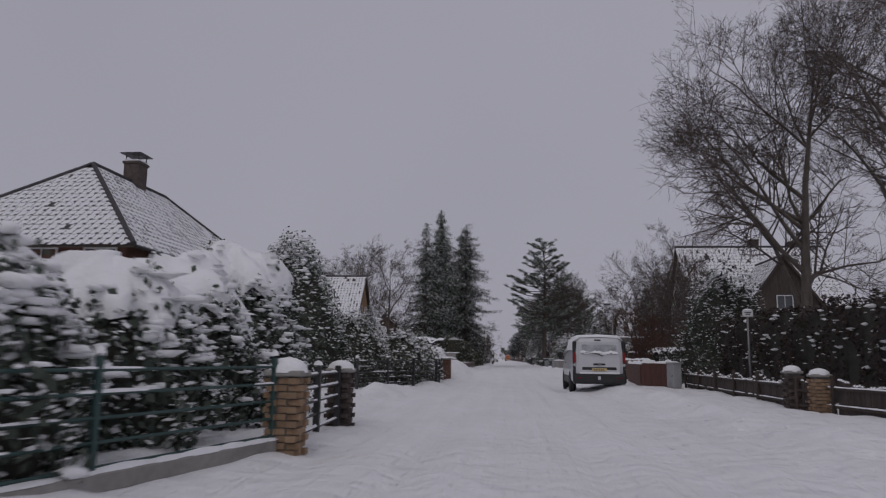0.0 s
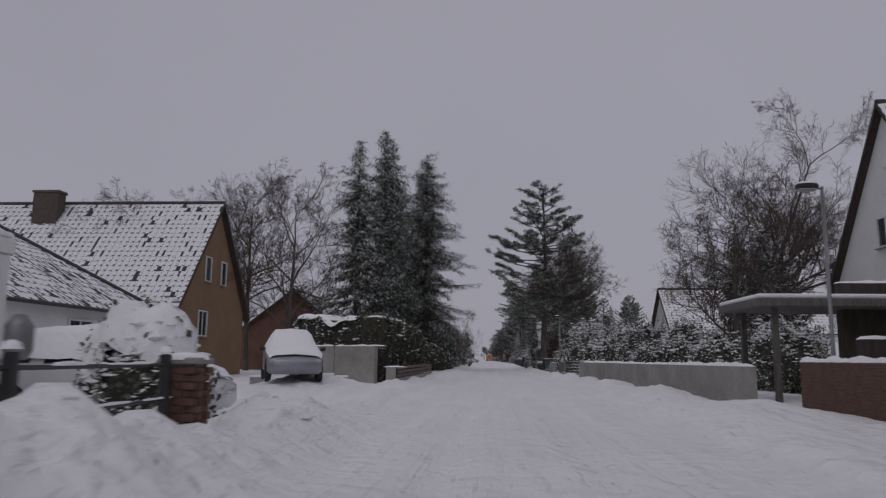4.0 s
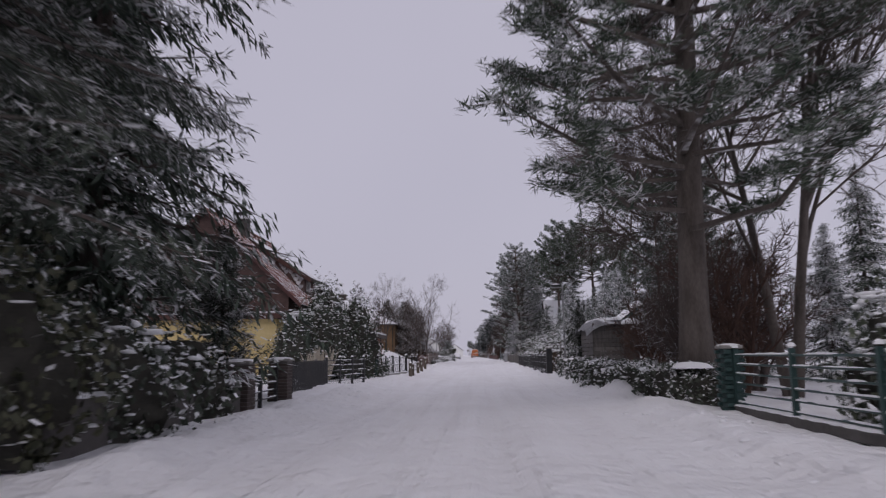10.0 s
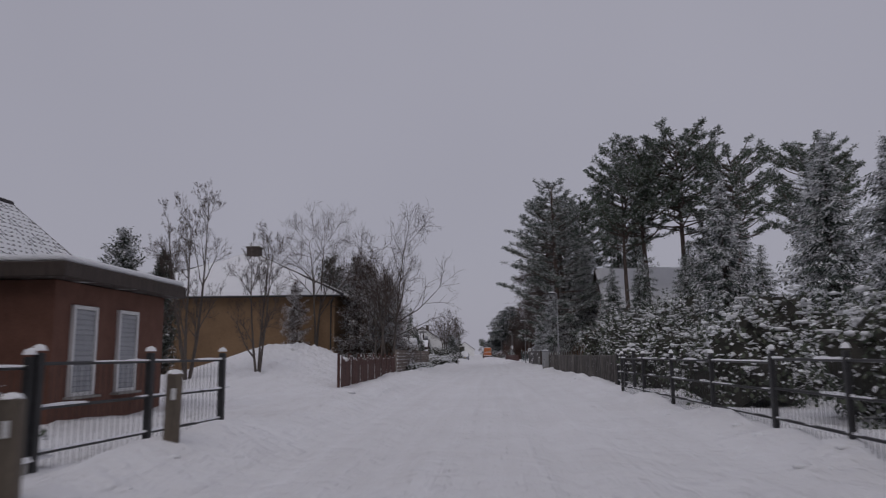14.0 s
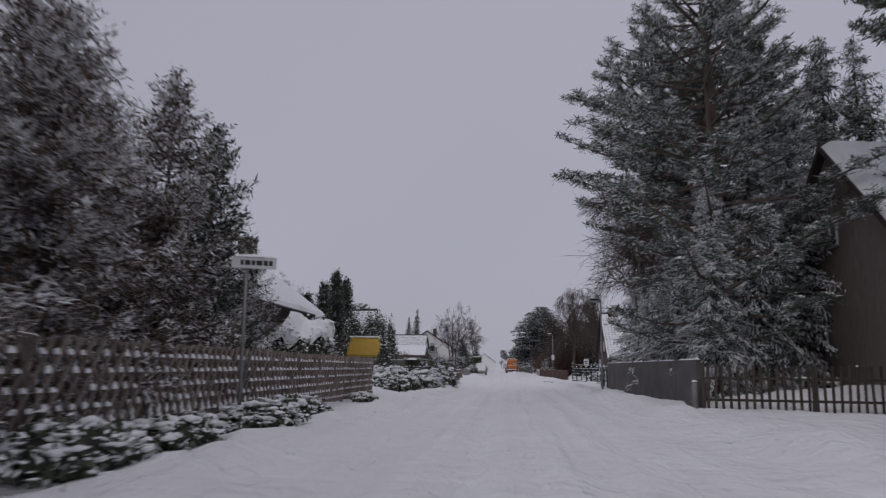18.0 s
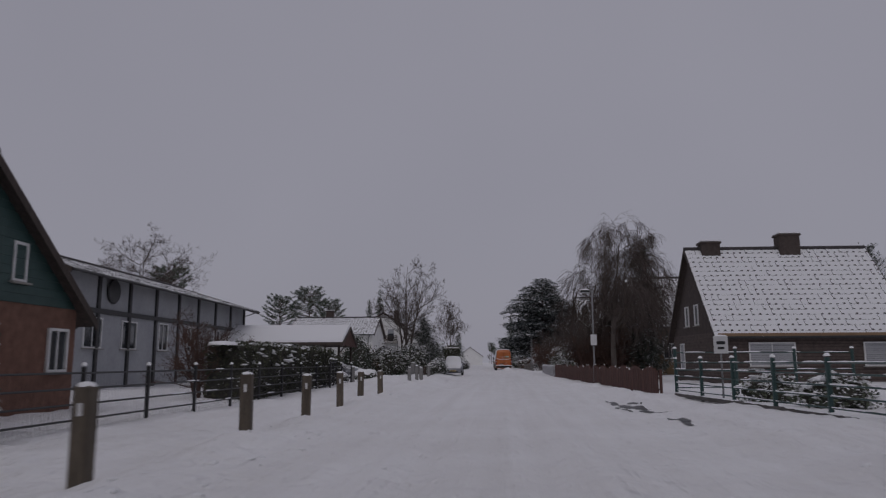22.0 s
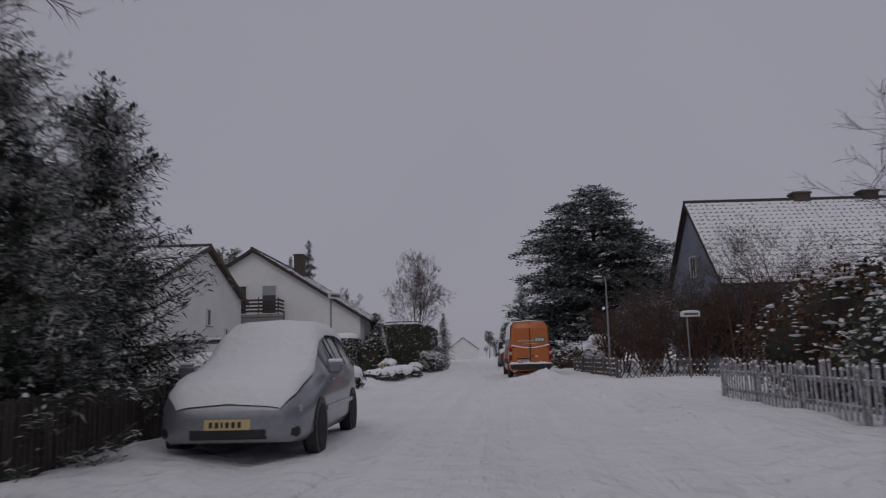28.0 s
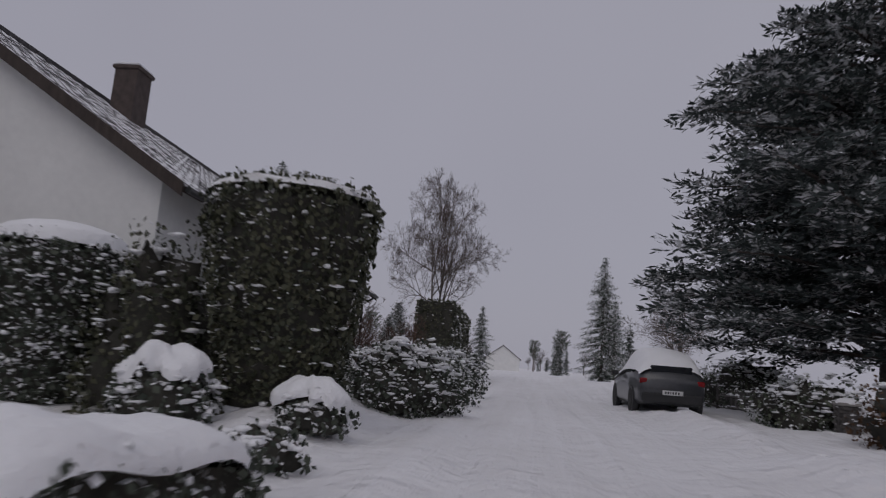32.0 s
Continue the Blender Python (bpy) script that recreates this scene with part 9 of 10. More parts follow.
rngb = np.random.default_rng(21)
for k, (ya, yb, xo, wide) in enumerate(((246.9, 244.9, 3.28, 0.14), (245.2, 242.7, 3.36, 0.24), (243.0, 240.8, 3.52, 0.22), (245.8, 244.4, 3.72, 0.08), (243.9, 242.2, 3.10, 0.07), (239.6, 238.2, 3.40, 0.12))):
    n = 18
    vs = []
    for i in range(n + 1):
        u = i / n
        y = ya + (yb - ya) * u
        w = wide * math.sin(math.pi * min(max(u, 0.03), 0.97)) ** 0.6
        xm = xo + 0.12 * u + 0.05 * math.sin(7 * u + k)
        for sg in (-1, 1):
            x = xm + sg * w * rngb.uniform(0.35, 1.0)
            vs.append((x, y + rngb.normal(0, 0.04), float(lie(x, y)) + 0.012))
    sh = Shape()
    sh.add(vs, [(2 * i, 2 * i + 1, 2 * i + 3, 2 * i + 2) for i in range(n)])
    solid("asphalt_patch", fixed(sh.mesh("asphalt_patch", ASPHALT_WET)), "strip of wet dark asphalt showing through snow", "road patch", kind="structure")

# =========== 205 to 262 m, left ===========
house("dark house with broad snowy roof and square chimney", -17.5, 221.2, 90, 14.4, 9.6, 4.8, 8.4, CONCRETE_DARK, TILE_DARK, seed=20, bare=-1, over=0.8, chimneys=((4.4, -1.0, 1.2, 0.9, 9.1, BRICK_DARK, False),),
      windows=(("my", -5.5, 1.6, 1.2, 1.3, 1, 0.0), ("my", -2.0, 1.6, 1.2, 1.3, 1, 0.0), ("my", 2.5, 1.6, 1.2, 1.3, 1, 0.0)))
for i, (x, y, r, h) in enumerate(((-4.9, 213.6, 0.9, 0.95), (-4.2, 217.8, 0.95, 0.95), (-5.6, 216.0, 1.1, 1.1), (-3.5, 219.9, 0.72, 1.0), (-7.4, 219.0, 1.0, 1.0), (-11.6, 217.6, 1.6, 2.0), (-4.9, 220.6, 0.9, 0.9))):
    shrub("garden_bush", "low garden bush sagging under snow", x, y, r, r * 1.2, h, RUSSET if i == 5 else SHRUB, 0.09, 260, 0.4 if i == 5 else 1.7, 130 + i, bumps=0.28, lump=0.15)
tree(THICKET[0], "low spray of bare twigs beside a snowy bush", -3.0, 220.3, 0.85, 4, 40, 1.3, "bare_shrub", "shrub")
beam = thing("garden_beam", "long grey timber edging beam half under snow", "timber edging", pose(0, 0, 0))
part("beam", Shape().tube([(-10.4, 213.6, 1.42), (-9.6, 216.2, 1.28), (-8.2, 220.2, 0.62)], [0.15, 0.15, 0.15], 4).mesh("beam", WOOD_GREY), beam)
part("beam_snow", Shape().tube([(-10.4, 213.6, 1.58), (-9.6, 216.2, 1.45), (-8.2, 220.2, 0.76)], [0.15, 0.17, 0.13], 8).mesh("beam_snow", SNOW, True), beam)
grove([CYP], "slim dark columnar cypress", 7, ((-13.8, 235.0, 7.1, 1.1), (-12.2, 235.4, 7.4, 1.0), (-14.8, 234.0, 6.2, 1.2), (-10.3, 224.0, 6.5, 0.95)), "cypress", "cypress")
for i, (x, y, r, h) in enumerate(((-9.4, 231.2, 1.0, 4.7), (-9.2, 233.4, 0.9, 4.7), (-8.8, 235.6, 0.62, 4.5), (-10.8, 231.4, 1.0, 4.8))):
    shrub("thuja", "dark oval thuja with flecks of snow", x, y, r, r, h, THUJA, 0.12, 240, 0.4, 140 + i, category="thuja", grow=-0.4)
shrub("thuja", "slim dark thuja in front of a play box", -7.0, 222.4, 0.42, 0.42, 2.9, THUJA, 0.10, 300, 0.5, 144, category="thuja", grow=-0.4)
grove([THICKET[0]], "bare reddish garden shrub below a roof", 4, ((-10.6, 216.6, 3.0, 1.2), (-11.6, 219.4, 3.4, 1.2), (-10.2, 221.4, 2.8, 1.1)), "bare_shrub", "shrub")
slide = thing("play_box", "bright yellow plastic play box in a garden", "play equipment", on(-9.1, 227.6, 4))
part("box", Shape().box((0, 0, 2.25), (2.3, 1.5, 1.2), 0.12, top=0.78).mesh("box", YELLOW_PAINT), slide)
for sx in (-0.9, 0.9):
    for sy in (-0.5, 0.5):
        part("leg", Shape().box((sx, sy, 0.8), (0.1, 0.1, 1.75), 0.02).mesh("leg", WOOD_GREY), slide)
part("snow_cap", Shape().box((0, 0, 2.89), (1.9, 1.25, 0.1), 0.045).mesh("snow_cap", SNOW, True), slide)
board_fence = thing("board_fence", "grey fence of two wide weathered boards with snow", "fence", pose(-6.5, 227.2, 0.1, 0, 0, 183.5))
for z in (0.92, 1.32):
    for k in range(4):
        bd = part("board", Shape().box((1.0 + 2.0 * k, 0.03 + 0.006 * (k % 2), z), (1.99, 0.045, 0.30), 0.012).mesh("board", WOOD_GREY), board_fence)
        part("rail_snow", snow_ridge(1.95, z + 0.15, 0.06, 0.04, 60 + k, 0.1, y=0.03), bd, "", pose(2.0 * k + 0.02, 0, 0))
for k in range(5):
    part("post", Shape().box((2.0 * k, -0.04, 0.75), (0.1, 0.09, 1.6), 0.012).mesh("post", WOOD_DARK), board_fence)
rail_fence("dark wire fence with slim posts", (-8.4, 230.6), (-7.5, 234.9), 1.05, 2.2, 4, METAL_DARK, mesh=True, seed=41, post=0.07, snow=0.12)
rail_fence("dark wire fence with slim posts", (-7.5, 234.9), (-7.4, 262.0), 1.05, 2.5, 4, METAL_DARK, mesh=True, seed=42, post=0.07, snow=0.12)
for i, y in enumerate((231.4, 236.0, 239.7, 243.5, 247.2, 251.8)):
    bollard("square wooden roadside bollard with a pale reflector", (-4.0, -4.0, -4.0, -4.08, -4.22, -4.3)[i], y, 1.0, 0.18, 4 * i, 1.2 * ((-1) ** i), group="bollards along the verge")
house("dark green boarded house with brick base", -14.9, 238.4, 0, 8.6, 7.6, 2.55, 5.5, BRICK_RED, TILE_DARK, seed=21, bare=0.02, gable_mat=METAL_GREEN, windows=(("px", 3.05, 1.0, 0.8, 1.05, 1, 0.0), ("px", 1.4, 3.0, 0.5, 0.9, 0, 0.0)))
bighouse = house("pale grey timber-framed house with low overhanging roof", -23.4, 266.0, 90, 25.0, 10.6, 5.3, 6.9, RENDER_GREY, TILE_DARK, seed=22, bare=0.05, over=0.9, verge=0.6,
                 windows=(("my", -9.5, 1.9, 1.6, 1.4, 1, 0.0), ("my", -6.0, 1.9, 1.6, 1.4, 1, 0.0), ("my", -2.0, 1.9, 1.2, 1.5, 1, 0.0), ("my", 2.0, 1.9, 1.2, 1.5, 1, 0.0), ("my", 6.5, 1.9, 1.2, 1.5, 1, 0.0)))
for k in range(9):
    part("timber_post", Shape().box((-12.2 + 3.05 * k, -5.34, 2.6), (0.24, 0.12, 5.3), 0.015).mesh("timber_post", METAL_DARK), bighouse)
part("timber_beam", Shape().box((0, -5.36, 3.6), (24.8, 0.12, 0.22), 0.015).mesh("timber_beam", METAL_DARK), bighouse)
part("wall_disc", Shape().lathe((0, 0, 0), [(0.55, -0.05), (0.6, 0.0), (0.55, 0.05)], 20).mesh("wall_disc", METAL_DARK), bighouse, "", pose(-7.9, -5.4, 4.6, 90, 0, 0))
grove([BAR[2], BAR[0]], B_LAB, 12, ((-39.0, 306.0, 16.0, 1.1), (-33.0, 298.0, 12.0, 1.0)), "bare_tree", "tree")
grove(THICKET, "bare red-brown garden shrub", 4, ((-9.4, 247.4, 3.2, 1.1), (-10.4, 250.2, 3.0, 1.1)), "bare_shrub", "shrub")
shrub("snow_ball_bush", "round clipped bush with a white snow cap", -9.0, 252.0, 0.8, 0.8, 1.7, HEDGE_SNOW, 0.09, 240, 0.8, 150, shell=(0.6, 0.12))
hedge("hedge", "clipped dark hedge with snow along its top", (-8.5, 247.0), (-8.3, 259.0), 1.3, 1.85, HEDGE, 0.09, 230, 0.07, 22)
hedge("hedge", "clipped dark hedge with snow along its top", (-8.6, 259.8), (-8.5, 262.6), 1.3, 1.45, HEDGE, 0.09, 230, 0.09, 23)
rail_fence("low wire fence over a snow bank", (-6.9, 255.0), (-7.6, 259.6), 1.2, 2.2, 4, METAL_DARK, seed=43, post=0.07, snow=0.12)

# =========== 262 to 300 m, left ===========
cp = thing("carport", "open timber carport with gabled snowy roof", "carport", pose(-14.0, 276.4, 0.02))
for x in (-4.0, 0.0, 4.0):
    for y in (-2.6, 2.6):
        part("post", Shape().box((x, y, 1.2), (0.16, 0.16, 2.5), 0.015).mesh("post", WOOD_DARK), cp)
        part("brace", Shape().tube([(x, y, 1.8), (x + 0.5, y, 2.4)], 0.05, 6).mesh("brace", WOOD_DARK), cp)
for sg in (-1, 1):
    sl = Shape()
    sl.add([(-4.7, sg * 3.3, 2.35), (4.4, sg * 3.3, 2.35), (4.4, 0, 3.55), (-4.7, 0, 3.55), (-4.7, sg * 3.3, 2.55), (4.4, sg * 3.3, 2.55), (4.4, 0, 3.75), (-4.7, 0, 3.75)],
           [(0, 1, 2, 3), (4, 5, 6, 7), (0, 1, 5, 4), (1, 2, 6, 5), (2, 3, 7, 6), (3, 0, 4, 7)])
    r_ = part("roof", fixed(sl.mesh("roof", WOOD_DARK)), cp)
    sn = Shape()
    sn.add([(-4.65, sg * 3.25, 2.56), (4.35, sg * 3.25, 2.56), (4.35, 0, 3.76), (-4.65, 0, 3.76), (-4.6, sg * 3.15, 2.72), (4.3, sg * 3.15, 2.72), (4.3, 0, 3.9), (-4.6, 0, 3.9)],
           [(0, 1, 2, 3), (4, 5, 6, 7), (0, 1, 5, 4), (1, 2, 6, 5), (2, 3, 7, 6), (3, 0, 4, 7)])
    part("roof_snow", fixed(sn.mesh("roof_snow", ROOF_SNOW)), r_)
part("gable_board", fixed(Shape().prism([(-3.3, 2.35), (3.3, 2.35), (0, 3.6)], 0, 4.15, 4.3).mesh("gable_board", WOOD_RED)), cp)
part("back_wall", Shape().box((-4.2, 0, 1.2), (0.1, 5.6, 2.4), 0.01).mesh("back_wall", WOOD_DARK), cp)
generic_car("silver hatchback parked in front of a carport", -10.9, 275.6, 75, PAINT_SILVER, 0.08)
generic_car("grey car parked under a carport", -15.4, 276.0, 80, PAINT_SILVER, 0.0)
generic_car("mustard yellow car parked under a carport", -16.8, 273.2, 80, surface("mustard_car_paint", (0.30, 0.23, 0.05), (0.36, 0.28, 0.07), scale=2, rough=0.35, bump=0.0, coat=0.4), 0.02, H=1.6)
for i, (x, y) in enumerate(((-4.58, 266.0), (-4.28, 267.7), (-4.16, 270.2), (-4.5, 275.0), (-4.1, 278.4), (-7.4, 263.4), (-9.4, 264.6))):
    bollard("pale square stone post standing in the snow", x, y, 0.92, 0.2, 3 * i, 0, STONE, "stone posts", False)
bollard("pale stone gate post with a rounded top", -5.75, 284.9, 1.05, 0.34, 0, 0.0, STONE, "stone gate posts", False, True)
for i, (x, y, r, h) in enumerate(((-9.2, 269.0, 0.7, 0.6), (-8.0, 271.2, 0.7, 0.6), (-7.2, 267.6, 0.6, 0.5), (-9.8, 272.4, 0.6, 0.5))):
    shrub("low_shrub", "low shrub almost buried in snow", x, y, r, r, h, SHRUB, 0.09, 240, 0.8, 155 + i, shell=(0.35, 0.1))
shrub("dark_conifer_bush", "dark conifer bush beside a carport", -10.2, 283.4, 1.3, 1.3, 3.4, THUJA, 0.12, 240, 0.2, 160, grow=-0.4, category="conifer")
for i, (x, y, r, h) in enumerate(((-7.6, 288.0, 1.6, 2.3), (-5.9, 288.4, 1.3, 2.4), (-8.6, 289.4, 1.7, 2.6), (-10.6, 286.4, 1.7, 2.5), (-12.6, 283.6, 1.4, 2.2), (-6.2, 291.6, 1.4, 2.6))):
    shrub("garden_bush", "thick evergreen garden bush dusted with snow", x, y, r, r, h, BROWN_LEAF if i == 3 else SHRUB, 0.10, 250, 0.5, 165 + i, bumps=0.25)
shrub("snowy_bush", "round bush thickly coated in snow beside a fence", -3.75, 286.2, 0.85, 0.85, 1.15, HEDGE_SNOW, 0.09, 320, 2.0, 187, lump=0.09)
tree(BUSHY_NEAR, "dark spreading conifer beside the road", -4.9, 290.4, 4.7, 6, 0, 0.9, "dark_conifer", "conifer")
tree(BUSHY_NEAR, "dark spreading conifer beside the road", -5.4, 293.6, 5.4, 6, 120, 1.0, "dark_conifer", "conifer")
tree(BAR_TALL, "tall leafless tree with many upright stems", -6.7, 290.6, 12.4, 14, 0, 1.0, "bare_tree")
silver = silver_car(-2.52, 293.4, 0)
silver.scale = (1.05, 1.05, 1.05)
picket_fence("black wooden picket fence under a bush", (-6.1, 286.0), (-4.6, 286.0), 0.8, 0.12, 0.09, WOOD_DARK, bay=1.5, snow=0.3, seed=11)
picket_fence("black wooden picket fence half hidden by bushes", (-4.15, 286.8), (-4.5, 303.6), 0.85, 0.12, 0.09, WOOD_DARK, bay=2.4, snow=0.25, pointed=True, seed=9)
hedge("hedge", "loose dark hedge with heavy snow on top", (-5.3, 297.2), (-5.2, 305.0), 1.1, 1.15, HEDGE_SNOW, 0.10, 240, 0.14, 25, rough=0.2)

# =========== 278 to 345 m, right ===========
picket_fence("grey weathered picket fence crusted with snow", (6.7, 301.0), (5.2, 279.2), 0.86, 0.2, 0.078, surface("snow_crusted_wood", (0.05, 0.045, 0.042), (0.66, 0.66, 0.69), scale=9, rough=0.9, bump=0.4), bay=2.5, snow=0.95, pointed=False, seed=10, wobble=0.04, ragged=1.5, thick=0.022)
grove(THICKET, "tall thicket of bare brown shrub", 4, ((8.4, 284.0, 4.6, 1.0), (8.8, 288.0, 4.8, 1.0), (9.4, 292.0, 4.8, 1.0), (9.8, 296.0, 4.6, 1.0), (11.6, 287.0, 5.6, 1.0), (12.4, 294.0, 5.8, 1.0), (10.6, 283.6, 5.0, 1.0), (13.6, 286.0, 6.0, 1.0)), "bare_shrub", "shrub")
grove([THICKET[0]], "dense brown thicket of a garden edge", 4, ((9.6, 290.0, 4.4, 1.1), (10.6, 291.6, 4.8, 1.1), (8.9, 286.2, 3.8, 1.1), (11.6, 290.6, 5.2, 1.1), (9.8, 286.4, 4.4, 1.1)), "bare_shrub", "shrub")
grove([BAR_SLIM], "slanting bare garden shrub with long snowy stems", 10, ((8.0, 287.4, 5.4, 1.2), (9.6, 295.4, 6.4, 1.2), (9.0, 290.8, 5.2, 1.3)), "bare_shrub", "shrub")
tree(BUSHY, "dark conifer above a brown thicket", 11.9, 292.6, 8.8, 6, 40, 0.62, "dark_conifer", "conifer")
tree(BUSHY, "dark conifer above a brown thicket", 9.9, 292.8, 6.4, 6, 110, 0.55, "dark_conifer", "conifer")
for i, (x, y, r, h) in enumerate(((8.8, 299.0, 1.7, 2.8), (10.6, 301.0, 1.8, 3.2), (7.0, 285.0, 0.9, 1.2), (7.4, 290.0, 0.9, 1.3), (8.2, 288.4, 1.2, 2.0), (8.0, 292.2, 1.2, 2.0), (8.4, 295.6, 1.2, 2.2))):
    shrub("garden_bush", "evergreen bush with reddish twigs and snow", x, y, r, r, h, BROWN_LEAF if i < 2 else SHRUB, 0.11, 230, 0.5, 175 + i, bumps=0.25)
house("blue-grey gabled house with steep snow-flecked roof", 21.4, 325.2, 0, 14.6, 9.4, 5.0, 9.9, surface("blue_render", (0.17, 0.20, 0.25), (0.23, 0.26, 0.31), scale=1, rough=0.9, bump=0.15), TILE_DARK, seed=23, bare=0.0,
      windows=(("mx", 0.0, 5.4, 1.0, 1.3, 1, 0.0), ("mx", -1.6, 1.6, 1.1, 1.3, 1, 0.0)), chimneys=((-0.6, 0.2, 1.0, 0.8, 10.4, BRICK_DARK, False), (3.4, 0.2, 1.0, 0.8, 10.4, BRICK_DARK, False)))
lattice_fence("weathered lattice fence beside a side street", (6.9, 313.6), (15.0, 311.6), 0.85, WOOD_GREY, 0.6, seed=7, lump=0.7)
lattice_fence("weathered lattice fence along the verge", (6.9, 313.8), (6.7, 324.0), 0.85, WOOD_GREY, 0.6, seed=8, lump=0.7)
street_sign("white street name board on a grey post", 9.2, 311.4, 2.7, -8, 0.75, 0.2)
street_lamp("grey street lamp with flat lantern, snow on top", 6.85, 315.2, 4.5, 180)
grove(THICKET, "tall thicket of bare red-brown shrub", 4, ((8.6, 315.6, 3.6, 1.1), (9.6, 318.0, 4.6, 1.0), (8.6, 320.4, 4.4, 1.0), (10.6, 322.6, 5.0, 1.0), (9.0, 324.6, 4.6, 1.0), (11.4, 317.0, 5.4, 1.0), (12.0, 327.0, 5.0, 1.0)), "bare_shrub", "shrub")
grove([THICKET[0]], "tall thicket of bare red-brown shrub", 4, ((10.8, 315.2, 4.4, 1.1), (12.4, 314.6, 5.0, 1.1), (14.2, 314.6, 5.2, 1.1), (13.2, 317.4, 5.6, 1.1)), "bare_shrub", "shrub")
grove([BAR_SLIM], "slim bare shrub with long stems", 10, ((10.0, 316.4, 5.8, 1.2), (13.6, 315.8, 7.0, 1.2), (15.4, 316.4, 7.4, 1.1)), "bare_shrub", "shrub")
orange = orange_van(3.5, 320.0, 180, 0.12)
orange.scale = (1.0, 1.0, 0.975)
generic_car("white van-like car behind a bush, snowed in", 8.9, 328.4, 180, PAINT_WHITE, 0.12, 4.6, 1.9)
tree(CED, "broad spreading blue-green cedar with layered branches", 11.0, 339.4, 14.4, 15, 0, 1.36, "cedar", "cedar tree")
generic_car("dark hatchback parked, snow on its roof and window", 3.95, 338.2, 180, PAINT_DARK, 0.22)
for i, (x, y) in enumerate(((7.7, 337.4), (7.35, 334.4))):
    pillar("low stone gate pillar with a slab of snow", x, y, 0.36, 0.75, CONCRETE_DARK, CONCRETE_DARK, 0.12)
picket_fence("pale picket fence along the verge", (7.75, 337.8), (6.0, 350.0), 0.75, 0.13, 0.06, WOOD_GREY, bay=2.4, snow=0.4, seed=11)
for i, (x, y, r, h) in enumerate(((7.6, 331.5, 1.2, 1.4), (7.2, 336.0, 1.3, 1.2), (8.0, 343.0, 1.5, 1.6), (7.0, 348.0, 1.4, 1.5))):
    shrub("garden_bush", "snowy garden bush with brown twigs", x, y, r, r, h, BROWN_LEAF if i == 0 else SHRUB, 0.10, 230, 0.9, 180 + i, bumps=0.28)

# =========== 300 to 350 m, left ===========
street_sign("white street name board on a slim grey post", -4.0, 306.1, 3.1, 58, 0.6, 0.2)
hedge("hedge", "low rounded hedge under a thick quilt of snow", (-4.15, 304.6), (-3.85, 308.9), 1.0, 0.58, HEDGE_SNOW, 0.07, 420, 0.28, 26, snow_lumps=0.3)
hedge("hedge", "low rounded hedge under a thick quilt of snow", (-3.75, 314.7), (-2.5, 322.8), 0.95, 0.40, HEDGE_SNOW, 0.07, 420, 0.22, 27, snow_lumps=0.3)
shrub("low_shrub", "low round bush under snow at a hedge end", -2.45, 323.9, 0.4, 0.4, 0.42, HEDGE_SNOW, 0.08, 260, 1.5, 190)
generic_car("bright red car parked in a drive under snow", -7.6, 312.0, 80, PAINT_RED, 0.17)
mp = thing("marker_post", "thin grey post with a yellow plate", "post", on(-3.45, 316.2))
part("post", Shape().box((0, 0, 0.35), (0.06, 0.06, 0.75), 0.008).mesh("post", METAL_GREY), mp)
part("plate", Shape().box((0.05, -0.02, 0.6), (0.08, 0.03, 0.22), 0.005).mesh("plate", YELLOW_PAINT), mp)
house("white rendered house with dark bargeboards and snowy tile roof", -17.9, 318.7, 0, 10.4, 12.2, 4.75, 7.0, RENDER_WHITE, TILE_DARK, seed=24, bare=0.03, trim=WOOD_DARK, over=0.5, verge=0.3,
      windows=(("px", 0.6, 3.0, 0.55, 0.9, 0, 0.0), ("px", 3.4, 2.2, 0.5, 0.8, 0, 0.0), ("px", -3.0, 1.2, 1.2, 1.3, 1, 1.0)), chimneys=((-1.2, 0.3, 1.0, 0.75, 8.0, BRICK_DARK, False),))
w2 = house("white rendered house with balcony and snowy tile roof", -13.2, 338.0, 90, 18.4, 14.0, 3.95, 8.35, RENDER_WHITE, TILE_DARK, seed=25, bare=0.05, trim=WOOD_DARK, over=0.5,
           windows=(("mx", -0.8, 4.15, 0.95, 1.9, 0, 0.0), ("mx", 1.1, 4.15, 1.0, 1.9, 0, 0.35), ("mx", 0.2, 0.9, 1.7, 1.9, 0, 1.0), ("mx", 3.9, 0.9, 1.9, 1.9, 0, 1.0)), chimneys=((-0.4, -1.1, 0.9, 0.75, 9.25, BRICK_DARK, False),))
bal = part("balcony", Shape().box((-9.85, -0.1, 4.0), (1.3, 3.9, 0.16), 0.015).mesh("balcony", CONCRETE), w2)
for k in range(4):
    part("balcony_rail", Shape().box((-10.48, -0.1, 4.27 + 0.23 * k), (0.04, 3.9, 0.13), 0.01).mesh("balcony_rail", WOOD_DARK), bal)
    for sy in (-2.05, 1.85):
        part("balcony_rail", Shape().box((-9.85, sy, 4.27 + 0.23 * k), (1.28, 0.04, 0.13), 0.01).mesh("balcony_rail", WOOD_DARK), bal)
for sy in (-2.0, -0.75, 0.55, 1.8):
    part("balcony_post", Shape().box((-10.44, sy, 4.6), (0.06, 0.06, 1.1), 0.01).mesh("balcony_post", WOOD_DARK), bal)
part("downpipe", Shape().tube([(-9.3, -2.1, 4.3), (-9.3, -2.1, 0.1)], 0.05, 7).mesh("downpipe", METAL_GREY), w2)
lamp_post = thing("garden_lamp", "black garden lamp post with a small lantern", "lamp", on(-7.0, 323.2))
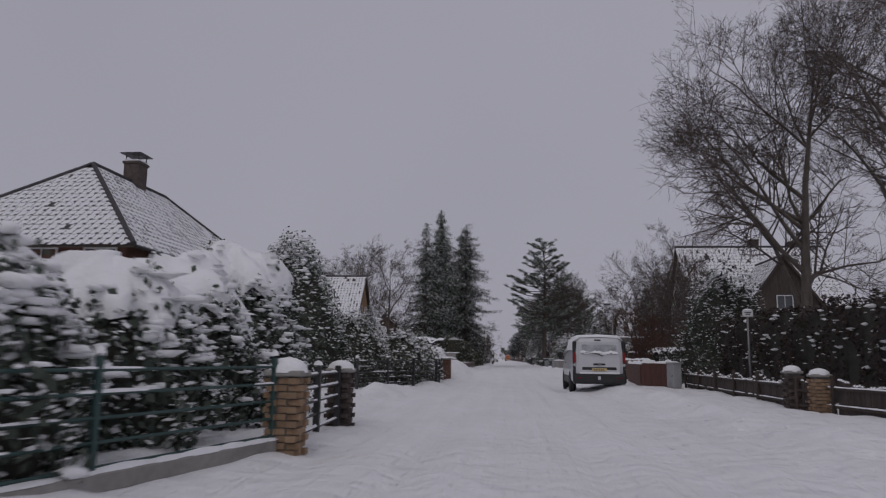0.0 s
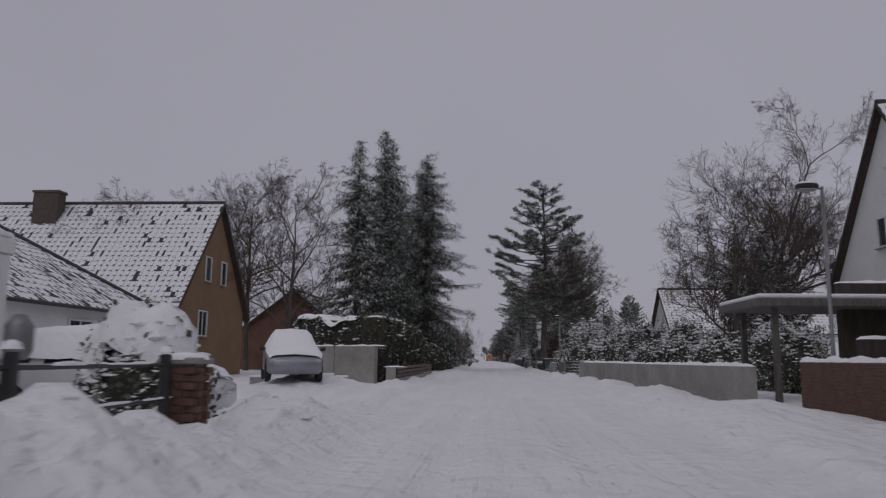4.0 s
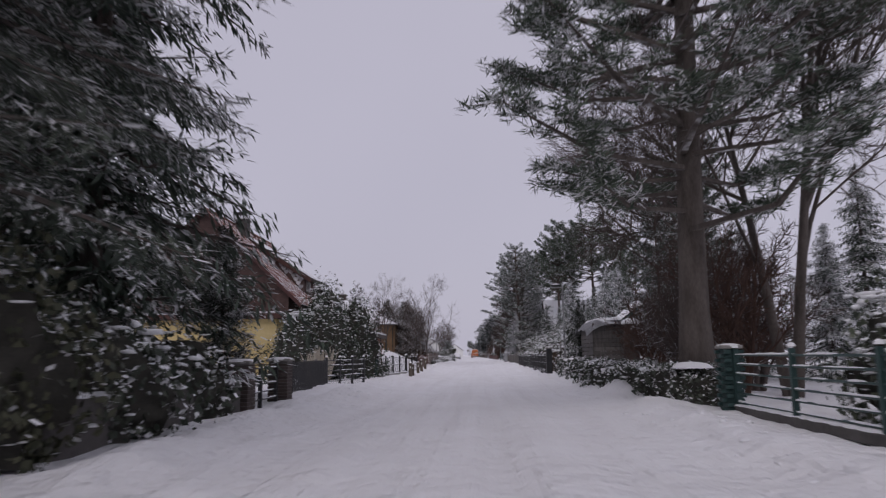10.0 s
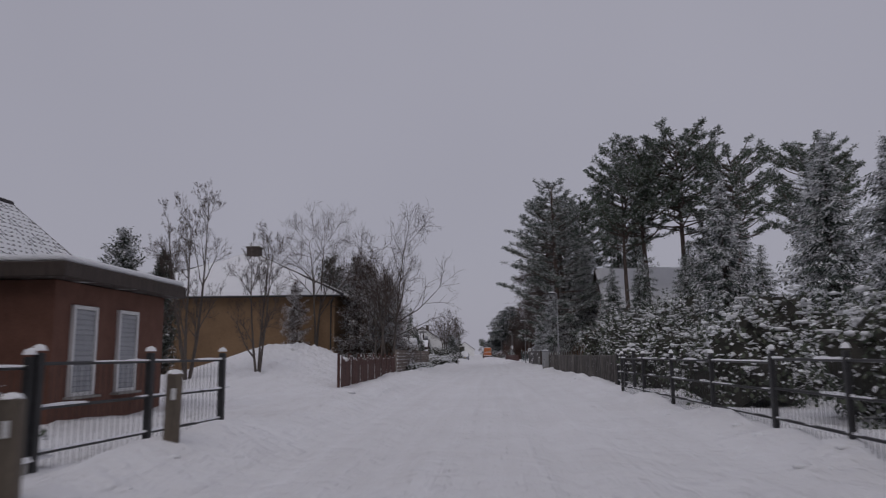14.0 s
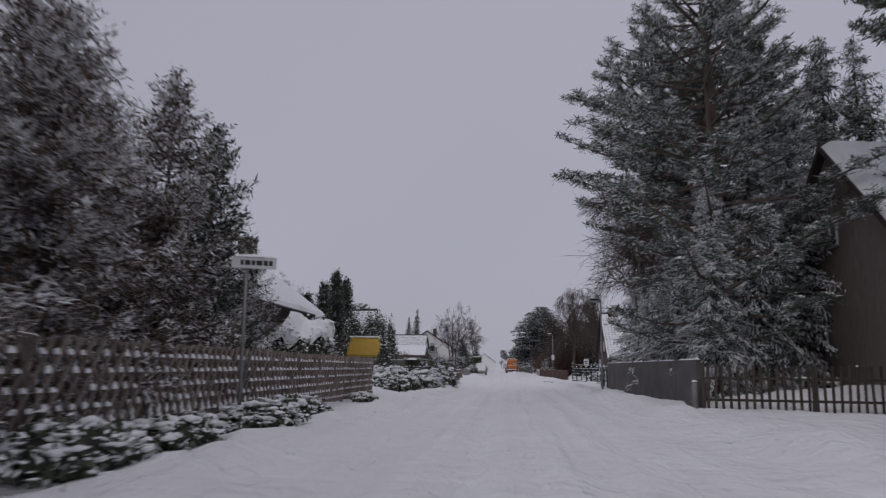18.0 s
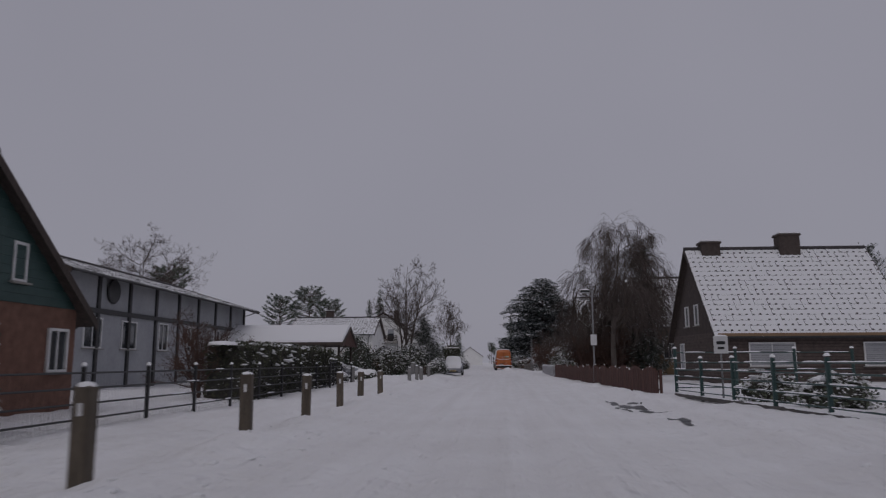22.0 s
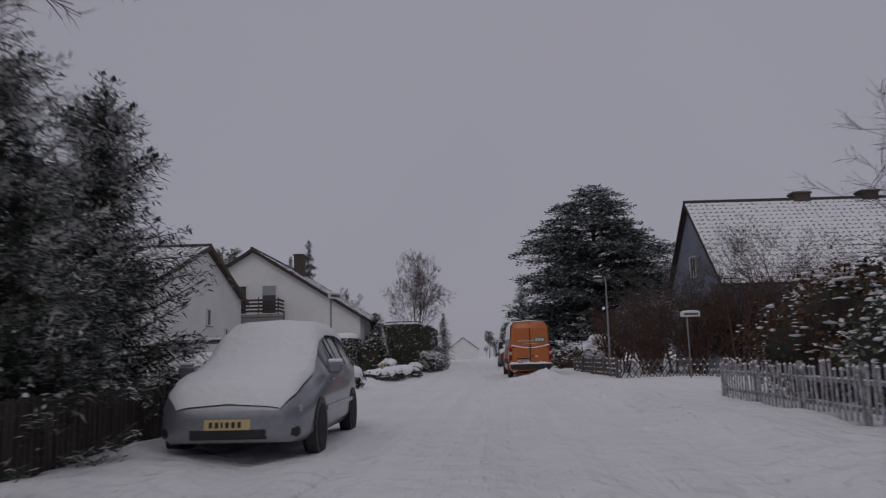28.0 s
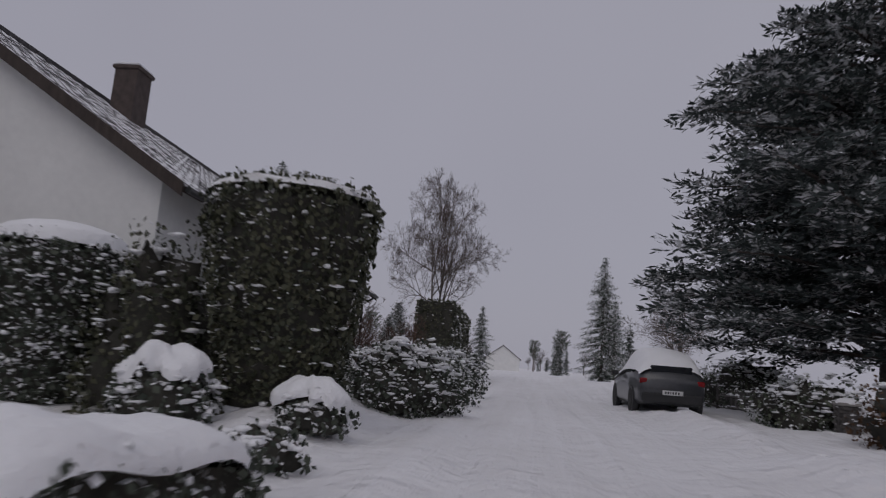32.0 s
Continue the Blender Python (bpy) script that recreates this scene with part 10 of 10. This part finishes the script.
part("post", Shape().lathe((0, 0, 0), [(0.08, 0), (0.05, 0.2), (0.035, 0.5), (0.03, 1.75)], 10).mesh("post", METAL_DARK, True), lamp_post)
part("lantern", Shape().lathe((0, 0, 1.75), [(0.06, 0), (0.12, 0.22)], 6).mesh("lantern", FROST_GLASS), lamp_post)
part("hood", Shape().lathe((0, 0, 1.97), [(0.16, 0), (0.05, 0.1), (0.02, 0.16)], 8).mesh("hood", METAL_DARK), lamp_post)


def drum(name, label, x, y, r0, r1, h, leaf, snow, cap, seed):
    """A clipped yew with a flat top: straight flanks from r0 below to r1 above, a cap of snow."""
    rt = np.random.default_rng(seed)
    t = thing(name, label, "topiary", on(x, y, 0, 0.1))
    n = int(6.283 * (r0 + r1) / 2 * h * 520)
    a, z = rt.uniform(0, 6.283, n), rt.uniform(0, 1, n)
    edge = 1 - 0.25 * np.clip((z - 0.9) / 0.1, 0, 1) ** 2
    rr = (r0 + (r1 - r0) * z) * edge * (1 + 0.04 * np.sin(5 * a + 4 * z) + 0.03 * np.sin(11 * a - 7 * z)) + rt.normal(0, 0.03, n)
    pos = np.stack([rr * np.cos(a), rr * np.sin(a), 0.05 + (h - 0.05) * z], 1)
    nt = int(3.14 * r1 * r1 * 420)
    tt, tr = rt.uniform(0, 6.283, nt), r1 * 0.9 * np.sqrt(rt.uniform(0, 1, nt))
    ptop = np.stack([tr * np.cos(tt), tr * np.sin(tt), h + rt.normal(0, 0.04, nt)], 1)
    part("foliage", quads_mesh("foliage", np.concatenate([leaf_quads(rt, pos, np.stack([np.cos(a), np.sin(a), 0.1 + 0 * a], 1), 0.08), leaf_quads(rt, ptop, np.tile([0, 0, 1.0], (nt, 1)), 0.08)]), leaf), t)
    # added dark body behind the leaves, its colour standing in for shade inside the yew
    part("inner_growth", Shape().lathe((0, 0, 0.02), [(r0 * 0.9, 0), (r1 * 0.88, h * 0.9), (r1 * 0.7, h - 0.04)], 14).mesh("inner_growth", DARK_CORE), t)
    ns = int(snow * n * 0.08)
    k = rt.choice(n, ns, replace=False)
    part("snow_load", lumps_mesh("snow_load", rt, pos[k] * 1.01, 0.02 + 0.045 * rt.uniform(0, 1, ns) ** 2, SNOW), t)
    sn = Shape()
    dome(sn, (0, 0, h - 0.06), r1 * 0.95, r1 * 0.95, cap, 18, 5, rt, wob=0.04, skirt=0.05)
    part("snow_cap", sn.mesh("snow_cap", SNOW, True), t)


drum("clipped_bush", "tall drum-shaped clipped yew with deep snow on top", -7.0, 327.6, 0.92, 1.0, 2.35, HEDGE_SNOW, 1.2, 0.34, 191)
drum("topiary", "clipped dark yew, wider at the top, with snow", -3.25, 326.8, 0.72, 1.2, 2.85, HEDGE, 0.25, 0.12, 77)
for i, (x, y, r, h) in enumerate(((-4.1, 325.4, 0.6, 0.85), (-2.55, 326.0, 0.5, 0.55), (-2.2, 331.2, 1.2, 1.4), (-2.0, 334.8, 1.1, 1.4), (-1.8, 338.6, 1.1, 1.4), (-6.4, 324.6, 0.7, 0.6), (-5.4, 329.6, 1.2, 2.2), (-6.2, 332.4, 1.3, 2.6), (-5.0, 334.6, 1.1, 1.9))):
    shrub("round_bush", "round evergreen bush with a white snow covering", x, y, r, r, h, HEDGE_SNOW, 0.085, 280, 1.3 if i < 6 else 0.6, 200 + i, bumps=0.10, lump=0.085, shell=(0.55, 0.10) if i in (0, 1, 5) else None)
shrub("ivy_bush", "dark dense bush against a white house, snow on top", -11.7, 326.2, 0.95, 0.8, 2.6, HEDGE, 0.09, 300, 0.8, 230, bumps=0.2)
shrub("dark_bush", "dark evergreen beside a tall topiary", -5.2, 327.2, 0.9, 0.9, 2.3, HEDGE, 0.09, 300, 0.5, 231, bumps=0.25)
tree(BUSHY, "dark layered conifer behind a clipped yew", -5.6, 331.4, 3.9, 6, 30, 0.8, "garden_conifer", "conifer")
canopy = thing("car_canopy", "low glass canopy in front of a white house", "canopy", pose(-10.3, 315.4, 0.1))
for x in (-2.0, 2.0):
    for y in (-1.8, 1.8):
        part("post", Shape().box((x, y, 0.95), (0.08, 0.08, 2.0), 0.01).mesh("post", METAL_DARK), canopy)
cn = part("roof", Shape().box((0, 0, 1.98), (4.4, 4.0, 0.08), 0.01).mesh("roof", METAL_DARK), canopy)
part("roof_snow", Shape().box((0, 0, 2.06), (4.3, 3.9, 0.08), 0.03).mesh("roof_snow", ROOF_SNOW, True), cn)

# =========== beyond: far end of the street ===========
grove([BAR[1], BAR[3]], B_LAB, 12, ((-4.4, 361.0, 13.2, 0.7), (-14.0, 372.0, 11.0, 0.9), (14.0, 378.0, 9.0, 1.0)), "bare_tree", "tree")
grove([PIN[0]], "dark pine on the skyline behind the roofs", 17, ((-40.0, 403.0, 19.5, 1.2), (-36.0, 409.0, 17.0, 1.1), (-46.0, 398.0, 17.0, 1.2)), "pine", "pine tree")
grove([SPS[1], SPR[1]], "tall slim spruce behind the roofs", 14, ((-21.0, 372.0, 15.8, 0.62), (-18.9, 373.0, 13.8, 0.62)), "spruce", "spruce tree")
grove(SPR[:2], S_LAB, 16, ((9.0, 385.0, 11.5, 0.9), (-3.0, 420.0, 9.0, 1.0), (14.0, 410.0, 10.0, 1.0)), "spruce", "spruce tree")
hedge("hedge", "tall dark clipped hedge block", (-3.6, 352.0), (-3.4, 366.0), 1.8, 3.6, HEDGE, 0.14, 90, 0.0, 28)
grove(THICKET, "bare brown garden shrub", 4, ((-6.0, 344.0, 3.4, 1.1), (-7.4, 350.0, 4.0, 1.1), (-4.6, 349.0, 3.2, 1.0)), "bare_shrub", "shrub")
house("far white house with a pale roof", 1.0, 560.0, 90, 14, 11, 4, 8, RENDER_WHITE, TILE_DARK, seed=30, bare=0.02)
house("far house with a snowy roof", -19.0, 385.0, 90, 14, 10, 3.4, 7.0, RENDER_WHITE, TILE_DARK, seed=31, bare=0.02)
rngf = np.random.default_rng(5)
for i in range(44):
    sgn = -1 if i % 2 else 1
    y = 395 + 9.0 * i + rngf.uniform(-4, 4)
    x = sgn * rngf.uniform(8, 22) + (0 if i < 30 else sgn * 10)
    kind, base = ((PIN[0], 17), (BAR_FAR[0], 12), (BUSHY, 6), (SPR_FAR, 16))[int(rngf.integers(0, 4))]
    tree(kind, "distant tree at the far end of the street", x, y, rngf.uniform(5.5, 10.5), base, rngf.uniform(0, 360), 0.9, "far_tree", "tree", "far trees")
for i in range(30):
    sgn = -1 if i % 2 else 1
    y = 20 + 11.5 * i + rngf.uniform(-3, 3)
    x = sgn * rngf.uniform(34, 52)
    kind, base = ((PIN[0], 17), (BAR_FAR[1], 12), (PIN[1], 17), (BAR_FAR[0], 12))[int(rngf.integers(0, 4))]
    tree(kind, "tree in the gardens behind the houses", x, y, rngf.uniform(8.0, 12.5), base, rngf.uniform(0, 360), 1.0, "background_tree", "tree", "trees behind the houses")

# =========== lay every thing along the bends of the street ===========
for ob in [o for o in scene.objects if o.parent is None and o.name not in ("ground", "snow_clods") and o.type in ('MESH', 'EMPTY')]:
    lows, highs = [], []
    for o in (ob, *ob.children_recursive):
        if o.type == 'MESH' and len(o.data.vertices):
            m, up = o.matrix_basis, o.parent
            while up is not None:
                m, up = up.matrix_basis @ m, up.parent
            box = [m @ Vector(c) for c in o.bound_box]
            lows.append([min(c[k] for c in box) for k in (0, 1)])
            highs.append([max(c[k] for c in box) for k in (0, 1)])
    cx, cy = ((min(p[k] for p in lows) + max(p[k] for p in highs)) / 2 for k in (0, 1))
    bx, by = bent(cx, cy)
    ob.matrix_basis = pose(float(bx), float(by), 0, 0, 0, math.degrees(float(turned(cy)))) @ pose(-cx, -cy, 0) @ ob.matrix_basis
